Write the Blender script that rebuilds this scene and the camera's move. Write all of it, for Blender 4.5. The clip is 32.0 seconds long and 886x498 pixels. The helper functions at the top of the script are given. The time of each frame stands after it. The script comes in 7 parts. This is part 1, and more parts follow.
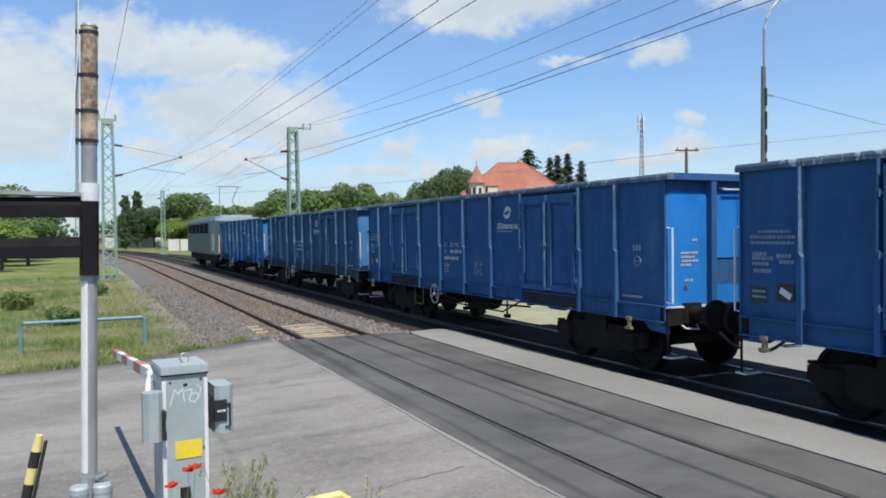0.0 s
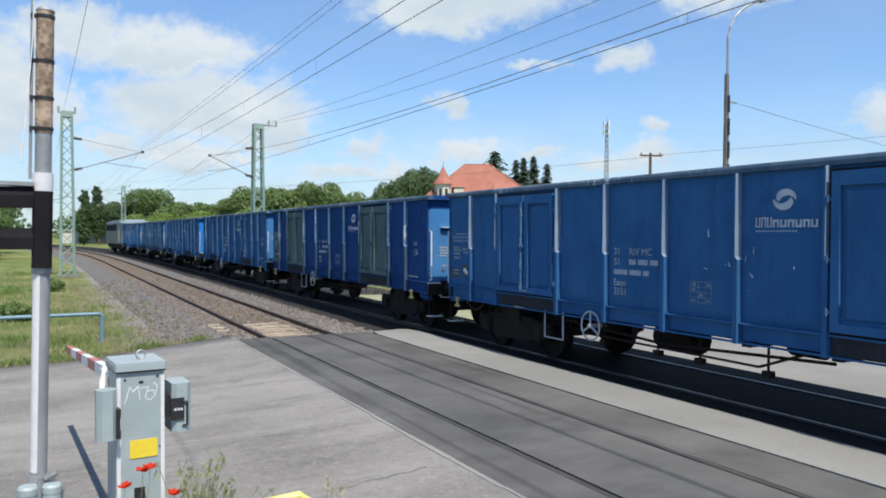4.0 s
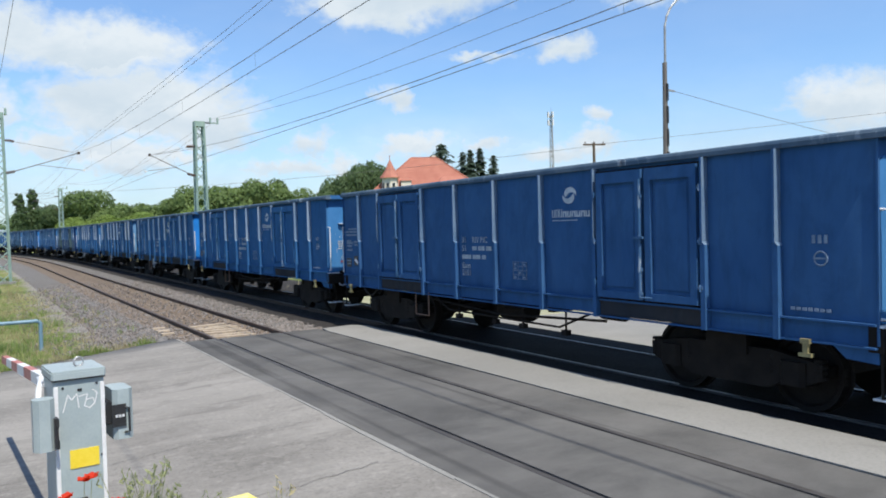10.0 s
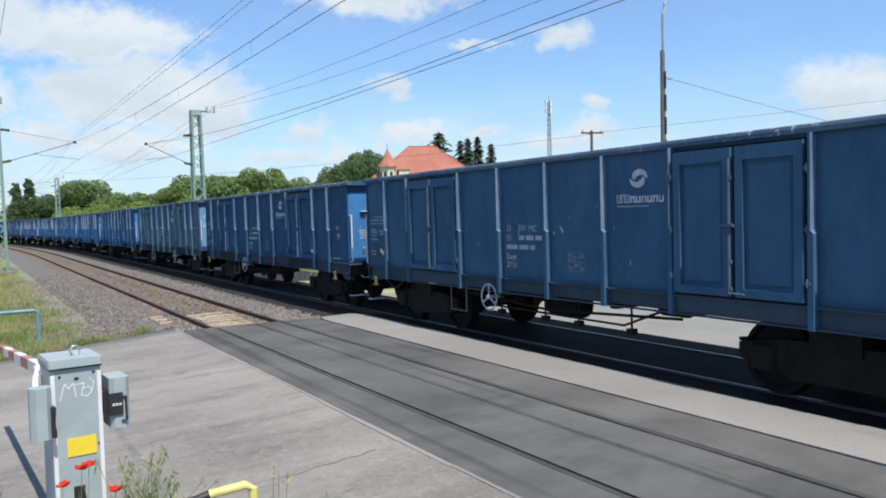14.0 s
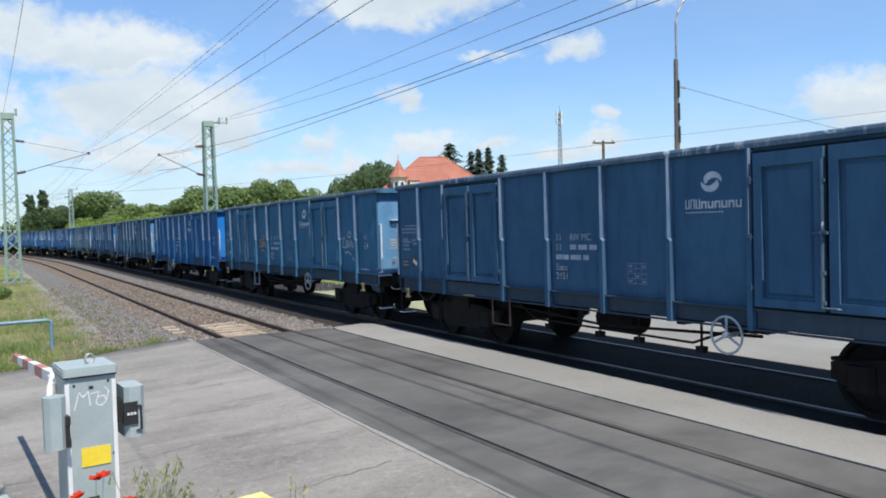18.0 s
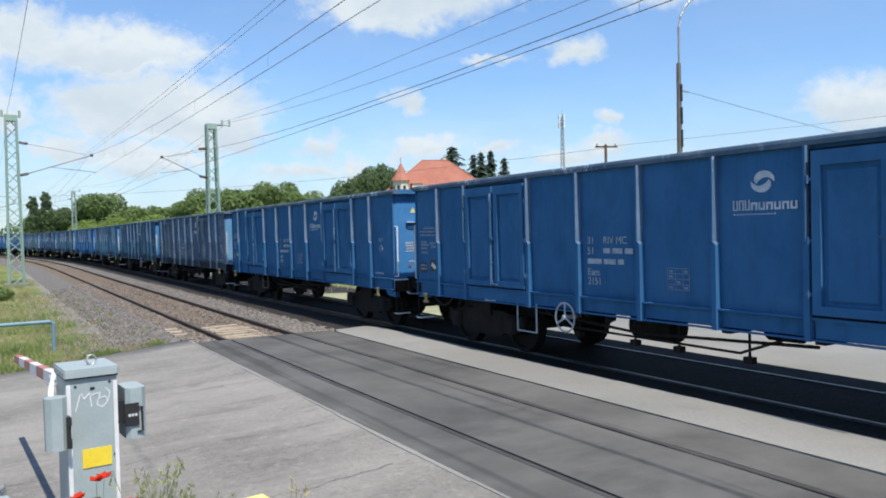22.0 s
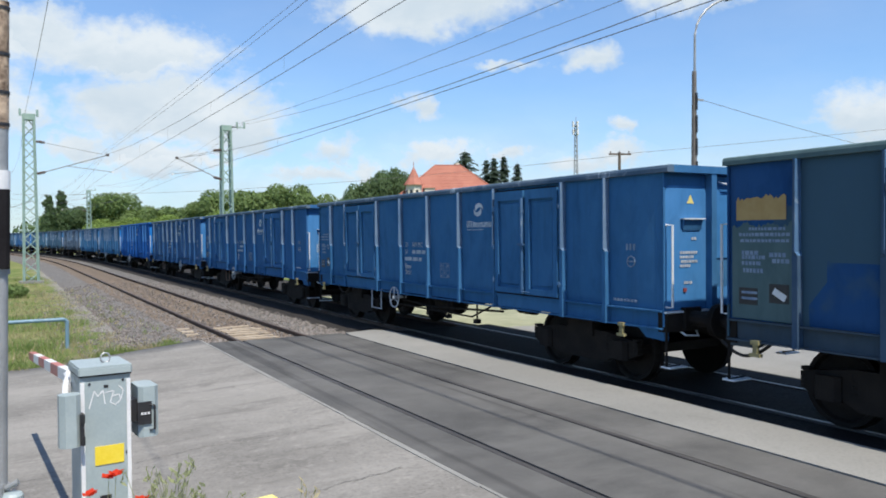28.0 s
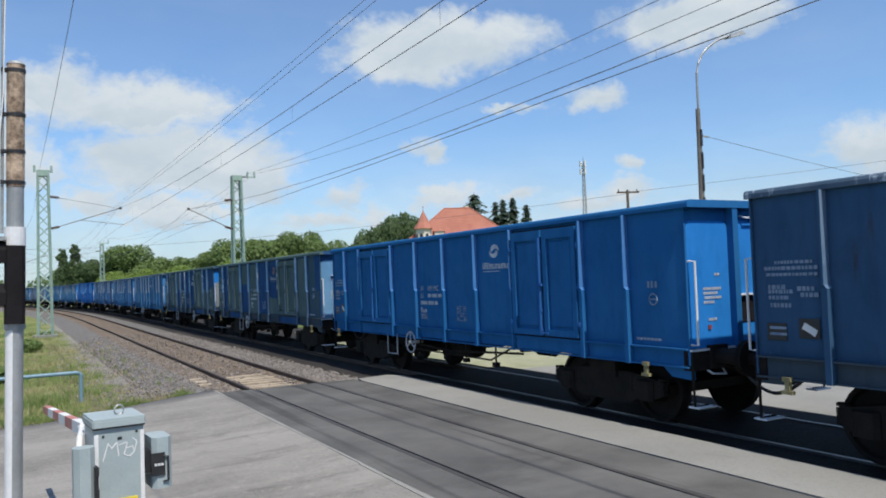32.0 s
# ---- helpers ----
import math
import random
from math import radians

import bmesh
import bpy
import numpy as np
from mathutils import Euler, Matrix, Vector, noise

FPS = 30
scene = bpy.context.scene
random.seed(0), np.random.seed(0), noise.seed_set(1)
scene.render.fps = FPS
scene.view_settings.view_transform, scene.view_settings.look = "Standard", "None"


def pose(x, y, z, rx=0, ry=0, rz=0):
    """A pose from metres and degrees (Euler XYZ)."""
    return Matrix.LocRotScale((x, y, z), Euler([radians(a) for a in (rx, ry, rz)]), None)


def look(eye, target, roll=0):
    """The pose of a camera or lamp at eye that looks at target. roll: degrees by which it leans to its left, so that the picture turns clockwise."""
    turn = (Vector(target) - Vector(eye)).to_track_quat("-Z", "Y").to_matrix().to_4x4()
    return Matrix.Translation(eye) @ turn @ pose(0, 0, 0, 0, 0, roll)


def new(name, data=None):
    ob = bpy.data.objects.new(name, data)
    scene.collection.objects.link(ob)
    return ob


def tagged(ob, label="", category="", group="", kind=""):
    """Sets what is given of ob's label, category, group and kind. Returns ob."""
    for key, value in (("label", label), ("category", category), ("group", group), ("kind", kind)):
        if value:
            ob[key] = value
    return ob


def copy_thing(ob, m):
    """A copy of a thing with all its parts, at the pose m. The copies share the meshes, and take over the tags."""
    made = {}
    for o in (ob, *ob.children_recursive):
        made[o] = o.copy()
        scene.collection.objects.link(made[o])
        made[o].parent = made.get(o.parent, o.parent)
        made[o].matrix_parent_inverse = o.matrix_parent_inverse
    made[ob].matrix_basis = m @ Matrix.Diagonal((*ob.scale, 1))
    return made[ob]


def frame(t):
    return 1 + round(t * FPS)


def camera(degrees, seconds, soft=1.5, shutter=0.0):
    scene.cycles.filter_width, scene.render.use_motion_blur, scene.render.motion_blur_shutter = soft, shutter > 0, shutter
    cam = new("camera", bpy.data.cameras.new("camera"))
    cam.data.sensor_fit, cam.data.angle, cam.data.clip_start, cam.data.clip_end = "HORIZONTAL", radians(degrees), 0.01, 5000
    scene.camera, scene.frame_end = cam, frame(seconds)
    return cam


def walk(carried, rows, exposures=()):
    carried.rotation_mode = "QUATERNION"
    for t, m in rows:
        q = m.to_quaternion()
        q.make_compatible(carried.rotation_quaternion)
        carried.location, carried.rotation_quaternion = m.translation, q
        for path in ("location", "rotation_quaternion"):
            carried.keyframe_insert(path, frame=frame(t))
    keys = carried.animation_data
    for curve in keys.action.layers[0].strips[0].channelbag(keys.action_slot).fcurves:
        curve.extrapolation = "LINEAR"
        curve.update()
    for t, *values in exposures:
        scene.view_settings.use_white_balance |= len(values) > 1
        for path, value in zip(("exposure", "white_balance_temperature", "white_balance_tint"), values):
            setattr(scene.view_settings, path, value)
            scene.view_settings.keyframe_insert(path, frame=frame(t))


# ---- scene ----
cam = camera(59.7, 32.0, soft=1.85)

SUN = (-0.020, -0.485, 0.874)
TRACK_NEAR, TRACK_TRAIN = 5.065, 9.03
PITCH = 14.04


def bend(y):
    """Sideways offset of the line, which curves to the left far ahead."""
    d = min(max(0.0, y - 65.0), 330.0)
    return -0.0009 * d * d


PATH = [
    (0, (-0.075, -0.167, 2.277), (-24.93, -1.16, -0.60)),
    (0.5, (-0.074, -0.172, 2.278), (-24.80, -1.07, -1.39)),
    (1, (-0.065, -0.169, 2.275), (-24.72, -0.80, -1.42)),
    (1.5, (-0.058, -0.159, 2.279), (-25.49, -0.41, -1.18)),
    (2, (-0.054, -0.180, 2.279), (-26.61, -0.82, -0.77)),
    (2.5, (-0.053, -0.169, 2.278), (-27.79, -1.30, 0.79)),
    (4.5, (-0.043, -0.092, 2.249), (-27.57, -0.98, 0.07)),
    (5, (0.006, -0.077, 2.250), (-30.45, -1.15, -0.09)),
    (5.5, (0.016, -0.114, 2.256), (-32.23, -1.18, -1.01)),
    (6, (0.002, -0.135, 2.258), (-31.34, -0.98, -1.23)),
    (6.5, (0.010, -0.121, 2.249), (-31.41, -1.44, -1.50)),
    (7, (0.002, -0.122, 2.248), (-31.69, -1.65, -1.38)),
    (7.5, (0.004, -0.122, 2.251), (-31.48, -1.64, -1.41)),
    (8, (0.003, -0.104, 2.244), (-31.40, -1.35, -1.50)),
    (8.5, (0.003, -0.117, 2.253), (-31.38, -1.39, -1.43)),
    (9, (-0.002, -0.122, 2.251), (-31.35, -1.54, -1.67)),
    (9.5, (-0.004, -0.116, 2.245), (-31.21, -1.79, -1.56)),
    (10, (-0.007, -0.129, 2.253), (-31.23, -1.63, -1.43)),
    (10.5, (-0.006, -0.130, 2.251), (-31.08, -1.67, -1.83)),
    (11, (-0.003, -0.105, 2.247), (-31.09, -1.60, -1.90)),
    (11.5, (0.001, -0.138, 2.252), (-31.00, -1.88, -1.83)),
    (12, (-0.002, -0.129, 2.254), (-30.60, -1.64, -2.03)),
    (12.5, (0.002, -0.110, 2.248), (-30.33, -1.61, -2.38)),
    (13, (0.005, -0.121, 2.249), (-30.75, -2.12, -1.98)),
    (13.5, (0.006, -0.113, 2.242), (-30.92, -2.02, -1.94)),
    (14, (0.004, -0.134, 2.248), (-31.37, -2.46, -1.53)),
    (14.5, (-0.008, -0.124, 2.249), (-31.42, -2.21, -1.63)),
    (16.5, (0.004, 0.002, 2.209), (-31.51, -1.41, -0.76)),
    (17, (-0.007, -0.007, 2.211), (-30.52, -1.53, -0.97)),
    (17.5, (-0.009, 0.009, 2.207), (-29.95, -1.77, -1.01)),
    (18, (-0.002, -0.020, 2.218), (-30.61, -1.64, -1.59)),
    (18.5, (0.005, 0.034, 2.202), (-30.91, -1.67, -1.69)),
    (19, (0.003, -0.004, 2.209), (-30.65, -1.46, -1.94)),
    (19.5, (0.002, 0.015, 2.205), (-30.83, -1.50, -2.04)),
    (20, (-0.001, -0.000, 2.210), (-30.74, -1.50, -1.98)),
    (20.5, (0.005, -0.043, 2.219), (-30.89, -1.24, -1.78)),
    (21, (0.004, -0.016, 2.213), (-31.17, -1.39, -1.51)),
    (21.5, (0.001, 0.010, 2.203), (-30.56, -1.69, -1.88)),
    (22, (0.001, -0.016, 2.210), (-30.46, -1.39, -1.39)),
    (22.5, (0.002, -0.013, 2.207), (-30.37, -1.39, -1.45)),
    (23, (0.001, 0.006, 2.206), (-30.50, -1.29, -1.31)),
    (23.5, (0.004, 0.010, 2.204), (-30.64, -1.23, -1.30)),
    (24, (0.004, 0.002, 2.202), (-30.74, -1.46, -1.49)),
    (24.5, (0.007, 0.034, 2.202), (-30.57, -1.30, -1.28)),
    (25, (0.004, 0.023, 2.205), (-30.21, -1.15, -1.10)),
    (25.5, (0.004, 0.013, 2.202), (-30.27, -1.09, -0.81)),
    (27.5, (-0.009, -0.015, 2.209), (-29.98, -1.03, -0.61)),
    (28, (-0.016, -0.022, 2.210), (-29.61, -1.02, -0.44)),
    (28.5, (-0.016, -0.022, 2.208), (-29.58, -1.09, -0.72)),
    (29, (-0.024, 0.002, 2.205), (-29.30, -1.26, -0.14)),
    (29.5, (-0.043, -0.009, 2.215), (-28.77, -0.91, 0.89)),
    (30, (-0.053, -0.023, 2.220), (-28.25, -1.03, 0.98)),
    (30.5, (-0.044, -0.050, 2.219), (-27.36, 0.54, 0.49)),
    (31, (-0.029, -0.048, 2.213), (-27.40, 1.31, -1.46)),
    (31.5, (-0.020, -0.083, 2.213), (-29.23, 2.14, -1.51)),
    (32, (-0.022, -0.081, 2.212), (-28.86, 2.18, -2.05)),
]


def facing(eye, angles):
    """A camera pose from the eye and yaw, pitch and roll in degrees."""
    yaw, pitch, roll = (radians(a) for a in angles)
    way = Vector((-math.sin(yaw) * math.cos(pitch), math.cos(yaw) * math.cos(pitch), math.sin(pitch)))
    return look(eye, Vector(eye) + way, math.degrees(roll))


walk(cam, [(t, facing(eye, angles)) for t, eye, angles in PATH],
     [(0, -0.10), (2, -0.04), (6, 0.0), (11, 0.06), (25, 0.06), (30, 0.0), (31, -0.08), (32, -0.17)])

# ---- world, sun ----
# clouds: azimuth from +y to the right, elevation, half width, half height, in degrees
CLOUDS = [
    (8.1, 12.6, 6.8, 2.4), (10.5, 8.8, 8.4, 3.1), (4.3, 6.0, 2.6, 1.7), (2.0, 13.0, 4.6, 2.6), (15.0, 7.6, 4.0, 2.1), (9.3, 5.4, 6.0, 1.5), (-4.5, 9.0, 6.5, 5.6),
    (28.9, 16.9, 9.0, 2.8), (28.0, 9.7, 1.3, 1.2), (40.4, 12.7, 3.2, 1.2),
    (34.0, 12.4, 3.0, 0.4), (21.5, 6.3, 2.4, 1.35), (28.8, 6.0, 3.6, 1.35),
    (23.8, 4.5, 2.2, 1.4), (4.0, 5.9, 2.6, 1.5), (43.2, 7.5, 1.3, 0.9),
    (42.6, 5.6, 3.0, 1.4), (34.4, 6.0, 2.0, 0.7), (59.5, 7.4, 5.4, 2.4), (39.5, 5.2, 4.0, 0.9), (20.0, 4.6, 5.0, 0.8), (-1.0, 8.4, 4.5, 2.2),
    (47.5, 17.4, 7.0, 2.4), (9.0, 4.5, 3.4, 1.0), (13.0, 5.6, 3.0, 0.9),
]


class Net:
    """Short calls for shader nodes."""

    def __init__(self, tree):
        self.tree = tree
        tree.nodes.clear()

    def node(self, kind, **sets):
        n = self.tree.nodes.new(kind)
        for key, value in sets.items():
            setattr(n, key, value)
        return n

    def put(self, socket, value):
        if hasattr(value, "is_linked"):
            self.tree.links.new(value, socket)
        else:
            socket.default_value = value

    def math(self, op, a, b=0.0, clamp=False):
        n = self.node("ShaderNodeMath", operation=op, use_clamp=clamp)
        self.put(n.inputs[0], a), self.put(n.inputs[1], b)
        return n.outputs[0]

    def vec(self, op, a, b=(0, 0, 0)):
        n = self.node("ShaderNodeVectorMath", operation=op)
        self.put(n.inputs[0], a), self.put(n.inputs[1], b)
        return n.outputs["Value"] if op in ("LENGTH", "DOT_PRODUCT") else n.outputs[0]

    def noise(self, where, scale, detail=4.0, rough=0.55, warp=0.0):
        n = self.node("ShaderNodeTexNoise")
        self.put(n.inputs["Vector"], where)
        n.inputs["Scale"].default_value, n.inputs["Detail"].default_value = scale, detail
        n.inputs["Roughness"].default_value, n.inputs["Distortion"].default_value = rough, warp
        return n.outputs["Fac"]

    def span(self, value, a, b, lo=0.0, hi=1.0):
        n = self.node("ShaderNodeMapRange", interpolation_type="SMOOTHSTEP")
        self.put(n.inputs[0], value)
        for k, v in enumerate((a, b, lo, hi)):
            n.inputs[k + 1].default_value = v
        return n.outputs[0]

    def mix(self, fac, a, b):
        n = self.node("ShaderNodeMix", data_type="RGBA")
        self.put(n.inputs[0], fac)
        for k, v in ((6, a), (7, b)):
            self.put(n.inputs[k], (*v, 1) if isinstance(v, tuple) and len(v) == 3 else v)
        return n.outputs[2]


def sky_world():
    world = bpy.data.worlds.new("sky")
    scene.world = world
    world.use_nodes = True
    n = Net(world.node_tree)
    sky = n.node("ShaderNodeTexSky", sky_type="NISHITA", sun_disc=False, sun_elevation=radians(61.0), sun_rotation=radians(173))
    sky.air_density, sky.dust_density, sky.ozone_density = SKY_AIR
    way = n.node("ShaderNodeTexCoord").outputs["Generated"]
    sep = n.node("ShaderNodeSeparateXYZ")
    n.put(sep.inputs[0], way)
    az = n.math("MULTIPLY", n.math("ARCTAN2", sep.outputs[0], sep.outputs[1]), 57.2958)
    el = n.math("MULTIPLY", n.math("ARCSINE", sep.outputs[2]), 57.2958)
    both = n.node("ShaderNodeCombineXYZ")
    n.put(both.inputs[0], az), n.put(both.inputs[1], el)
    here = both.outputs[0]
    # ragged outlines: the place in the sky is shifted by two noises before the heaps are laid
    place = here
    for scale, amount in ((0.33, 3.2), (1.3, 0.95)):
        w = n.node("ShaderNodeTexNoise")
        n.put(w.inputs["Vector"], here)
        w.inputs["Scale"].default_value, w.inputs["Detail"].default_value, w.inputs["Roughness"].default_value = scale, 4.0, 0.6
        place = n.vec("ADD", place, n.vec("MULTIPLY", n.vec("SUBTRACT", w.outputs["Color"], (0.5, 0.5, 0.5)), (1.5 * amount, 0.85 * amount, 0)))
    heap, lift = None, None
    for a, e, w, h in CLOUDS:
        off = n.vec("MULTIPLY", n.vec("SUBTRACT", place, (a, e, 0)), (1 / w, 1 / h, 0))
        one = n.math("SUBTRACT", 1.0, n.vec("LENGTH", off))
        # flat below, heaped above: the height within the cloud shades it
        high = n.math("MULTIPLY", n.vec("DOT_PRODUCT", off, (0.25, 1, 0)), n.math("GREATER_THAN", one, 0.0))
        one = n.math("MULTIPLY", one, min(1.15, 0.36 + 0.25 * h))
        heap = one if heap is None else n.math("MAXIMUM", heap, one)
        lift = high if lift is None else n.math("MAXIMUM", lift, high)
    # a loose field of clouds over the rest of the sky
    field = n.math("SUBTRACT", n.noise(way, 3.2, 3), n.span(el, 17.0, 24.0, 0.95, 0.68))
    side = n.math("SUBTRACT", n.noise(way, 3.2, 3), n.span(n.math("ABSOLUTE", n.math("SUBTRACT", az, 25.0)), 42.0, 52.0, 0.95, 0.68))
    heap = n.math("MAXIMUM", heap, n.math("MAXIMUM", n.math("MULTIPLY", field, 2.0), n.math("MULTIPLY", side, 2.0)))
    fluff = n.noise(n.vec("MULTIPLY", here, (0.55, 1.0, 1.0)), 0.36, 7, 0.62, 0.4)
    fine = n.noise(n.vec("MULTIPLY", here, (0.7, 1.0, 1.0)), 1.3, 6, 0.62, 0.3)
    value = n.math("ADD", heap, n.math("MULTIPLY", n.math("SUBTRACT", fluff, 0.5), 1.0))
    value = n.math("ADD", value, n.math("MULTIPLY", n.math("SUBTRACT", fine, 0.5), 0.36))
    cover = n.span(value, -0.16, 0.50)
    haze = n.math("MULTIPLY", n.noise(n.vec("MULTIPLY", here, (0.3, 1.0, 1.0)), 0.22, 4), n.span(el, 1.0, 11.0, 1.25, 0.22))
    cover = n.math("MAXIMUM", cover, haze)
    cover = n.math("MULTIPLY", cover, n.span(el, -1.0, 2.5, 0.6, 1.0))
    shade = n.noise(n.vec("ADD", n.vec("MULTIPLY", here, (0.6, 1.0, 1.0)), (3.1, 1.3, 0)), 0.32, 5, 0.6, 0.3)
    bright = n.math("ADD", n.span(shade, 0.32, 0.68, 0.0, 0.62), n.span(lift, -0.35, 0.45, 0.0, 0.5))
    white = n.mix(n.math("MINIMUM", bright, 1.0), CLOUD_DARK, CLOUD_LIGHT)
    tinted = n.mix(1.0, sky.outputs[0], SKY_TINT)
    n.tree.nodes[tinted.node.name].blend_type = "MULTIPLY"
    back = n.node("ShaderNodeBackground")
    n.put(back.inputs[0], n.mix(cover, tinted, white))
    back.inputs[1].default_value = SKY_POWER
    n.put(n.node("ShaderNodeOutputWorld").inputs[0], back.outputs[0])


SKY_AIR = (1.0, 0.6, 2.2)
SKY_TINT = (0.78, 1.015, 1.25)
SKY_POWER = 0.145
CLOUD_DARK, CLOUD_LIGHT = (3.95, 4.72, 5.4), (5.25, 5.75, 6.15)
sky_world()
sun = new("sun", bpy.data.lights.new("sun", "SUN"))
sun.data.energy, sun.data.angle, sun.data.color = 6.1, radians(0.6), (1.0, 0.935, 0.83)
sun.matrix_world = look((0, 0, 60), Vector((0, 0, 60)) - Vector(SUN))
scene.view_settings.exposure = 0.0


# ---- materials ----
def finish(net, color, rough, metal=0.0, bump=None, strength=0.3, distance=0.02, spec=0.5):
    b = net.node("ShaderNodeBsdfPrincipled")
    net.put(b.inputs["Base Color"], (*color, 1) if isinstance(color, tuple) and len(color) == 3 else color)
    net.put(b.inputs["Roughness"], rough)
    b.inputs["Metallic"].default_value = metal
    b.inputs["Specular IOR Level"].default_value = spec
    if bump is not None:
        k = net.node("ShaderNodeBump")
        k.inputs["Strength"].default_value, k.inputs["Distance"].default_value = strength, distance
        net.put(k.inputs["Height"], bump)
        net.put(b.inputs["Normal"], k.outputs[0])
    net.put(net.node("ShaderNodeOutputMaterial").inputs[0], b.outputs[0])
    return b


def begin(name):
    m = bpy.data.materials.new(name)
    m.use_nodes = True
    return m, Net(m.node_tree)


def spot(net, world=False):
    """The place on a surface, shifted from thing to thing."""
    c = net.node("ShaderNodeTexCoord").outputs["Object"]
    if world:
        return net.node("ShaderNodeNewGeometry").outputs["Position"]
    r = net.math("MULTIPLY", net.node("ShaderNodeObjectInfo").outputs["Random"], 37.0)
    return net.vec("ADD", c, r)


def plain(name, c1, c2, rough=0.6, scale=3.0, fine=30.0, metal=0.0, bump=0.2, world=False, dist=0.01, spec=0.5):
    """A surface of two near tones, mottled at two scales, with fine relief."""
    m, n = begin(name)
    p = spot(n, world)
    big, small = n.noise(p, scale, 5), n.noise(p, fine, 4)
    fac = n.math("ADD", n.span(big, 0.3, 0.7, 0, 0.65), n.math("MULTIPLY", n.span(small, 0.3, 0.7), 0.35))
    rr = n.span(small, 0.3, 0.7, max(0.05, rough - 0.1), min(1.0, rough + 0.1))
    finish(n, n.mix(fac, c1, c2), rr, metal, small, bump, dist, spec)
    return m


def wagon_paint(name, base, faded, chips=0.5, rust=0.3, patch=None, grime=0.4, fine=9.0):
    """Worn wagon paint: faded fields, run-off streaks, chips, rust, and repainted patches where patch is a colour."""
    m, n = begin(name)
    info = n.math("MULTIPLY", n.node("ShaderNodeObjectInfo").outputs["Random"], 53.0)
    c = n.vec("ADD", n.node("ShaderNodeTexCoord").outputs["Object"], info)
    tall = n.vec("MULTIPLY", c, (1.0, 1.0, 0.12))
    col = n.mix(n.span(n.noise(c, 0.9, 5), 0.32, 0.72), base, faded)
    col = n.mix(n.math("MULTIPLY", n.span(n.noise(tall, 5.0, 5, 0.65), 0.5, 0.8), 0.6 * grime), col, (0.018, 0.022, 0.028))
    mottle = n.noise(n.vec("MULTIPLY", c, (1.0, 1.0, 0.5)), 3.1, 6, 0.65, 0.5)
    col = n.mix(n.math("MULTIPLY", n.span(mottle, 0.42, 0.70), 0.30 + 0.25 * grime), col, tuple(0.62 * v for v in base))
    film = n.noise(n.vec("MULTIPLY", c, (1.0, 1.0, 0.07)), 7.0, 4, 0.6)
    col = n.mix(n.math("MULTIPLY", n.span(film, 0.55, 0.8), 0.3 * grime), col, (0.085, 0.115, 0.15))
    if patch:
        block = n.node("ShaderNodeTexVoronoi", distance="CHEBYCHEV")
        n.put(block.inputs["Vector"], n.vec("MULTIPLY", c, (0.2, 0.75, 0.62)))
        block.inputs["Scale"].default_value, block.inputs["Randomness"].default_value = 1.0, 0.8
        s = n.node("ShaderNodeSeparateColor")
        n.put(s.inputs[0], block.outputs["Color"])
        ragged = n.math("ADD", s.outputs[0], n.math("MULTIPLY", n.math("SUBTRACT", n.noise(c, 3.0, 5), 0.5), 0.5))
        col = n.mix(n.math("MULTIPLY", n.span(ragged, 0.58, 0.78), 0.85), col, patch)
    pits = n.noise(n.vec("MULTIPLY", c, (1.0, 1.0, 0.45)), fine, 6, 0.7, 0.6)
    where = n.span(n.noise(c, 0.7, 2), 0.45, 0.68)
    edge = 0.78 - 0.13 * chips
    spots = n.math("MULTIPLY", n.span(pits, edge, edge + 0.05), where)
    col = n.mix(n.math("MULTIPLY", spots, 0.85), col, (0.40, 0.47, 0.54))
    rusty = n.math("MULTIPLY", n.span(n.noise(tall, 3.2, 6, 0.7, 0.8), 0.70 - 0.1 * rust, 0.84 - 0.1 * rust), 0.85)
    col = n.mix(rusty, col, (0.050, 0.032, 0.024))
    finish(n, col, n.span(n.noise(c, 6.0, 4), 0.3, 0.7, 0.66, 0.84), 0.0, n.noise(c, 2.6, 3), 0.22, 0.03, 0.03)
    return m


BLUE = wagon_paint("wagon_blue", (0.032, 0.112, 0.265), (0.043, 0.133, 0.290), 0.5, 0.25)
NEW_BLUE = wagon_paint("wagon_new_blue", (0.017, 0.094, 0.320), (0.021, 0.105, 0.342), 0.0, 0.0, grime=0.12)
BRIGHT = wagon_paint("wagon_bright_blue", (0.017, 0.112, 0.292), (0.024, 0.131, 0.314), 0.2, 0.1, grime=0.15)
CHIPPED = wagon_paint("wagon_chipped_blue", (0.029, 0.100, 0.236), (0.046, 0.130, 0.275), 1.25, 0.6)
DARK = wagon_paint("wagon_dark_blue", (0.034, 0.098, 0.232), (0.045, 0.118, 0.256), 0.45, 0.4)
SLATE = wagon_paint("wagon_slate_blue", (0.047, 0.108, 0.188), (0.059, 0.130, 0.212), 0.5, 0.6)
TEAL = wagon_paint("wagon_teal_slate", (0.050, 0.140, 0.240), (0.064, 0.165, 0.265), 0.4, 0.5)
SCRATCHED = wagon_paint("wagon_scratched_slate", (0.064, 0.106, 0.172), (0.118, 0.152, 0.208), 1.75, 0.6, fine=24.0)
MUTED = wagon_paint("wagon_muted_blue", (0.036, 0.126, 0.268), (0.048, 0.148, 0.296), 0.45, 0.3)
PATCHED = wagon_paint("wagon_patched_blue", (0.018, 0.066, 0.178), (0.026, 0.082, 0.200), 0.3, 0.45, patch=(0.055, 0.100, 0.125))
NAVY = wagon_paint("wagon_navy_blue", (0.016, 0.056, 0.178), (0.020, 0.066, 0.196), 0.3, 0.15, grime=0.3)
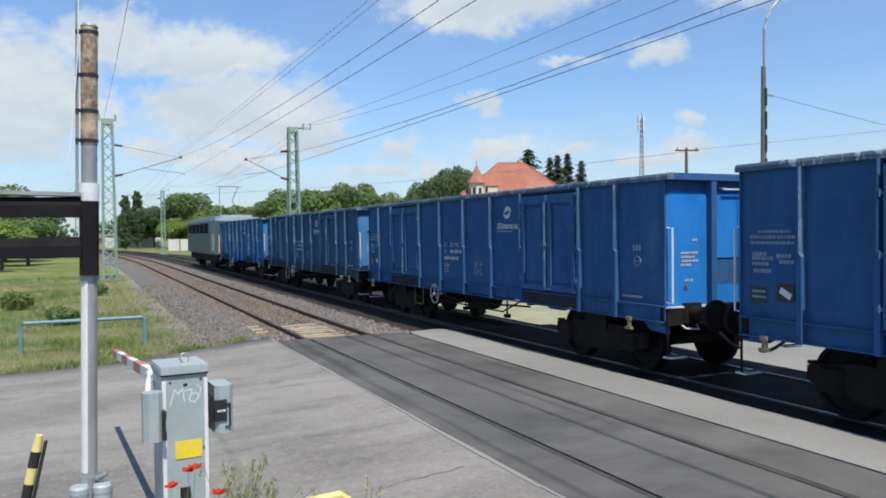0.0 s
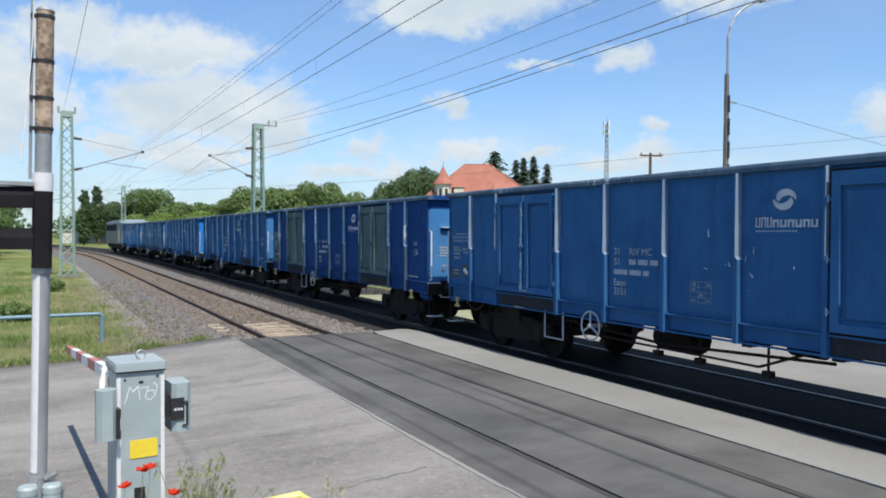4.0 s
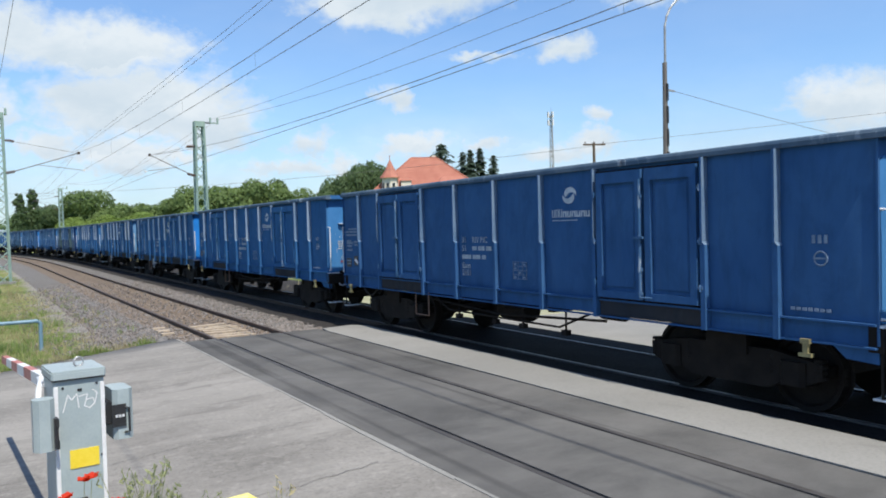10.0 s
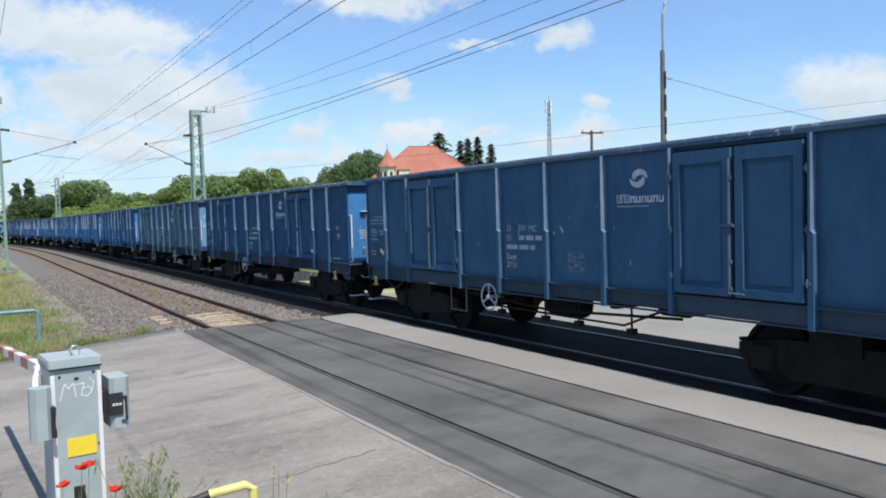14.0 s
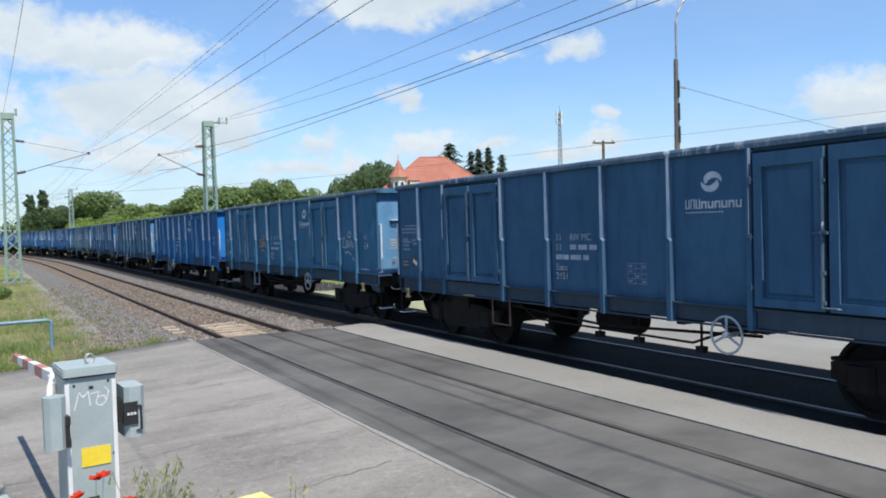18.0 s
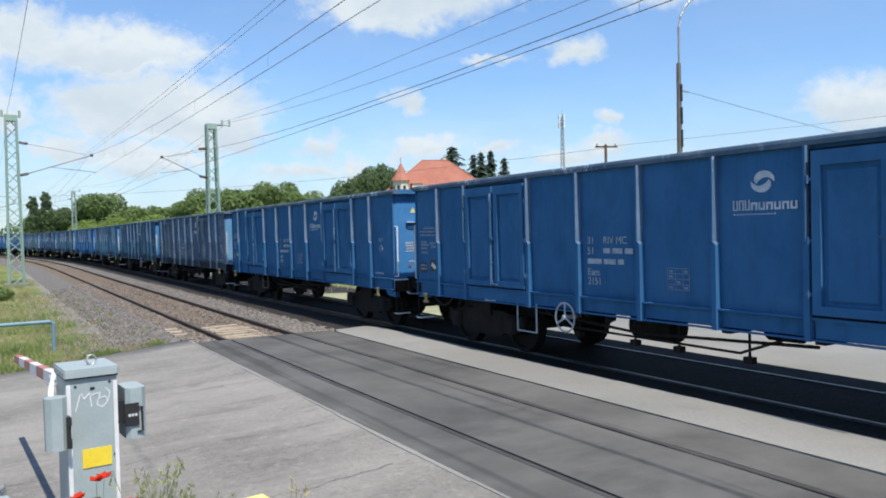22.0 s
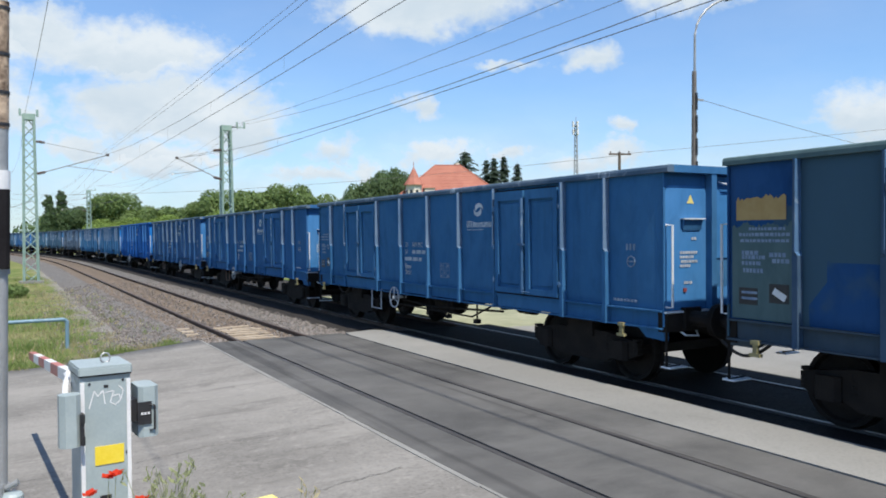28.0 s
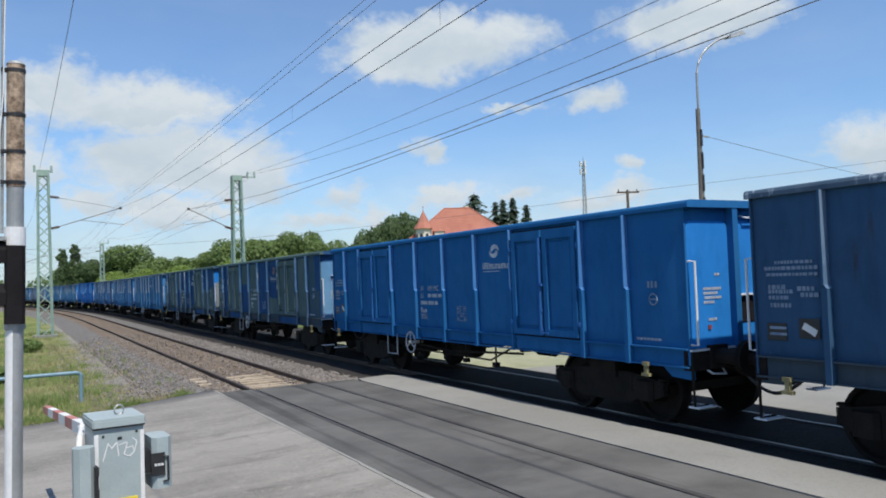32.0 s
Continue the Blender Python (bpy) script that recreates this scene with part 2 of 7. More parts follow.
RUSTY_SLATE = wagon_paint("wagon_rusty_slate", (0.066, 0.134, 0.196), (0.088, 0.160, 0.215), 0.6, 0.9)
STEEL = wagon_paint("wagon_steel_blue", (0.035, 0.086, 0.166), (0.047, 0.104, 0.190), 0.9, 0.5)
OLIVE = wagon_paint("wagon_grey_green", (0.074, 0.122, 0.132), (0.098, 0.150, 0.155), 0.4, 0.4)
PALE_OLIVE = wagon_paint("wagon_pale_grey", (0.15, 0.18, 0.19), (0.21, 0.235, 0.24), 0.4, 0.3)
WORN_POST = wagon_paint("worn_blue_post", (0.042, 0.110, 0.225), (0.100, 0.180, 0.300), 1.9, 0.5, grime=0.2)
NEW_POST = wagon_paint("new_blue_post", (0.020, 0.095, 0.310), (0.036, 0.125, 0.350), 0.3, 0.0, grime=0.1)
NAVY_POST = wagon_paint("navy_grey_post", (0.036, 0.072, 0.130), (0.070, 0.110, 0.165), 0.9, 0.5)
RUSTY_SIDE_POST = wagon_paint("rusty_slate_post", (0.048, 0.090, 0.145), (0.105, 0.140, 0.180), 1.4, 1.0)
POST_PAINT = {p.name: WORN_POST for p in (BLUE, MUTED, CHIPPED, DARK, STEEL)}
POST_PAINT[NAVY.name] = NAVY_POST
POST_PAINT.update({NEW_BLUE.name: NEW_POST, BRIGHT.name: NEW_POST, PATCHED.name: NAVY_POST, SLATE.name: RUSTY_SIDE_POST, RUSTY_SLATE.name: RUSTY_SIDE_POST, TEAL.name: RUSTY_SIDE_POST, SCRATCHED.name: RUSTY_SIDE_POST})
EDGE_WORN = wagon_paint("worn_pale_edge", (0.085, 0.155, 0.265), (0.175, 0.245, 0.34), 1.2, 0.2, grime=0.15)
EDGE_BOLD = wagon_paint("bare_pale_edge", (0.14, 0.22, 0.34), (0.27, 0.34, 0.43), 1.2, 0.2, grime=0.15)
# lighter copy of the new blue: sun on the post flanks as colour
EDGE_NEW_LIT = wagon_paint("sunlit_new_blue_edge", (0.05, 0.17, 0.42), (0.08, 0.21, 0.46), 0.3, 0.0, grime=0.1)
RAIL_WORN = wagon_paint("worn_grey_top_rail", (0.055, 0.098, 0.155), (0.12, 0.165, 0.215), 1.9, 0.7, grime=0.2)
# end panels brighter than the wagon paint: sunlight put into the colour
END_BRIGHT = wagon_paint("sunlit_bright_end_panel", (0.018, 0.175, 0.52), (0.028, 0.20, 0.57), 0.2, 0.0, grime=0.12)
END_MID = wagon_paint("sunlit_blue_end_panel", (0.044, 0.172, 0.385), (0.066, 0.200, 0.420), 0.5, 0.15, grime=0.2)
END_PALE = wagon_paint("sunlit_pale_end_panel", (0.10, 0.235, 0.40), (0.14, 0.285, 0.46), 0.7, 0.2, grime=0.25)
END_PAINT = {2: END_BRIGHT, 3: END_MID, 5: END_MID, 6: END_PALE, 7: END_BRIGHT, 8: END_MID, 9: END_MID, 10: END_PALE, 11: END_MID,
             12: END_PALE, 13: END_BRIGHT, 14: END_PALE, 15: END_MID, 16: END_PALE, 17: END_MID, 18: END_BRIGHT, 19: END_BRIGHT,
             22: END_MID, 23: END_BRIGHT, 24: END_PALE, 25: END_BRIGHT}
SOLE = wagon_paint("dirty_sole_bar", (0.030, 0.036, 0.046), (0.046, 0.044, 0.044), 0.3, 1.0)
DIRTY_SOLE = wagon_paint("dusty_blue_sole_bar", (0.050, 0.078, 0.108), (0.064, 0.080, 0.096), 0.5, 0.8)
# bare scratches; also the sunlit look of ledges, treads and handles, as colour
SCUFF_LIT = plain("scuffed_and_sunlit_metal", (0.40, 0.46, 0.52), (0.62, 0.66, 0.70), 0.6, 9, 60, bump=0.05)
RUSTY_STEP = plain("rusty_brown_step", (0.10, 0.06, 0.045), (0.19, 0.12, 0.085), 0.8, 9, 60)
# running gear: sooty steel, darkened further for the shade beneath the wagons
UNDER = plain("shaded_sooty_steel", (0.006, 0.0055, 0.0055), (0.018, 0.015, 0.013), 0.85, 4, 40, spec=0.2)
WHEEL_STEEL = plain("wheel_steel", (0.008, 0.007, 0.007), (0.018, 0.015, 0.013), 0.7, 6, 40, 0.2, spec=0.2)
WHITE_PAINT = plain("white_paint", (0.58, 0.59, 0.60), (0.70, 0.70, 0.70), 0.5, 5, 40, bump=0.1)
GREY_MARK = plain("grey_marking", (0.28, 0.31, 0.35), (0.44, 0.47, 0.50), 0.6, 12, 60, bump=0.05)
FAINT = plain("faint_lettering", (0.10, 0.16, 0.25), (0.24, 0.31, 0.40), 0.7, 9, 60, bump=0.03)
PALE_MARK = plain("pale_worn_lettering", (0.30, 0.36, 0.42), (0.58, 0.62, 0.65), 0.65, 6, 60, bump=0.04)
MARK = plain("worn_lettering", (0.20, 0.26, 0.33), (0.40, 0.45, 0.50), 0.65, 9, 60, bump=0.05)
YELLOW = plain("yellow_paint", (0.58, 0.50, 0.14), (0.68, 0.60, 0.23), 0.5, 8, 60, bump=0.1)
HOOK_PAINT = plain("dusty_yellow_paint", (0.14, 0.12, 0.06), (0.32, 0.28, 0.13), 0.7, 9, 60)
FADED_ORANGE = plain("washed_out_orange_mark", (0.16, 0.11, 0.08), (0.34, 0.20, 0.10), 0.65, 5, 40, bump=0.05)
ORANGE_MARK = plain("faded_orange_mark", (0.33, 0.20, 0.06), (0.40, 0.27, 0.10), 0.6, 8, 60, bump=0.05)
BLACK = plain("black_paint", (0.012, 0.012, 0.014), (0.025, 0.025, 0.027), 0.5, 6, 60, bump=0.1)
HOOD = plain("matt_black_hood", (0.012, 0.011, 0.012), (0.020, 0.019, 0.021), 0.95, 6, 60, bump=0.05, spec=0.05)
GALV = plain("galvanised_steel", (0.24, 0.25, 0.255), (0.34, 0.35, 0.355), 0.5, 5, 50, 0.35, bump=0.08)
GREY_PAINT = plain("grey_cabinet_paint", (0.27, 0.325, 0.335), (0.335, 0.39, 0.395), 0.45, 4, 60, bump=0.05)
MAST_GREEN = plain("pale_green_mast_paint", (0.20, 0.30, 0.26), (0.29, 0.38, 0.33), 0.6, 3, 40)
WIRE = plain("wire_metal", (0.12, 0.12, 0.125), (0.18, 0.175, 0.17), 0.6, 3, 30, 0.2)
INSULATOR = plain("brown_insulator", (0.06, 0.035, 0.025), (0.09, 0.05, 0.03), 0.25, 6, 40)
RAIL_SIDE = plain("rusty_rail", (0.045, 0.028, 0.020), (0.085, 0.052, 0.036), 0.8, 2, 40, world=True)
RAIL_TOP = plain("dull_rail_head", (0.05, 0.040, 0.034), (0.085, 0.068, 0.058), 0.6, 2, 40, 0.2, world=True)
GROOVE_RAIL = plain("rail_sunk_in_asphalt", (0.040, 0.037, 0.035), (0.075, 0.070, 0.066), 0.65, 2, 40, 0.1, world=True)
SHINY_RAIL = plain("polished_rail_head", (0.16, 0.155, 0.155), (0.26, 0.25, 0.245), 0.42, 2, 40, 0.5, world=True)
BOOM_RED = plain("faded_boom_red", (0.33, 0.085, 0.070), (0.46, 0.21, 0.18), 0.6, 7, 50)
DULL_RED = plain("dull_red_paint", (0.16, 0.03, 0.03), (0.24, 0.05, 0.045), 0.7, 8, 60)


def concrete(name, c1, c2, crack=True):
    m, n = begin(name)
    p = spot(n, True)
    col = n.mix(n.span(n.noise(p, 0.35, 5, 0.6), 0.3, 0.7), c1, c2)
    col = n.mix(n.math("MULTIPLY", n.span(n.noise(p, 26.0, 6, 0.75), 0.46, 0.66), 0.55 if crack else 0.3), col, tuple(0.6 * v for v in c1))
    col = n.mix(n.math("MULTIPLY", n.span(n.noise(p, 1.6, 6, 0.7, 0.5), 0.56, 0.78), 0.4), col, tuple(0.6 * v for v in c1))
    if crack:
        # worn lanes along the road and darker, damp-looking patches
        lane = n.noise(n.vec("MULTIPLY", p, (0.16, 0.9, 1.0)), 0.8, 5, 0.6, 0.4)
        col = n.mix(n.math("MULTIPLY", n.span(lane, 0.42, 0.66), 0.5), col, tuple(1.3 * v for v in c2))
        speck = n.noise(p, 9.0, 6, 0.75)
        col = n.mix(n.math("MULTIPLY", n.span(speck, 0.5, 0.68), 0.4), col, tuple(1.35 * v for v in c2))
        blot = n.noise(n.vec("MULTIPLY", p, (0.5, 1.4, 1.0)), 1.9, 7, 0.72, 0.6)
        col = n.mix(n.math("MULTIPLY", n.span(blot, 0.52, 0.66), 0.4), col, tuple(0.62 * v for v in c1))
        v = n.node("ShaderNodeTexVoronoi", feature="DISTANCE_TO_EDGE")
        wob = n.node("ShaderNodeTexNoise")
        n.put(wob.inputs["Vector"], p)
        wob.inputs["Scale"].default_value = 1.5
        warped = n.vec("ADD", n.vec("MULTIPLY", p, (0.10, 0.26, 0.0)), n.vec("MULTIPLY", wob.outputs["Color"], (0.3, 0.3, 0.0)))
        n.put(v.inputs["Vector"], warped)
        v.inputs["Scale"].default_value = 0.55
        line = n.span(v.outputs["Distance"], 0.0006, 0.0028, 0.25, 0.0)
        col = n.mix(line, col, (0.06, 0.058, 0.055))
    finish(n, col, 0.92, 0.0, n.noise(p, 60.0, 4), 0.35, 0.006, 0.12)
    return m


CONCRETE = concrete("road_concrete", (0.155, 0.148, 0.137), (0.235, 0.225, 0.208))
PALE_CONCRETE = concrete("pale_concrete", (0.2, 0.199, 0.188), (0.252, 0.25, 0.237), False)


SAND = plain("pale_dry_turf", (0.19, 0.205, 0.115), (0.32, 0.315, 0.21), 0.95, 0.9, 14, world=True, bump=0.6)
CRACK = plain("dirt_filled_crack", (0.055, 0.052, 0.048), (0.10, 0.095, 0.087), 0.95, 8, 40)


def asphalt_material():
    m, n = begin("worn_asphalt")
    p = spot(n, True)
    col = n.mix(n.span(n.noise(p, 0.5, 5, 0.6), 0.3, 0.7), (0.066, 0.066, 0.065), (0.116, 0.114, 0.110))
    lane = n.noise(n.vec("MULTIPLY", p, (0.30, 0.55, 1.0)), 0.9, 6, 0.68, 0.3)
    col = n.mix(n.math("MULTIPLY", n.span(lane, 0.44, 0.72), 0.5), col, (0.175, 0.172, 0.165))
    along = n.noise(n.vec("MULTIPLY", p, (3.2, 0.10, 1.0)), 1.0, 3)
    col = n.mix(n.math("MULTIPLY", n.span(along, 0.56, 0.66), 0.5), col, (0.034, 0.034, 0.034))
    grit = n.noise(p, 70.0, 3, 0.7)
    col = n.mix(n.math("MULTIPLY", n.span(grit, 0.52, 0.8), 0.5), col, (0.17, 0.17, 0.165))
    finish(n, col, n.span(n.noise(p, 1.2, 4), 0.3, 0.7, 0.72, 0.92), 0.0, grit, 0.5, 0.006, 0.12)
    return m


ASPHALT = asphalt_material()


def ballast_material(name, c1, c2, c3):
    m, n = begin(name)
    p = spot(n, True)
    v = n.node("ShaderNodeTexVoronoi")
    n.put(v.inputs["Vector"], p)
    v.inputs["Scale"].default_value = 17.0
    s = n.node("ShaderNodeSeparateColor")
    n.put(s.inputs[0], v.outputs["Color"])
    col = n.mix(s.outputs[0], c1, c2)
    col = n.mix(n.math("MULTIPLY", n.span(n.noise(p, 0.6, 5), 0.4, 0.7), 0.6), col, c3)
    col = n.mix(n.math("MULTIPLY", n.span(v.outputs["Distance"], 0.35, 0.75), 0.7), col, (0.03, 0.027, 0.024))
    h = n.math("SUBTRACT", 1.0, v.outputs["Distance"])
    finish(n, col, 0.9, 0.0, h, 0.9, 0.03, 0.3)
    return m


BALLAST = ballast_material("track_ballast", (0.138, 0.133, 0.128), (0.238, 0.228, 0.218), (0.165, 0.148, 0.126))
RUSTY_BALLAST = ballast_material("rusty_ballast", (0.15, 0.115, 0.085), (0.27, 0.21, 0.155), (0.17, 0.125, 0.085))
# ballast darkened to near-black to carry the shade under the train
DARK_BALLAST = ballast_material("train_shade_ballast", (0.016, 0.014, 0.013), (0.034, 0.030, 0.028), (0.022, 0.019, 0.017))


def grass_ground(name, shoulder=False):
    m, n = begin(name)
    p = spot(n, True)
    col = n.mix(n.span(n.noise(p, 0.22, 5, 0.6), 0.35, 0.68), (0.095, 0.155, 0.036), (0.24, 0.235, 0.10))
    col = n.mix(n.math("MULTIPLY", n.span(n.noise(p, 1.4, 6, 0.7), 0.5, 0.75), 0.7), col, (0.40, 0.34, 0.21))
    col = n.mix(n.math("MULTIPLY", n.span(n.noise(p, 9.0, 5, 0.7), 0.45, 0.75), 0.5), col, (0.08, 0.12, 0.03))
    if shoulder:
        # bare earth and gravel spilling from the ballast into the grass
        sep = n.node("ShaderNodeSeparateXYZ")
        n.put(sep.inputs[0], p)
        ragged = n.math("ADD", sep.outputs[0], n.math("MULTIPLY", n.math("SUBTRACT", n.noise(p, 0.9, 6, 0.65), 0.5), 3.4))
        grit = n.mix(n.noise(p, 24.0, 4, 0.7), (0.15, 0.142, 0.13), (0.36, 0.34, 0.31))
        col = n.mix(n.span(ragged, 1.75, 2.45), col, grit)
    finish(n, col, 0.95, 0.0, n.noise(p, 14.0, 6, 0.7), 1.0, 0.08, 0.1)
    return m


GRASS_GROUND = grass_ground("grassy_ground")
VERGE_GROUND = grass_ground("grassy_verge", True)


def foliage(name, c1, c2, c3):
    m, n = begin(name)
    g = n.node("ShaderNodeNewGeometry")
    r = g.outputs["Random Per Island"]
    col = n.mix(r, c1, c2)
    col = n.mix(n.span(n.noise(g.outputs["Position"], 0.35, 3), 0.4, 0.7), col, c3)
    b = n.node("ShaderNodeBsdfPrincipled")
    n.put(b.inputs["Base Color"], col)
    b.inputs["Roughness"].default_value = 0.6
    b.inputs["Specular IOR Level"].default_value = 0.25
    t = n.node("ShaderNodeBsdfTranslucent")
    n.put(t.inputs[0], col)
    x = n.node("ShaderNodeMixShader")
    x.inputs[0].default_value = 0.45
    n.put(x.inputs[1], b.outputs[0]), n.put(x.inputs[2], t.outputs[0])
    n.put(n.node("ShaderNodeOutputMaterial").inputs[0], x.outputs[0])
    return m


LEAF = foliage("broad_leaves", (0.112, 0.170, 0.056), (0.190, 0.268, 0.090), (0.140, 0.206, 0.070))
LIGHT_LEAF = foliage("bright_leaves", (0.165, 0.245, 0.058), (0.250, 0.342, 0.088), (0.190, 0.275, 0.066))
DARK_LEAF = foliage("dark_leaves", (0.075, 0.122, 0.053), (0.125, 0.188, 0.077), (0.092, 0.147, 0.062))
NEEDLE = foliage("conifer_needles", (0.061, 0.095, 0.068), (0.108, 0.156, 0.110), (0.077, 0.116, 0.084))
GRASS_BLADE = foliage("grass_blades", (0.150, 0.222, 0.055), (0.275, 0.335, 0.115), (0.185, 0.245, 0.068))
DRY_BLADE = foliage("dry_grass", (0.38, 0.33, 0.18), (0.50, 0.44, 0.27), (0.34, 0.30, 0.16))
WEED = foliage("grey_green_weed", (0.250, 0.290, 0.140), (0.400, 0.420, 0.240), (0.290, 0.325, 0.165))
POPPY = foliage("poppy_petals", (0.55, 0.03, 0.012), (0.7, 0.06, 0.02), (0.6, 0.04, 0.015))
BARK = plain("bark", (0.07, 0.052, 0.038), (0.12, 0.09, 0.065), 0.9, 4, 30)
TIMBER = plain("weathered_timber", (0.24, 0.19, 0.135), (0.44, 0.37, 0.28), 0.85, 3, 30)
OLD_SLEEPER = plain("old_sleeper", (0.17, 0.125, 0.085), (0.26, 0.19, 0.13), 0.9, 3, 25)
ROOF_TILE = plain("red_roof_tile", (0.300, 0.105, 0.070), (0.375, 0.150, 0.102), 0.75, 0.7, 5, world=True)
PLASTER = plain("cream_plaster", (0.55, 0.50, 0.42), (0.65, 0.60, 0.52), 0.85, 0.8, 8, world=True)
FAR_WALL = plain("pale_wall", (0.50, 0.49, 0.46), (0.60, 0.58, 0.54), 0.85, 0.8, 8, world=True)
GLASS_DARK = plain("dark_window_glass", (0.02, 0.025, 0.03), (0.035, 0.04, 0.045), 0.12, 2, 10, bump=0.0)
POST_CONCRETE = plain("post_concrete", (0.30, 0.29, 0.27), (0.38, 0.37, 0.35), 0.85, 2, 20)
LAMP_POST = plain("sooty_concrete_post", (0.10, 0.09, 0.082), (0.17, 0.155, 0.14), 0.9, 2, 20)
RUSTY_POST = plain("flaking_rust", (0.055, 0.028, 0.015), (0.52, 0.40, 0.29), 0.85, 9, 34, bump=0.9)
RAIL_BLUE = plain("blue_grey_pipe_paint", (0.10, 0.19, 0.26), (0.15, 0.25, 0.32), 0.55, 4, 40)
LOCO_GREY = plain("locomotive_grey_blue", (0.055, 0.080, 0.095), (0.080, 0.105, 0.118), 0.45, 2, 30)
LOCO_ROOF = plain("locomotive_roof", (0.270, 0.340, 0.390), (0.350, 0.420, 0.460), 0.55, 2, 30)
LOCO_YELLOW = plain("locomotive_cream", (0.62, 0.52, 0.25), (0.68, 0.58, 0.32), 0.5, 2, 30)
STICKER = plain("yellow_sticker", (0.70, 0.52, 0.03), (0.75, 0.58, 0.06), 0.4, 20, 80, bump=0.02)


# ---- mesh tools ----
def quad_mesh(bm, corners, faces):
    vs = [bm.verts.new(c) for c in corners]
    for f in faces:
        bm.faces.new([vs[k] for k in f])


BOX_FACES = ((0, 3, 2, 1), (4, 5, 6, 7), (0, 1, 5, 4), (1, 2, 6, 5), (2, 3, 7, 6), (3, 0, 4, 7))


def box(bm, x0, x1, y0, y1, z0, z1, cut=0.0):
    """A block; cut bevels its upright edges."""
    if cut <= 0:
        quad_mesh(bm, [(x0, y0, z0), (x1, y0, z0), (x1, y1, z0), (x0, y1, z0), (x0, y0, z1), (x1, y0, z1), (x1, y1, z1), (x0, y1, z1)], BOX_FACES)
        return
    c = cut
    ring = [(x0 + c, y0), (x1 - c, y0), (x1, y0 + c), (x1, y1 - c), (x1 - c, y1), (x0 + c, y1), (x0, y1 - c), (x0, y0 + c)]
    prism(bm, ring, z0, z1)


def prism(bm, ring, z0, z1):
    n = len(ring)
    lo = [bm.verts.new((x, y, z0)) for x, y in ring]
    hi = [bm.verts.new((x, y, z1)) for x, y in ring]
    bm.faces.new(lo[::-1]), bm.faces.new(hi)
    for k in range(n):
        bm.faces.new((lo[k], lo[(k + 1) % n], hi[(k + 1) % n], hi[k]))


def tube(bm, a, b, r, n=8, r2=None, caps=True):
    """A round bar from a to b."""
    a, b = Vector(a), Vector(b)
    d = (b - a).normalized()
    u = d.orthogonal().normalized()
    w = d.cross(u)
    rings = []
    for p, rad in ((a, r), (b, r if r2 is None else r2)):
        rings.append([bm.verts.new(p + rad * (math.cos(2 * math.pi * k / n) * u + math.sin(2 * math.pi * k / n) * w)) for k in range(n)])
    for k in range(n):
        bm.faces.new((rings[0][k], rings[0][(k + 1) % n], rings[1][(k + 1) % n], rings[1][k]))
    if caps:
        bm.faces.new(rings[0][::-1]), bm.faces.new(rings[1])


def pipe(bm, points, r, n=6, closed=False):
    """A bent round bar through points, in one skin."""
    pts = [Vector(p) for p in points]
    rings = []
    for k, p in enumerate(pts):
        a = pts[k - 1] if closed or k else p
        b = pts[(k + 1) % len(pts)] if closed or k + 1 < len(pts) else p
        d = (b - a).normalized()
        u = d.cross(Vector((0.31, 0.22, 0.92)))
        u = u.normalized() if u.length > 0.05 else d.orthogonal().normalized()
        w = d.cross(u)
        rings.append([bm.verts.new(p + r * (math.cos(2 * math.pi * q / n) * u + math.sin(2 * math.pi * q / n) * w)) for q in range(n)])
    pairs = list(zip(rings, rings[1:])) + ([(rings[-1], rings[0])] if closed else [])
    for a, b in pairs:
        for q in range(n):
            bm.faces.new((a[q], a[(q + 1) % n], b[(q + 1) % n], b[q]))
    if not closed:
        bm.faces.new(rings[0][::-1]), bm.faces.new(rings[-1])


def bar(bm, a, b, w, h):
    """A square bar from a to b."""
    a, b = Vector(a), Vector(b)
    d = (b - a).normalized()
    u = d.cross(Vector((0, 0, 1)))
    u = u.normalized() if u.length > 1e-4 else Vector((1, 0, 0))
    v = u.cross(d)
    ring = [(-w, -h), (w, -h), (w, h), (-w, h)]
    pts = [a + 0.5 * (x * u + y * v) for x, y in ring] + [b + 0.5 * (x * u + y * v) for x, y in ring]
    quad_mesh(bm, pts, BOX_FACES)


def mesh_of(name, bm, material, smooth=False):
    bm.normal_update()
    me = bpy.data.meshes.new(name)
    bmesh.ops.recalc_face_normals(bm, faces=bm.faces[:])
    bm.to_mesh(me)
    bm.free()
    me.materials.append(material)
    if smooth:
        me.shade_smooth()
    return me


def part(name, bm, material, parent=None, label="", smooth=False):
    """Links a bmesh as one mesh object under a thing or a part."""
    ob = new(name, mesh_of(name, bm, material, smooth) if isinstance(bm, bmesh.types.BMesh) else bm)
    if parent is not None:
        ob.parent = parent
    return tagged(ob, label)


def piece(name, me, parent, m=None):
    """One more object on a mesh that is already there."""
    ob = new(name, me)
    ob.parent = parent
    if m is not None:
        ob.matrix_basis = m
    return ob


def fresh():
    return bmesh.new()


def empty(name, label, category, m=None, group=""):
    ob = tagged(new(name), label, category, group)
    ob.empty_display_size = 0.3
    if m is not None:
        ob.matrix_basis = m
    return ob


def writing(body, size, m, parent, material, name="lettering", depth=0.002):
    cu = bpy.data.curves.new(name, "FONT")
    cu.body, cu.size, cu.extrude = body, size, depth
    cu.materials.append(material)
    ob = new(name, cu)
    ob.parent = parent
    ob.matrix_basis = m
    return ob


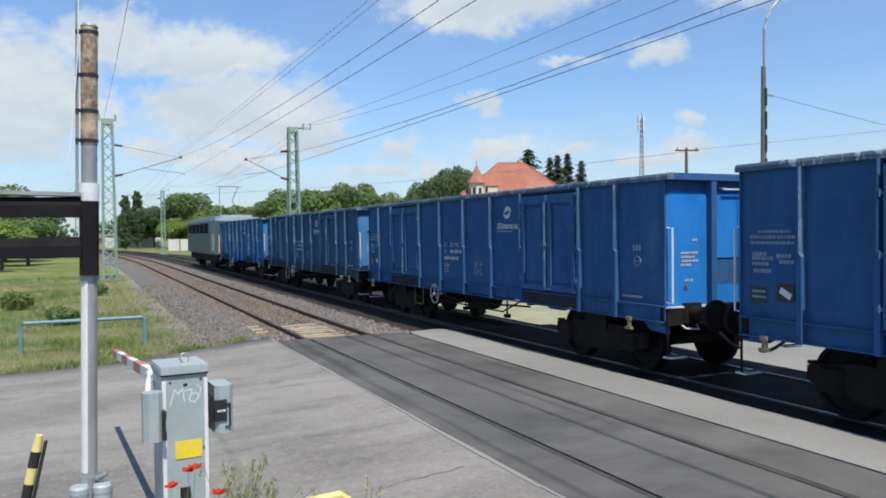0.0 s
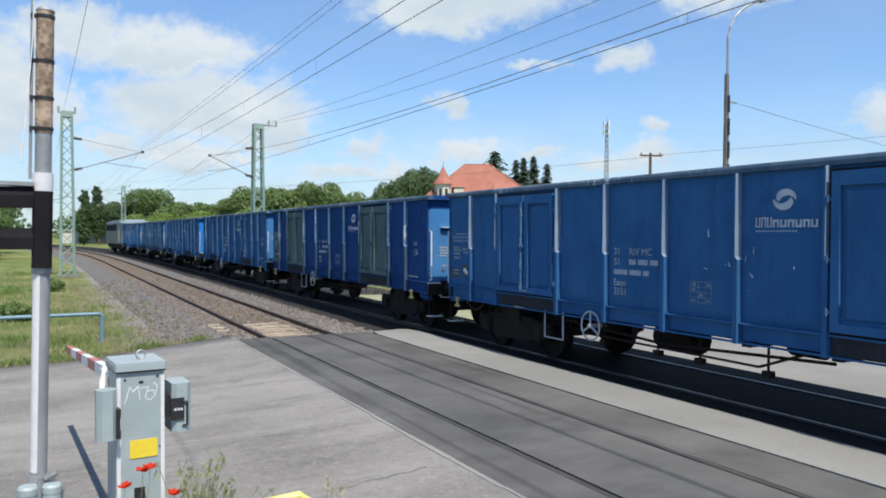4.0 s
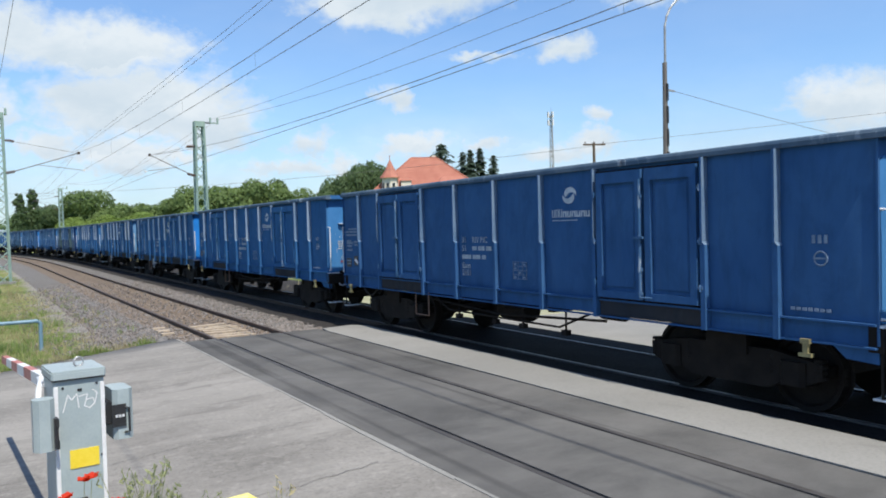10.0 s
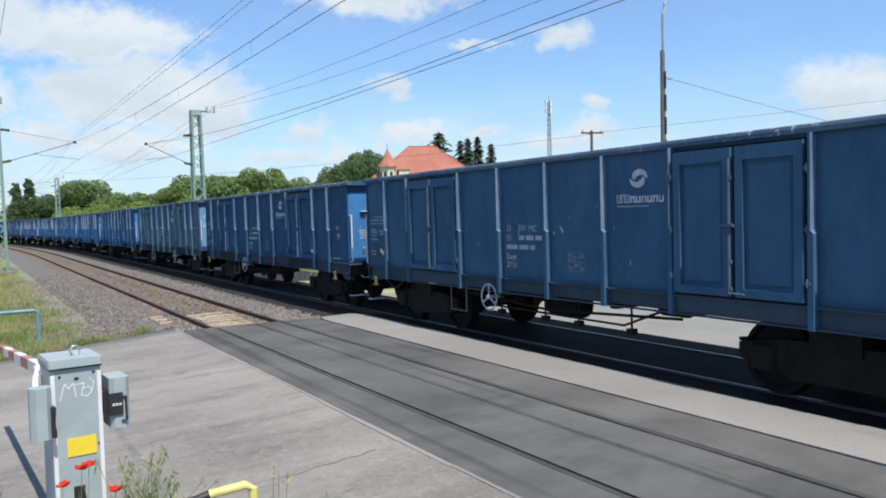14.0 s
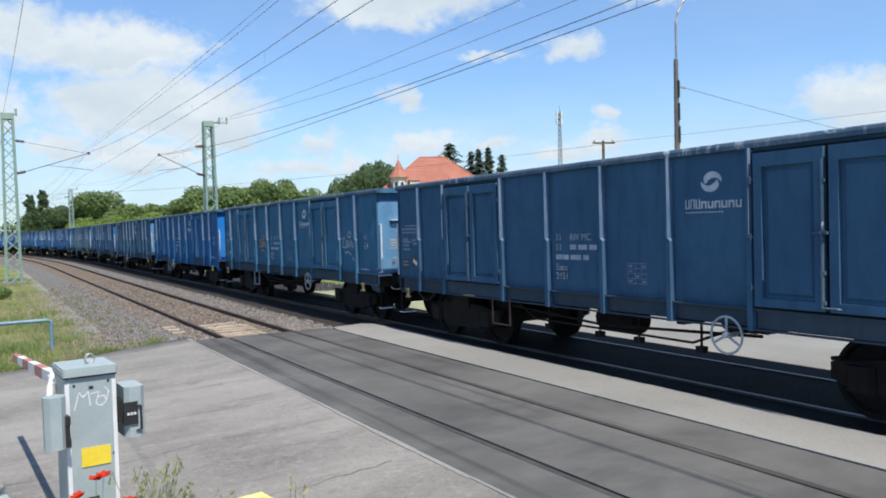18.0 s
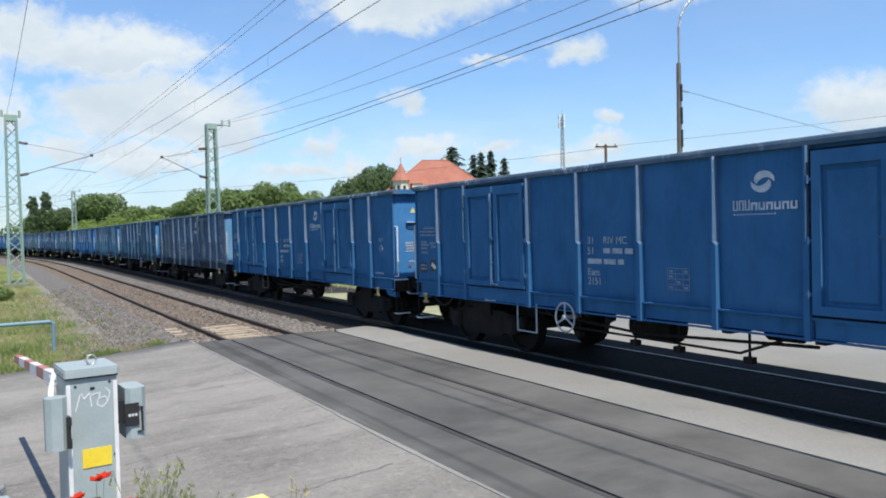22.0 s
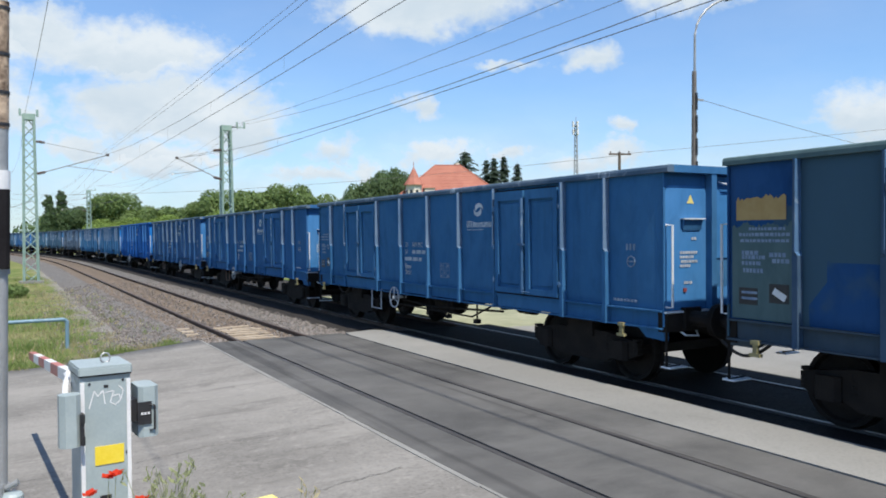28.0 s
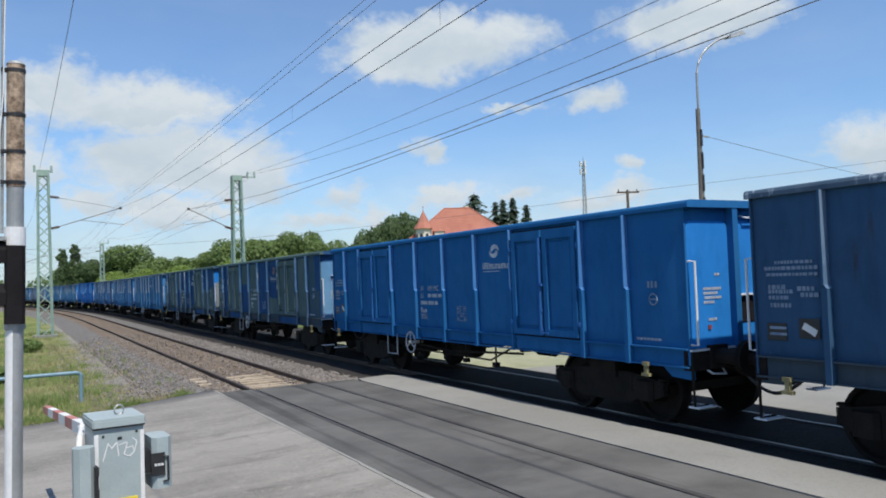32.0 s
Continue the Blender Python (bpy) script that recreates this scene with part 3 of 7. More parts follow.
# ---- ground, road, crossing ----
def sheet(name, xs, ys, height, material, label):
    """A ground sheet over a grid of x and y."""
    verts = [(x, y, height(x, y)) for y in ys for x in xs]
    w = len(xs)
    faces = [(j * w + i, j * w + i + 1, (j + 1) * w + i + 1, (j + 1) * w + i) for j in range(len(ys) - 1) for i in range(w - 1)]
    me = bpy.data.meshes.new(name)
    me.from_pydata(verts, [], faces)
    me.materials.append(material)
    me.shade_smooth()
    return tagged(new(name, me), label, "ground", kind="structure")


def spread(a, b, n):
    return [a + (b - a) * k / n for k in range(n + 1)]


def ground_height(x, y):
    return -0.42 + (0.0 if abs(x) > 60 or abs(y) > 200 else 0.05 * noise.noise(Vector((x * 0.13, y * 0.13, 0))))


def build_ground():
    far = [-2500, -900, -300, -120, -60]
    xs = far + spread(-40, 60, 50) + [80, 150, 400, 1000, 2500]
    ys = far + spread(-40, 140, 60) + [180, 300, 700, 1500, 3000]
    sheet("ground", xs, ys, ground_height, GRASS_GROUND, "rough grassy ground with dry and green patches")
    # verge between the road and the near track
    sheet("grass_verge", spread(-30, 2.4, 54), spread(15.45, 70, 70),
          lambda x, y: -0.17 - 0.0022 * max(0, y - 18) + 0.035 * noise.noise(Vector((x * 0.6, y * 0.6, 3))) - (0.05 if y < 15.6 else 0),
          VERGE_GROUND, "grassy verge with weeds beside the road and the ballast")


def build_road():
    road = tagged(new("road"), "worn grey concrete road leading onto the level crossing", "road", kind="structure")
    # concrete slabs, rising slightly to the track; the far edge flares towards the crossing
    edge = [(-60, 15.2), (-1.46, 15.46), (0.87, 15.55), (2.67, 16.75), (3.62, 17.1)]
    bm = fresh()

    def z(x):
        return -0.012 - 0.030 * max(0.0, 3.6 - max(x, -0.4))

    cols = []
    for x0 in spread(-60, 3.62, 40):
        far = float(np.interp(x0, [e[0] for e in edge], [e[1] for e in edge]))
        cols.append([bm.verts.new((x0, y, z(x0) + 0.006 * noise.noise(Vector((x0, y, 0))))) for y in spread(-6.0, far, 24)]
                    + [bm.verts.new((x0, far + 0.02, z(x0) - 0.3))])
    for a, b in zip(cols, cols[1:]):
        for k in range(len(a) - 1):
            bm.faces.new((a[k], b[k], b[k + 1], a[k + 1]))
    part("road_slab", bm, CONCRETE, road, smooth=True)
    # cracks wandering across the slab
    rng = random.Random(12)
    runs = [[(3.5, 8.52), (2.45, 8.44), (2.06, 8.56), (1.1, 8.30), (0.1, 8.33), (-2.5, 8.6), (-6, 8.4)], [(2.3, 11.7), (1.6, 11.9), (0.2, 11.75), (-3, 12.2), (-7, 12.0)],
            [(3.3, 6.6), (2.3, 6.45), (1.5, 6.5), (0.6, 6.35)]]
    for run in runs:
        bm = fresh()
        left, right = [], []
        for (x0, y0), (x1, y1) in zip(run, run[1:]):
            steps = max(3, int(8 * math.hypot(x1 - x0, y1 - y0)))
            for k in range(steps):
                f = k / steps
                x, y = x0 + (x1 - x0) * f + rng.gauss(0, 0.018), y0 + (y1 - y0) * f + rng.gauss(0, 0.018)
                half = rng.uniform(0.001, 0.0055)
                across = abs(x1 - x0) > abs(y1 - y0)
                left.append(bm.verts.new((x - (0 if across else half), y - (half if across else 0), z(x) + 0.008)))
                right.append(bm.verts.new((x + (0 if across else half), y + (half if across else 0), z(x) + 0.008)))
        for k in range(len(left) - 1):
            bm.faces.new((left[k], left[k + 1], right[k + 1], right[k]))
        part("crack", bm, CRACK, road)
    # pale kerb strip along the asphalt
    bm = fresh()
    for k in range(22):
        y0 = -5.5 + k * 1.02
        box(bm, 3.588 + 0.018 * math.sin(5.1 * k), 3.64, y0, y0 + 1.02, -0.2, -0.006 + 0.0015 * math.sin(9 * k))
    part("edge_strip", bm, PALE_CONCRETE, road, "pale concrete edging strip")
    # asphalt between and beside the rails
    for name, x0, x1 in (("asphalt_panel", 3.64, 4.272), ("asphalt_panel", 4.385, 5.745), ("asphalt_panel", 5.858, 6.62)):
        bm = fresh()
        xs, ys = spread(x0, x1, 4), spread(-6.0, 16.42, 60)
        grid = [[bm.verts.new((x, y + (0.05 * noise.noise(Vector((x * 3, 1, 2))) if y > 16 else 0), -0.004 + 0.006 * noise.noise(Vector((x * 1.3, y * 0.7, 5))))) for x in xs] for y in ys]
        for a, b in zip(grid, grid[1:]):
            for k in range(len(xs) - 1):
                bm.faces.new((a[k], a[k + 1], b[k + 1], b[k]))
        for xx in (x0, x1):
            quad_mesh(bm, [(xx, -6, -0.004), (xx, 16.42, -0.004), (xx, 16.42, -0.2), (xx, -6, -0.2)], ((0, 1, 2, 3),))
        quad_mesh(bm, [(x0, 16.42, -0.004), (x1, 16.42, -0.004), (x1, 16.45, -0.25), (x0, 16.45, -0.25)], ((0, 1, 2, 3),))
        part(name, bm, ASPHALT, road, smooth=True)
    bm = fresh()
    box(bm, 4.2, 5.95, -6, 16.4, -0.3, -0.075)
    part("flangeway_bed", bm, BLACK, road)
    # concrete island between the tracks
    bm = fresh()
    prism(bm, [(6.62, -6), (7.62, -6), (7.66, 8), (7.74, 16.2), (7.5, 16.5), (6.72, 16.35), (6.64, 15.9)], -0.3, 0.010)
    part("island_slab", bm, PALE_CONCRETE, road, "pale concrete strip between the two tracks")
    bm = fresh()
    box(bm, 6.622, 6.68, -6, 15.9, 0.010, 0.014)
    part("island_kerb", bm, PALE_CONCRETE, road)
    # crossing deck under the train, its shade put into a near-black colour
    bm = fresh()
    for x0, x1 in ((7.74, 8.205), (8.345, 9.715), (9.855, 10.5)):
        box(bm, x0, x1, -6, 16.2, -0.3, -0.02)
    part("crossing_deck", bm, plain("train_shade_asphalt", (0.005, 0.0045, 0.005), (0.013, 0.012, 0.0125), 0.85, 2, 30, world=True, spec=0.15), road)
    # pale paved yard behind the train
    bm = fresh()
    prism(bm, [(10.5, -30), (34, -30), (34, 11), (20, 12.5), (14, 15.0), (10.5, 15.6)], -0.45, -0.04)
    part("paved_yard", bm, PALE_CONCRETE, road, "sunlit pale paved yard beyond the train")
    bm = fresh()
    prism(bm, [(10.5, 15.64), (14, 15.04), (20, 12.54), (21, 15.5), (15, 21.0), (12.5, 27.0), (10.5, 28.0)], -0.45, -0.1)
    part("turf_shoulder", bm, SAND, road, "strip of pale dry turf beyond the train")


def rail_mesh(y0, y1, top, side=None):
    prof = [(-0.062, -0.172), (0.062, -0.172), (0.062, -0.16), (0.01, -0.14), (0.01, -0.045), (0.036, -0.035), (0.036, -0.006), (0.028, 0.0),
            (-0.028, 0.0), (-0.036, -0.006), (-0.036, -0.035), (-0.01, -0.045), (-0.01, -0.14), (-0.062, -0.16)]
    bm = fresh()
    stops = [y0] + [y for y in range(65, 400, 12) if y0 < y < y1] + [y1]
    rows = [[bm.verts.new((x + bend(y), y, z)) for x, z in prof] for y in stops]
    for low, high in zip(rows, rows[1:]):
        for k in range(len(prof)):
            j = (k + 1) % len(prof)
            f = bm.faces.new((low[k], low[j], high[j], high[k]))
            f.material_index = 1 if k == 7 else 0
    me = mesh_of("rail", bm, side or RAIL_SIDE)
    me.materials.append(top)
    return me



def build_track(x, label, ballast, between, head):
    track = tagged(new("railway_track"), label, "railway track", kind="structure")
    track.matrix_basis = pose(x, 0, 0)
    runs = [rail_mesh(-200, -6.0, head), rail_mesh(-6.0, 16.42, GROOVE_RAIL if head == RAIL_TOP else head, GROOVE_RAIL), rail_mesh(16.42, 400, head)]
    for side in (-0.7535, 0.7535):
        for run in runs:
            piece("rail", run, track, pose(side, 0, 0))
    half = 2.05
    for y0, y1 in ((16.45, 400), (-200, -6.0)):
        bm = fresh()
        xs = [-half - 1.3, -half, -1.35, -0.85, -0.66, 0.66, 0.85, 1.35, half + 0.35]
        zs = [-0.46, -0.22, -0.13, -0.095, -0.105, -0.105, -0.095, -0.13, -0.20]
        ys = [y0 + 0.4 * k for k in range(61)] + [y0 + 24 + 10 * k for k in range(1, 36)] + [y1] if y1 > y0 + 250 else [y0, y1]
        grid = [[bm.verts.new((a + bend(y), y, c + 0.02 * noise.noise(Vector((a * 4, y * 4, x))))) for a, c in zip(xs, zs)] for y in ys]
        for a, b in zip(grid, grid[1:]):
            for k in range(len(xs) - 1):
                f = bm.faces.new((a[k], a[k + 1], b[k + 1], b[k]))
                f.material_index = 1 if 2 <= k <= 5 else 0
        ob = part("ballast_bed", bm, ballast, track)
        ob.data.materials.append(between)
    return track


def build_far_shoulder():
    # carries the shade-dark ballast on to where it shows beneath the wagons
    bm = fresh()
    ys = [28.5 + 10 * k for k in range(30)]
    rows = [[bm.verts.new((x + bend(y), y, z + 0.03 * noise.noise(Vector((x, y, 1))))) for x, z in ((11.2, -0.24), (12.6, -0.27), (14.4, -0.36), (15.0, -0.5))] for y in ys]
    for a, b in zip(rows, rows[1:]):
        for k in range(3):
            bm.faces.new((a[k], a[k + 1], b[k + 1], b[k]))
    tagged(part("ballast_shoulder", bm, DARK_BALLAST), "ballast shoulder beyond the train, darkened as if in its shade", "ballast", kind="structure")


# ---- freight wagons ----
LENGTH, HALF, TOP = 12.95, 1.37, 3.13
POSTS = (0.95, 1.95, 3.89, 5.13, 6.40, 7.67, 8.91, 10.85, 11.85)
FIELDS = ((0.0, 0.95), (0.95, 1.95), (3.89, 5.13), (5.13, 6.40), (6.40, 7.67), (7.67, 8.91), (10.85, 11.85), (11.85, LENGTH))
MARK_X = -HALF - 0.006


def side_matrix(y, z, x=MARK_X):
    """A frame on the side that faces the camera: text runs towards the wagon's rear."""
    return Matrix(((0, 0, -1, x), (-1, 0, 0, y), (0, 1, 0, z), (0, 0, 0, 1)))


def swirl(bm, s):
    """Two blades turning round an open eye, a plain stand-in for the wagon's emblem."""
    n = 14
    for turn in (0.0, math.pi):
        outer, inner = [], []
        for k in range(n + 1):
            f = k / n
            a = turn + 3.5 - 3.6 * f
            mid, half = 0.29 + 0.24 * f * f, 0.19 * max(0.0, math.sin(math.pi * f)) ** 0.8
            for ring, r in ((outer, mid + half), (inner, mid - half)):
                ring.append((s * r * math.cos(a), s * 0.78 * r * math.sin(a)))
        for k in range(n):
            quad_mesh(bm, [(*outer[k], 0), (*outer[k + 1], 0), (*inner[k + 1], 0), (*inner[k], 0)], ((0, 1, 2, 3),))


def bogie_parts():
    bm = fresh()
    for s in (-1, 1):
        x = s * 1.02
        # cast side frame: a deep middle, raised over the axle boxes
        outline = [(-1.25, 0.62), (-1.25, 0.44), (-1.05, 0.36), (-0.75, 0.36), (-0.55, 0.26), (0.55, 0.26), (0.75, 0.36), (1.05, 0.36), (1.25, 0.44), (1.25, 0.62), (0.6, 0.72), (-0.6, 0.72)]
        lo = [bm.verts.new((x - 0.06, y, z)) for y, z in outline]
        hi = [bm.verts.new((x + 0.06, y, z)) for y, z in outline]
        bm.faces.new(lo), bm.faces.new(hi[::-1])
        for k in range(len(outline)):
            j = (k + 1) % len(outline)
            bm.faces.new((lo[k], hi[k], hi[j], lo[j]))
        for y in (-0.9, 0.9):
            box(bm, x - 0.13, x + 0.13, y - 0.16, y + 0.16, 0.34, 0.62, 0.05)
            for dy in (-0.3, 0.3):
                for k in range(4):
                    tube(bm, (x, y + dy, 0.44 + 0.065 * k), (x, y + dy, 0.475 + 0.065 * k), 0.075, 8)
        box(bm, x - 0.1, x + 0.1, -0.3, 0.3, 0.62, 0.86)
    box(bm, -1.0, 1.0, -0.22, 0.22, 0.45, 0.82)
    for y in (-1.2, 1.2):
        box(bm, -1.0, 1.0, y - 0.05, y + 0.05, 0.45, 0.58)
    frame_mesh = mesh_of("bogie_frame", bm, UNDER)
    bm = fresh()
    half = [(0.0, 0.085), (0.66, 0.085), (0.67, 0.485), (0.70, 0.485), (0.70, 0.455), (0.83, 0.455), (0.83, 0.40), (0.78, 0.37), (0.79, 0.18), (0.87, 0.16), (0.87, 0.085), (0.97, 0.085), (0.97, 0.001)]
    turned = [(-x, r) for x, r in half[:0:-1]] + half
    n = 28
    rings = [[bm.verts.new((x, r * math.cos(2 * math.pi * k / n), r * math.sin(2 * math.pi * k / n))) for k in range(n)] for x, r in turned]
    for a, b in zip(rings, rings[1:]):
        for k in range(n):
            bm.faces.new((a[k], a[(k + 1) % n], b[(k + 1) % n], b[k]))
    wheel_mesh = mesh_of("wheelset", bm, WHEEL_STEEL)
    return frame_mesh, wheel_mesh


def post_mesh():
    """A side post: slim above, with a deeper foot."""
    bm = fresh()

    def level(z, wide, deep):
        ring = [(-wide, -0.045), (-0.9 * wide, deep), (0.9 * wide, deep), (wide, -0.045)]
        return [bm.verts.new((-d - HALF + 0.005, y, z)) for y, d in ring]

    rows = [level(0.91, 0.040, 0.066), level(1.955, 0.040, 0.068), level(1.995, 0.017, 0.090), level(TOP - 0.1, 0.016, 0.084)]
    for q, (a, b) in enumerate(zip(rows, rows[1:])):
        for k in range(3):
            f = bm.faces.new((a[k], a[k + 1], b[k + 1], b[k]))
            f.material_index = 1 if k != 1 and q > 0 else 0
    bm.faces.new(rows[0][::-1])
    me = mesh_of("side_post", bm, BLUE)
    me.materials.append(EDGE_WORN)
    return me


def leaf_mesh():
    """A door leaf: a proud frame round a pressed panel."""
    w, z0, z1 = 0.86, 1.205, TOP - 0.17
    bm = fresh()
    x = -HALF - 0.008
    box(bm, x - 0.014, x + 0.004, -w / 2, w / 2, z0, z1)
    side, low, high = 0.105, 0.10, 0.16
    for y0, y1, a, b in ((-w / 2, -w / 2 + side, z0, z1), (w / 2 - side, w / 2, z0, z1), (-w / 2 + side, w / 2 - side, z0, z0 + low), (-w / 2 + side, w / 2 - side, z1 - high, z1)):
        box(bm, x - 0.066, x - 0.014, y0, y1, a, b)
    # pressed field inside the frame, with sloping edges
    y0, y1, a, b, d = -w / 2 + side + 0.035, w / 2 - side - 0.035, z0 + low + 0.035, z1 - high - 0.035, 0.03
    quad_mesh(bm, [(x - 0.013, y0, a), (x - 0.013, y1, a), (x - 0.013, y1, b), (x - 0.013, y0, b),
                   (x - 0.034, y0 + d, a + d), (x - 0.034, y1 - d, a + d), (x - 0.034, y1 - d, b - d), (x - 0.034, y0 + d, b - d)],
              ((4, 5, 6, 7), (0, 1, 5, 4), (1, 2, 6, 5), (2, 3, 7, 6), (3, 0, 4, 7)))
    return mesh_of("door_leaf", bm, BLUE)


def field_mesh(length):
    """A wall plate that bellies out between its posts and is drawn in along its edges."""
    bm = fresh()
    us = [0, 0.03, 0.07, 0.12, 0.19, 0.3, 0.5, 0.7, 0.81, 0.88, 0.93, 0.97, 1]
    vs = [0, 0.03, 0.08, 0.16, 0.5, 0.84, 0.92, 0.97, 1]
    grid = [[bm.verts.new((-HALF + 0.034 * (1 - (1 - abs(2 * u - 1) ** 4) * (1 - abs(2 * v - 1) ** 8)), -length * u, 1.172 + (TOP - 0.062 - 1.172) * v)) for u in us] for v in vs]
    for a, b in zip(grid, grid[1:]):
        for k in range(len(us) - 1):
            bm.faces.new((a[k], a[k + 1], b[k + 1], b[k]))
    return mesh_of("wall_plate", bm, BLUE, True)


def latch_mesh():
    """A vertical locking bar with its catches."""
    bm = fresh()
    x = -HALF - 0.094
    tube(bm, (x, 0, 1.22), (x, 0, TOP - 0.3), 0.020, 8)
    for z in (1.30, 1.62, 2.05, 2.6):
        box(bm, x - 0.012, x + 0.02, -0.032, 0.032, z - 0.02, z + 0.02)
    box(bm, x - 0.03, x + 0.01, -0.07, 0.10, 2.03, 2.06)
    tube(bm, (x - 0.015, 0, 1.25), (x - 0.02, -0.22, 1.25), 0.012, 6)
    return mesh_of("locking_bar", bm, BLUE)


def hinge_mesh():
    bm = fresh()
    x = -HALF - 0.07
    tube(bm, (x, 0, -0.045), (x, 0, 0.045), 0.014, 8)
    box(bm, x - 0.004, x + 0.02, -0.035, 0.035, -0.018, 0.018)
    return mesh_of("hinge", bm, UNDER)


def hand_wheel_mesh():
    bm = fresh()
    r, n = 0.225, 20
    pipe(bm, [(0, r * math.cos(2 * math.pi * k / n), r * math.sin(2 * math.pi * k / n)) for k in range(n)], 0.015, 6, True)
    for k in range(3):
        a = math.pi / 2 + 2 * math.pi * k / 3
        tube(bm, (0, 0, 0), (0, r * math.cos(a), r * math.sin(a)), 0.016, 6)
    tube(bm, (-0.04, 0, 0), (0.3, 0, 0), 0.035, 8)
    return mesh_of("brake_hand_wheel", bm, GREY_MARK)


def build_wagon():
    w = empty("open_freight_wagon", "blue open-top steel freight wagon coupled in a train", "freight wagon")
    # the side that faces away mirrors the near one
    far_side = Matrix.Diagonal((-1, 1, 1, 1))
    for s in (-1, 1):
        bm = fresh()
        near, far = s * (HALF - 0.036), s * (HALF - 0.062)
        box(bm, min(near, far), max(near, far), -LENGTH, 0, 1.17, TOP - 0.05)
        part("side_wall", bm, BLUE, w)
        # sole bar with a fish-bellied middle and a cut-up end
        bm = fresh()
        outline = [(0, 0.84), (0, 1.185), (-LENGTH, 1.185), (-LENGTH, 0.76), (-LENGTH + 0.34, 0.78), (-LENGTH + 0.5, 0.91), (-LENGTH + 3.4, 0.95), (-3.4, 0.95), (-0.5, 0.91), (-0.36, 0.84)]
        x0, x1 = s * (HALF - 0.037), s * (HALF - 0.12)
        lo = [bm.verts.new((x0, y, z)) for y, z in outline]
        hi = [bm.verts.new((x1, y, z)) for y, z in outline]
        bm.faces.new(lo), bm.faces.new(hi[::-1])
        for k in range(len(outline)):
            j = (k + 1) % len(outline)
            bm.faces.new((lo[k], hi[k], hi[j], lo[j]))
        part("sole_bar", bm, BLUE, w)
        bm = fresh()
        box(bm, s * HALF - 0.034, s * HALF + 0.034, -LENGTH, 0, 1.150, 1.172)
        box(bm, s * HALF - 0.034, s * HALF + 0.022, -LENGTH, 0, 0.915, 0.935)
        part("sole_flange", bm, BLUE, w)
        bm = fresh()
        # a rolled section: a lip below, a face and a rounded shoulder above
        prof = [(0.030, -0.10), (0.048, -0.10), (0.048, -0.048), (0.038, -0.016), (0.012, -0.002), (-0.060, 0.0), (-0.075, -0.02), (-0.075, -0.10)]
        rows = [[bm.verts.new((s * (HALF - 0.01 + u), y, TOP + v)) for u, v in prof] for y in (-LENGTH - 0.135, 0.06)]
        bm.faces.new(rows[0]), bm.faces.new(rows[1][::-1])
        for k in range(len(prof)):
            j = (k + 1) % len(prof)
            bm.faces.new((rows[0][k], rows[0][j], rows[1][j], rows[1][k]))
        part("top_rail", bm, BLUE, w)
    for y in POSTS:
        piece("side_post", MESH["post"], w, pose(0, -y, 0))
        piece("side_post", MESH["post"], w, pose(0, -y, 0) @ far_side)
    # plates between the posts, pressed outwards by the load
    for y0, y1 in FIELDS:
        plate = field_mesh(y1 - y0)
        piece("wall_plate", plate, w, pose(0, -y0, 0))
        piece("wall_plate", plate, w, pose(0, -y0, 0) @ far_side)
    for y in (2.92, 9.88):
        # near-black backing puts the shade of the door gaps into its colour
        bm = fresh()
        box(bm, -HALF - 0.008, -HALF + 0.034, -y - 0.985, -y + 0.985, 1.176, TOP - 0.142)
        part("door_rebate", bm, UNDER, w)
        bm = fresh()
        box(bm, -HALF - 0.012, -HALF + 0.036, -y - 0.90, -y + 0.90, 0.945, 1.148)
        box(bm, -HALF - 0.030, -HALF - 0.012, -y - 0.90, -y + 0.90, 1.125, 1.148)
        part("door_sill", bm, SOLE, w, "grimy sill below the doors")
        for s in (-1, 1):
            door = piece("door_leaf", MESH["leaf"], w, pose(0, -y + s * 0.462, 0))
            if s > 0:
                piece("locking_bar", MESH["latch"], door, pose(0, -0.425, 0))
            for z in (1.42, 2.0, 2.66):
                piece("hinge", MESH["hinge"], door, pose(0, s * 0.475, z))
            piece("door_leaf", MESH["leaf"], w, pose(0, -y + s * 0.462, 0) @ far_side)
    for k, y in enumerate((0.0, -LENGTH)):
        out = 1 if k == 0 else -1
        over = 0.055 if k == 0 else 0.13
        bm = fresh()
        box(bm, -HALF + 0.035, HALF - 0.035, min(y, y - out * 0.04), max(y, y - out * 0.04), 1.0, TOP - 0.05)
        part("end_wall", bm, BLUE, w)
        bm = fresh()
        box(bm, -HALF + 0.04, HALF - 0.04, min(y - out * 0.06, y + out * over), max(y - out * 0.06, y + out * over), TOP - 0.1, TOP)
        part("end_rail", bm, BLUE, w)
        for x, deep, half in ((-1.352, 0.022, 0.016), (-0.5, 0.12, 0.05), (0.5, 0.12, 0.05), (1.352, 0.022, 0.016)):
            bm = fresh()
            box(bm, x - half, x + half, min(y, y + out * deep), max(y, y + out * deep), 0.95, TOP - 0.1)
            part("end_post", bm, BLUE, w)
        bm = fresh()
        box(bm, -HALF + 0.02, HALF - 0.02, min(y - out * 0.1, y + out * 0.06), max(y - out * 0.1, y + out * 0.06), 0.88, 1.16)
        part("buffer_beam", bm, UNDER, w)
        for x in (-0.875, 0.875):
            bm = fresh()
            box(bm, x - 0.17, x + 0.17, min(y, y + out * 0.09), max(y, y + out * 0.09), 0.9, 1.2, 0.02)
            tube(bm, (x, y + out * 0.05, 1.05), (x, y + out * 0.42, 1.05), 0.105, 12)
            tube(bm, (x, y + out * 0.42, 1.05), (x, y + out * 0.50, 1.05), 0.075, 12)
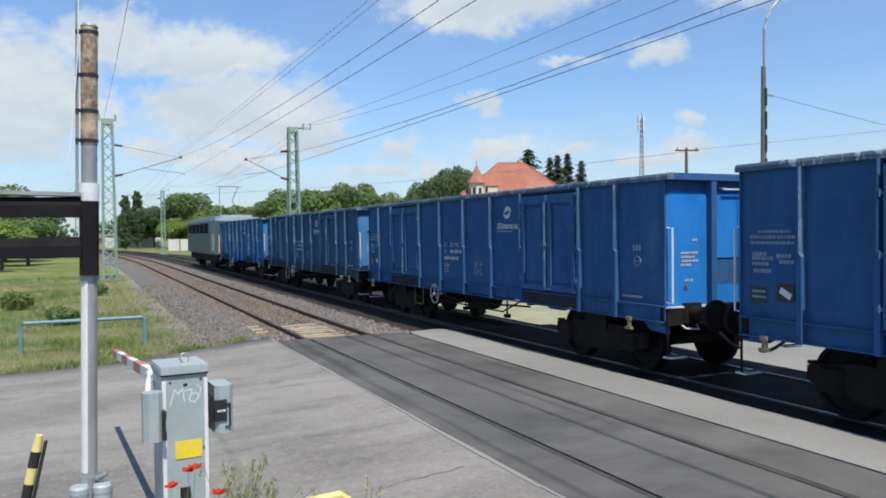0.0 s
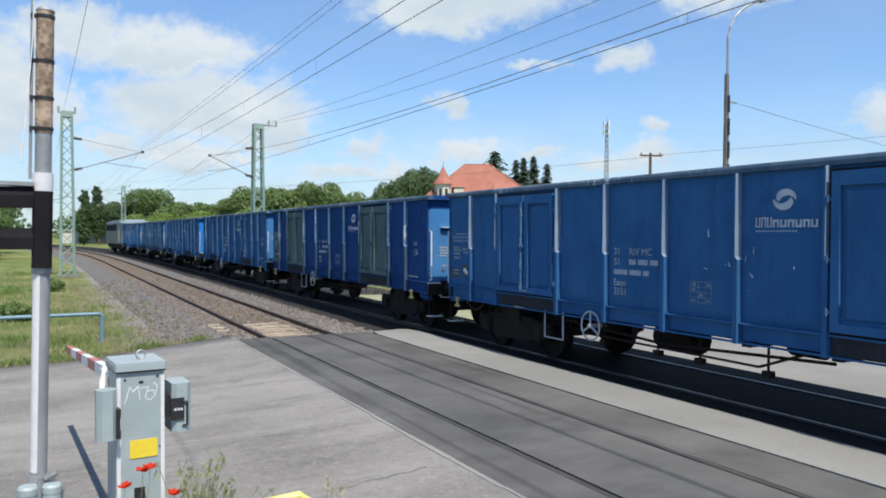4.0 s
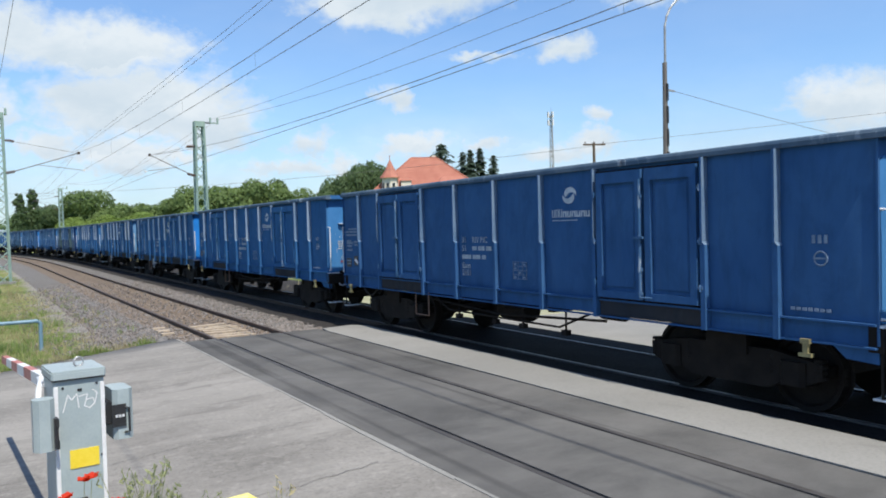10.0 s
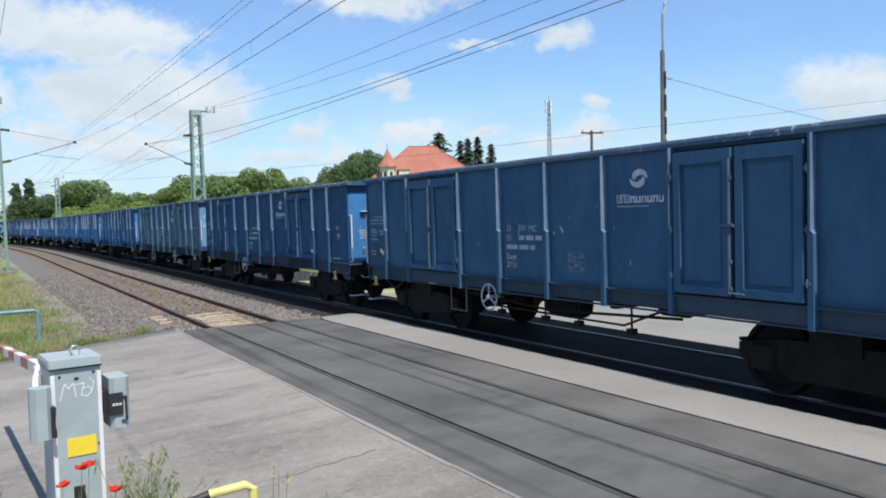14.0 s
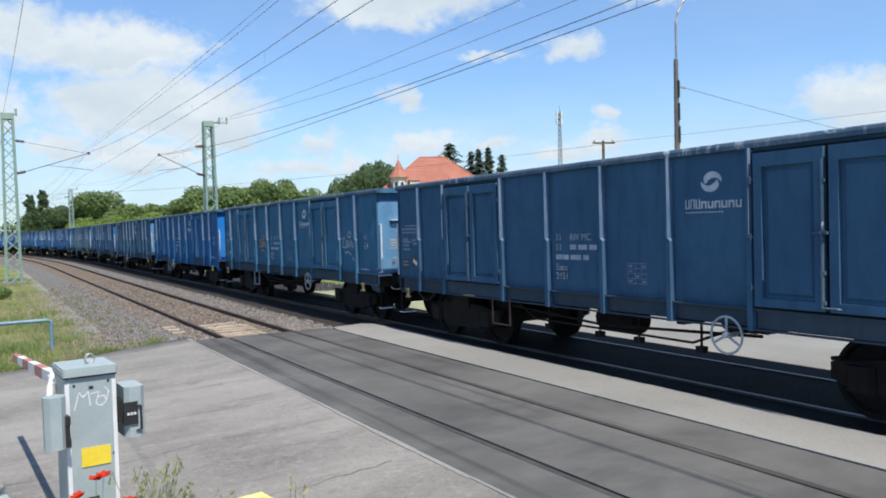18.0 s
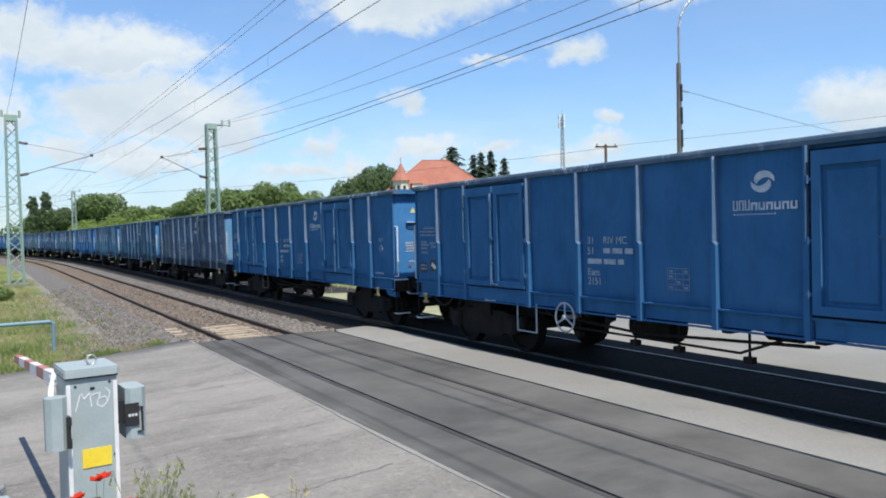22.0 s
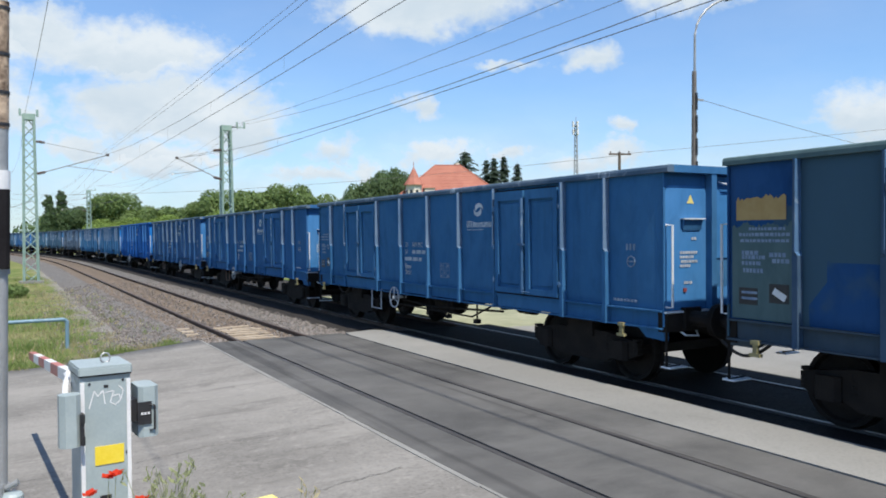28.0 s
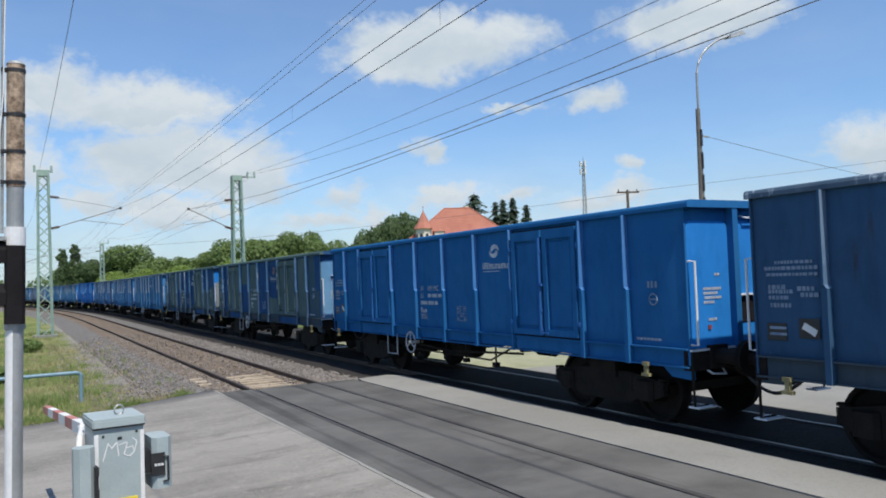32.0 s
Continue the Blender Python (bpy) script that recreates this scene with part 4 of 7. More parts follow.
            tube(bm, (x, y + out * 0.50, 1.05), (x, y + out * 0.565, 1.05), 0.23, 18)
            part("buffer", bm, UNDER, w)
        bm = fresh()
        box(bm, -0.06, 0.06, min(y, y + out * 0.5), max(y, y + out * 0.5), 0.97, 1.1)
        tube(bm, (-0.13, y + out * 0.45, 1.02), (-0.13, y + out * 0.68, 0.86), 0.025, 6)
        tube(bm, (0.13, y + out * 0.45, 1.02), (0.13, y + out * 0.68, 0.86), 0.025, 6)
        part("screw_coupling", bm, UNDER, w)
        for x in (-0.42, 0.42):
            bm = fresh()
            drop = 0.34 if x < 0 else 0.27
            pts = [(x, y + out * (0.06 + 0.5 * q / 10), 0.90 - drop * math.sin(math.pi * (0.08 + 0.42 * q / 10))) for q in range(11)]
            pipe(bm, pts, 0.024, 6)
            tube(bm, (x, y + out * 0.02, 0.92), (x, y + out * 0.10, 0.80), 0.035, 8)
            part("brake_hose", bm, BLACK, w)
        # shunter's grab rails
        for x in (-1.325, 1.325):
            bm = fresh()
            yy = y + out * 0.14
            pipe(bm, [(x, y + out * 0.02, 2.32), (x, yy, 2.32), (x, yy, 1.22), (x, y + out * 0.02, 1.22)], 0.016, 6)
            part("grab_rail", bm, WHITE_PAINT, w)
            bm = fresh()
            pipe(bm, [(x, y + out * 0.03, 0.95), (x, y + out * 0.03, 0.42), (x - 0.25 * (1 if x > 0 else -1), y + out * 0.03, 0.42)], 0.018, 6)
            step = part("shunter_step", bm, UNDER, w)
            bm = fresh()
            box(bm, x - 0.3 if x > 0 else x - 0.02, x + 0.02 if x > 0 else x + 0.3, y + out * 0.03 - 0.09, y + out * 0.03 + 0.09, 0.395, 0.415)
            part("tread", bm, SCUFF_LIT, step, "step tread, pale as if sunlit")
    # rear end: riveted round-headed panels between the posts, coloured as sunlit; tray, ledges, opening and handles
    y = -LENGTH - 0.016

    def panel(x0, x1, z0, z1, r):
        bm = fresh()
        ring = [(x0, z0), (x1, z0)] + [(x1 - r + r * math.cos(a), z1 - r + r * math.sin(a)) for a in (0, 0.52, 1.05, 1.57)] \
            + [(x0 + r + r * math.cos(a), z1 - r + r * math.sin(a)) for a in (1.57, 2.09, 2.62, 3.14)]
        front = [bm.verts.new((u, y, v)) for u, v in ring]
        back = [bm.verts.new((u, y + 0.018, v)) for u, v in ring]
        bm.faces.new(front), bm.faces.new(back[::-1])
        for k in range(len(ring)):
            j = (k + 1) % len(ring)
            bm.faces.new((front[k], front[j], back[j], back[k]))
        part("end_panel", bm, END_MID, w, "blue panel on the wagon end, lightened as if sunlit")

    panel(-1.332, -0.555, 1.17, 2.86, 0.10)
    panel(-0.445, 0.445, 1.86, 2.86, 0.06)
    panel(-0.445, 0.445, 1.17, 1.45, 0.01)
    panel(0.555, 1.332, 1.17, 2.86, 0.10)
    # black panel in place of an opening, its inner shade given as colour
    bm = fresh()
    box(bm, -0.44, 0.44, y - 0.004, y + 0.01, 1.47, 1.83)
    part("end_hatch", bm, HOOD, w, "opening in the wagon end, its dark drawn as a black panel")
    # ledges coloured pale for the sun on their tops
    for x0, x1, z, name in ((-1.36, -0.555, 1.135, "end_ledge"), (-0.445, 0.445, 1.835, "end_step"), (0.555, 1.36, 1.135, "end_ledge")):
        bm = fresh()
        box(bm, x0, x1, y - 0.055, y + 0.01, z, z + 0.026)
        part(name, bm, SCUFF_LIT, w, "ledge, pale as if sunlit")
    bm = fresh()
    box(bm, -1.05, -0.64, y - 0.075, y, 2.40, 2.418)
    part("tray_lip", bm, SCUFF_LIT, w, "tray lip, pale as if sunlit")
    bm = fresh()
    quad_mesh(bm, [(-1.03, y - 0.05, 2.395), (-0.66, y - 0.05, 2.395), (-0.68, y - 0.012, 2.25), (-1.01, y - 0.012, 2.25),
                   (-1.03, y, 2.395), (-0.66, y, 2.395), (-0.68, y, 2.25), (-1.01, y, 2.25)], ((0, 1, 2, 3), (0, 4, 5, 1), (1, 5, 6, 2), (2, 6, 7, 3), (3, 7, 4, 0)))
    part("end_tray", bm, BLUE, w)
    bm = fresh()
    pipe(bm, [(-0.30, y, 2.93), (-0.26, y - 0.07, 2.90), (0.16, y - 0.07, 2.90), (0.20, y, 2.93)], 0.014, 6)
    part("top_handle", bm, SCUFF_LIT, w)
    bm = fresh()
    pipe(bm, [(0.36, y, 2.26), (0.34, y - 0.13, 2.24), (0.08, y - 0.13, 2.24), (0.05, y - 0.13, 2.20), (0.05, y - 0.13, 1.14), (0.09, y - 0.13, 1.09), (0.40, y - 0.06, 1.09)], 0.015, 6)
    part("grab_loop", bm, WHITE_PAINT, w, "white bent grab loop")
    bm = fresh()
    pipe(bm, [(-1.08, y + 0.02, 0.90), (-1.04, y - 0.09, 0.83), (-0.80, y - 0.09, 0.81), (-0.74, y + 0.02, 0.88)], 0.014, 6)
    part("coupler_handle", bm, SCUFF_LIT, w, "pale bent uncoupling handle")
    bm = fresh()
    quad_mesh(bm, [(-0.93, y - 0.004, 2.62), (-0.79, y - 0.004, 2.62), (-0.86, y - 0.004, 2.74)], ((0, 1, 2),))
    part("warning_triangle", bm, YELLOW, w, "small yellow warning triangle")
    bm = fresh()
    rng = random.Random(11)
    for z, a, b in ((1.93, -1.06, -0.74), (1.87, -1.06, -0.80), (1.81, -1.04, -0.74), (1.75, -1.06, -0.88), (1.52, -0.98, -0.86), (2.12, -0.84, -0.74)):
        u = a
        while u < b:
            k = rng.uniform(0.02, 0.05)
            box(bm, u, u + k, y - 0.008, y, z, z + 0.036)
            u += k + 0.013
    part("end_lettering", bm, GREY_MARK, w, "rows of small pale lettering")["kind"] = "stuff"
    bm = fresh()
    box(bm, -1.0, -0.945, y - 0.016, y, 1.41, 1.465)
    part("end_plate", bm, DULL_RED, w, "small red plate")
    bm = fresh()
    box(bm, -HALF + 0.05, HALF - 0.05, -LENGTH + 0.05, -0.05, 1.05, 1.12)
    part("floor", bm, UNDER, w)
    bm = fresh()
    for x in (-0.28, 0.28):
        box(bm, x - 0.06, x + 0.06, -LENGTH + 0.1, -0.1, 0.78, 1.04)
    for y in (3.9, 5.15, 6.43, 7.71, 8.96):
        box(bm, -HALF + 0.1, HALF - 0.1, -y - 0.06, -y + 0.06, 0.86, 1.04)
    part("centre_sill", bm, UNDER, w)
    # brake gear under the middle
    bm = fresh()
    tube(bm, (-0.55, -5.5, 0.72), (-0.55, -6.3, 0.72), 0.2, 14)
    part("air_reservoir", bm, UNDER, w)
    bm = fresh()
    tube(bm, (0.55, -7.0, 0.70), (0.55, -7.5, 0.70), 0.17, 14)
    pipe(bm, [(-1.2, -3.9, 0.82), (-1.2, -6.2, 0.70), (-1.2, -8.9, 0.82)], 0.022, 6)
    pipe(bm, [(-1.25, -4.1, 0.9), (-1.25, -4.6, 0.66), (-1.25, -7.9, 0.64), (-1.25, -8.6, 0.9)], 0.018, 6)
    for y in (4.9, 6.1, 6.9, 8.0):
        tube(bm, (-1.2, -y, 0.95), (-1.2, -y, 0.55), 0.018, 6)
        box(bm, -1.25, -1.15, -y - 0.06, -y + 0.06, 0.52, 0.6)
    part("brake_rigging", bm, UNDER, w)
    for y in (4.8, 8.55):
        piece("brake_hand_wheel", MESH["wheel"], w, pose(-HALF - 0.03, -y, 0.82))
    for y in (3.78,):
        bm = fresh()
        pipe(bm, [(-HALF, -y + 0.26, 0.96), (-HALF, -y + 0.26, 0.50), (-HALF, -y - 0.26, 0.50), (-HALF, -y - 0.26, 0.96)], 0.016, 6)
        part("foot_step", bm, GREY_MARK, w, "pale grey steel foot step")
    for y in (0.42, LENGTH - 0.75):
        bm = fresh()
        x = -HALF - 0.03
        box(bm, x - 0.025, x + 0.02, -y - 0.03, -y + 0.03, 0.79, 0.92)
        box(bm, x - 0.035, x + 0.02, -y - 0.075, -y + 0.075, 0.755, 0.795)
        box(bm, x - 0.035, x + 0.02, -y - 0.055, -y + 0.055, 0.90, 0.95)
        part("towing_hook", bm, HOOK_PAINT, w, "dusty yellow towing hook")
    for y in (LENGTH / 2 - 4.45, LENGTH / 2 + 4.45):
        bogie = piece("bogie", MESH["bogie"], w, pose(0, -y, 0))
        for d in (-0.9, 0.9):
            piece("wheelset", MESH["axle"], bogie, pose(0, d, 0.46))
    # markings
    bm = fresh()
    rng = random.Random(4)
    for z, a, b, high in ((2.24, 0.3, 0.78, 0.035), (2.17, 0.16, 0.86, 0.04), (2.10, 0.18, 0.84, 0.035), (1.95, 0.2, 0.42, 0.05), (1.93, 0.58, 0.8, 0.05),
                          (1.90, 0.2, 0.5, 0.045), (1.83, 0.2, 0.44, 0.045), (1.74, 0.22, 0.48, 0.05), (1.86, 0.62, 0.82, 0.05)):
        u = a
        while u < b:
            s = rng.uniform(0.02, 0.06)
            box(bm, MARK_X, MARK_X + 0.005, -u - s, -u, z, z + high)
            u += s + 0.014
    part("small_lettering", bm, FAINT, w, "rows of worn pale lettering")["kind"] = "stuff"
    bm = fresh()
    box(bm, MARK_X, MARK_X + 0.005, -0.42, -0.16, 1.36, 1.56)
    box(bm, MARK_X, MARK_X + 0.005, -0.84, -0.58, 1.40, 1.62)
    part("black_plate", bm, BLACK, w, "black marking field")["kind"] = "stuff"
    bm = fresh()
    for k in range(2):
        box(bm, MARK_X - 0.004, MARK_X - 0.001, -0.42, -0.2, 1.42 + 0.07 * k, 1.45 + 0.07 * k)
    part("plate_lettering", bm, FAINT, w)
    bm = fresh()
    c, s = math.cos(0.5), math.sin(0.5)
    quad_mesh(bm, [(MARK_X - 0.006, -0.72 + u * c - v * s, 1.5 + u * s + v * c) for u, v in ((-0.09, -0.04), (0.09, -0.04), (0.09, 0.04), (-0.09, 0.04))], ((0, 1, 2, 3),))
    part("paper_label", bm, WHITE_PAINT, w, "white paper label")
    # number block: class and network are legible, the running number is barred
    for text, z in (("31", 1.96), ("51", 1.805), ("2151", 1.36)):
        writing(text, 0.15, side_matrix(-5.32, z), w, MARK)
    writing("RIV MC", 0.15, side_matrix(-5.66, 1.96), w, MARK)
    writing("Eaos", 0.15, side_matrix(-5.32, 1.495), w, MARK)
    bm = fresh()
    for y0, z, widths in ((5.66, 1.81, (0.14, 0.2, 0.16)), (5.32, 1.655, (0.3, 0.24, 0.12))):
        u = y0
        for s in widths:
            box(bm, MARK_X, MARK_X + 0.005, -u - s, -u, z + 0.01, z + 0.085)
            u += s + 0.05
    part("running_number", bm, MARK, w, "barred running number")["kind"] = "stuff"
    bm = fresh()
    for k in range(5):
        box(bm, MARK_X, MARK_X + 0.005, -7.25, -6.88, 1.36 + 0.07 * k, 1.368 + 0.07 * k)
    for u in (6.88, 7.02, 7.14, 7.242):
        box(bm, MARK_X, MARK_X + 0.005, -u - 0.008, -u, 1.36, 1.648)
    for u, z in ((6.91, 1.38), (6.91, 1.52), (7.04, 1.45), (7.16, 1.38), (7.16, 1.59), (6.91, 1.59)):
        box(bm, MARK_X, MARK_X + 0.005, -u - 0.06, -u, z, z + 0.03)
    part("load_table", bm, FAINT, w)["kind"] = "stuff"
    bm = fresh()
    for k in range(3):
        box(bm, MARK_X, MARK_X + 0.005, -12.30 - 0.07 * k, -12.26 - 0.07 * k, 1.98, 2.07)
    turns = [2 * math.pi * k / 14 for k in range(14)]
    pipe(bm, [(MARK_X + 0.002, -12.36 + 0.075 * math.cos(a), 1.82 + 0.075 * math.sin(a)) for a in turns], 0.010, 4, True)
    box(bm, MARK_X, MARK_X + 0.005, -12.42, -12.30, 1.81, 1.83)
    for k in range(7):
        box(bm, MARK_X, MARK_X + 0.005, -12.05 - 0.07 * k, -12.0 - 0.07 * k, 1.25, 1.285)
    part("rear_lettering", bm, FAINT, w)["kind"] = "stuff"
    # emblem and name bar
    bm = fresh()
    swirl(bm, 0.29)
    for v in bm.verts:
        v.co = side_matrix(-8.34, 2.68) @ v.co
    part("emblem", bm, PALE_MARK, w, "pale painted emblem")
    # the name below it as a row of plain strokes, with a fine row underneath
    bm = fresh()
    u = 7.93
    for k in range(9):
        wide, high, line = (0.065, 0.12, 0.015) if k < 3 else (0.085, 0.09, 0.024)
        box(bm, MARK_X, MARK_X + 0.005, -u - line, -u, 2.355, 2.355 + high)
        box(bm, MARK_X, MARK_X + 0.005, -u - wide, -u - wide + line, 2.355, 2.355 + high)
        z = 2.355 + (high - line if k % 2 else 0.0)
        box(bm, MARK_X, MARK_X + 0.005, -u - wide + line, -u - line, z, z + line)
        u += wide + 0.018
    u = 7.94
    while u < 8.5:
        box(bm, MARK_X, MARK_X + 0.005, -u - 0.018, -u, 2.30, 2.318)
        u += 0.042
    part("emblem_bar", bm, PALE_MARK, w, "pale row of plain strokes")["kind"] = "stuff"
    return w


MESH = {}
MESH["bogie"], MESH["axle"] = bogie_parts()
MESH["post"], MESH["leaf"], MESH["latch"], MESH["wheel"], MESH["hinge"] = post_mesh(), leaf_mesh(), latch_mesh(), hand_wheel_mesh(), hinge_mesh()

# paint of each wagon, from the locomotive back
LIVERY = [
    (BLUE, None, "blue"), (STEEL, None, "dark steel-blue"), (DARK, None, "dark blue"), (DARK, None, "weathered dark blue"),
    (NAVY, OLIVE, "navy blue"), (BLUE, None, "weathered blue"), (CHIPPED, None, "scratched blue"), (CHIPPED, None, "chipped blue"),
    (BLUE, None, "scuffed blue"), (DARK, None, "dark blue"), (RUSTY_SLATE, None, "rusty slate-blue"), (STEEL, None, "dark steel-blue"),
    (SLATE, None, "slate-blue"), (BLUE, None, "blue"), (TEAL, None, "teal-slate"), (SLATE, None, "slate-blue"),
    (SCRATCHED, None, "heavily scratched slate"), (MUTED, None, "dull blue"), (MUTED, None, "dull blue"), (NEW_BLUE, None, "freshly painted deep blue"),
    (DARK, None, "dark blue"), (BLUE, None, "blue"), (MUTED, None, "dull blue"), (PATCHED, OLIVE, "patchy blue and grey-green"),
    (PATCHED, OLIVE, "patchy blue and grey-green"), (BRIGHT, None, "bright blue"), (STEEL, None, "dark steel-blue"), (BLUE, None, "blue"),
]
REAR_WHEEL, NO_WHEEL = (10, 14, 15, 20, 23), (8, 9, 16, 17)
NO_OPENING = (2, 6, 7, 10, 15, 17, 18, 22)
NO_TRAY, TRIANGLES = (2, 7, 12, 13, 19, 25), (3, 5, 9, 16, 17, 22)
RUSTY_STEPS = (2, 3, 6, 7, 8, 9, 11, 12, 15, 16, 17, 20, 21)
PAINTED = {"side_wall", "wall_plate", "top_rail", "side_post", "hinge", "door_leaf", "locking_bar", "end_wall", "end_rail", "end_post", "end_tray", "sole_bar", "sole_flange"}
BOLD_EDGES = (5, 6, 8)
POST_LIKE = {"hinge", "locking_bar"}


def dress(o, material):
    slot = o.material_slots[0]
    slot.link = "OBJECT"
    slot.material = material


def repaint(wagon, k, paint, doors, words):
    spare = []
    for o in wagon.children_recursive:
        kind = o.name.split(".")[0]
        if kind in PAINTED:
            clean = paint in (NEW_BLUE, BRIGHT)
            dress(o, doors if doors and kind == "door_leaf" else POST_PAINT[paint.name] if kind in POST_LIKE or (kind == "side_post" and paint in (NAVY, PATCHED))
                  else OLIVE if kind == "top_rail" and paint is PATCHED else RAIL_WORN if kind == "top_rail" and not clean else paint)
            if kind == "side_post" and clean:
                o.material_slots[1].link = "OBJECT"
                o.material_slots[1].material = EDGE_NEW_LIT
            elif kind == "side_post" and (k < 5 or k in BOLD_EDGES or paint is PATCHED):
                o.material_slots[1].link = "OBJECT"
                o.material_slots[1].material = EDGE_BOLD if k in BOLD_EDGES else WORN_POST
        if kind in ("sole_bar", "sole_flange") and paint in (SLATE, STEEL, TEAL, RUSTY_SLATE, SCRATCHED, CHIPPED, PATCHED):
            dress(o, DIRTY_SOLE)
        if kind == "door_sill" and k >= 12 and k != 16:
            dress(o, paint if k >= 17 else DIRTY_SOLE)
        if kind == "end_panel":
            dress(o, END_PAINT.get(k, END_MID))
        if kind == "foot_step" and k in RUSTY_STEPS:
            dress(o, RUSTY_STEP)
            o["label"] = "rusty brown steel foot step"
        if kind == "emblem" and k == 24:
            dress(o, FADED_ORANGE)
            o["label"] = "faded orange emblem"
        if kind == "emblem_bar" and k == 24:
            dress(o, MARK)
        if kind == "brake_hand_wheel" and (k in NO_WHEEL or (o.matrix_basis.translation.y < -7) != (k in REAR_WHEEL)):
            spare.append(o)
        if kind in ("tray_lip", "end_tray") and k in NO_TRAY or kind == "warning_triangle" and k not in TRIANGLES:
            spare.append(o)
        if kind in ("end_hatch", "end_step", "grab_loop") and k in NO_OPENING:
            spare.append(o)
    for o in spare:
        bpy.data.objects.remove(o)
    wagon["label"] = f"{words} open-top steel freight wagon in a train"
    wagon["group"] = "wagons of the train"


def scuffs(wagon, seed, count, u0, u1, z0, z1, long=0.12, end=False):
    """Bare scratches: slim slanting nicks on the side, or on the end wall."""
    rng = random.Random(seed)
    bm = fresh()
    for _ in range(count):
        u, z = rng.triangular(u0, u1), rng.triangular(z0, z1)
        h, w, lean = long * rng.uniform(0.15, 1.0) ** 1.5, rng.uniform(0.004, 0.016), rng.gauss(0, 0.03)
        ring = ((u - w, z), (u + w * 0.6, z + 0.2 * h), (u + lean + 0.4 * w, z + h), (u + lean - 0.5 * w, z + 0.9 * h))
        quad_mesh(bm, [(a, -LENGTH - 0.020, b) if end else (-HALF - 0.006, -a, b) for a, b in ring], ((0, 1, 2, 3),))
    part("scratching", bm, SCUFF_LIT, wagon, "bare pale scratch marks")["kind"] = "stuff"


def patches(wagon, material, words, fields):
    for y0, y1, z0, z1 in fields:
        bm = fresh()
        rng = random.Random(int(100 * (y0 + z0)))
        n = 26
        wave = [rng.uniform(-0.05, 0.05) for _ in range(6)]
        ring = [(y0 + (y1 - y0) * k / n, z0) for k in range(n + 1)] + [
            (y1 - (y1 - y0) * k / n, z1 + (float(np.interp(k, [0, 5, 10, 15, 20, 26], wave)) + rng.uniform(-0.03, 0.03) if z1 < 2.9 else 0)) for k in range(n + 1)]
        bm.faces.new([bm.verts.new((-HALF - 0.003, -u, z)) for u, z in ring])
        part("repaint_patch", bm, material, wagon, words)


def build_train():
    first = build_wagon()
    made = [first] + [copy_thing(first, Matrix()) for _ in LIVERY[1:]]
    for k, (wagon, (paint, doors, words)) in enumerate(zip(made, LIVERY)):
        repaint(wagon, k, paint, doors, words)
    green = "grey-green repainted field"
    patches(made[4], OLIVE, green, [(0.06, 0.88, 1.62, 2.36), (0.06, 0.88, 1.19, 1.40)])
    patches(made[23], OLIVE, green, [(0.06, 0.88, 1.19, 2.3), (4.0, 5.05, 2.1, 2.98), (5.25, 5.95, 1.22, 2.10), (10.92, 11.79, 1.19, 2.08), (11.92, 12.9, 1.19, 2.12)])
    patches(made[24], OLIVE, green, [(0.06, 0.88, 1.19, 2.6), (4.0, 5.05, 2.25, 2.98), (5.2, 6.3, 1.19, 2.98), (7.75, 8.83, 1.19, 1.75), (10.92, 11.79, 1.19, 2.98)])
    patches(made[24], PATCHED, "blue repainted field", [(6.47, 7.60, 1.19, 2.98)])
    patches(made[23], ORANGE_MARK, "yellow-brown repainted field", [(0.12, 0.80, 2.36, 2.60)])
    # a narrow soot run beside the rear door
    bm = fresh()
    bm.faces.new([bm.verts.new((-HALF - 0.004, -u, z)) for u, z in ((11.11, 1.19), (11.25, 1.19), (11.21, 1.5), (11.19, 1.8), (11.175, 2.2), (11.16, 2.45), (11.15, 2.2), (11.13, 1.8), (11.115, 1.5))])
    part("stain", bm, SOLE, made[6], "dark soot run")
    # a grey lower half on the end of one patched wagon
    bm = fresh()
    box(bm, -1.27, -0.56, -LENGTH - 0.022, -LENGTH - 0.015, 1.18, 2.40)
    part("repaint_patch", bm, PALE_OLIVE, made[23], "pale grey repainted end field")
    for k, seed, count, u0, u1, z0, z1 in ((6, 1, 46, 4.1, 5.0, 1.7, 2.9), (6, 2, 14, 6.5, 7.4, 1.9, 2.8), (7, 3, 26, 8.0, 8.9, 1.4, 2.9), (7, 4, 20, 0.2, 1.9, 1.5, 2.8),
                                           (8, 5, 18, 4.0, 5.0, 1.4, 2.5), (8, 6, 14, 6.5, 8.8, 1.5, 2.6), (10, 7, 26, 8.0, 8.85, 1.4, 2.5), (10, 8, 34, 11.0, 12.7, 1.6, 2.9),
                                           (3, 9, 10, 5.2, 8.8, 1.4, 2.6), (5, 10, 16, 6.5, 8.9, 1.4, 2.6), (16, 11, 60, 4.0, 8.8, 1.3, 2.9), (16, 12, 40, 10.9, 12.8, 1.3, 2.9),
                                           (16, 13, 24, 0.1, 1.8, 1.3, 2.9), (11, 14, 8, 4.0, 8.8, 1.4, 2.6), (12, 15, 10, 4.0, 8.8, 1.4, 2.6)):
        scuffs(made[k], seed, count, u0, u1, z0, z1)
    for k, count in ((3, 16), (5, 34), (8, 12), (10, 70), (11, 14), (24, 10), (6, 6)):
        scuffs(made[k], 40 + k, count, -1.28, -0.6, 1.3, 2.75, 0.32 if k == 10 else 0.16, True)
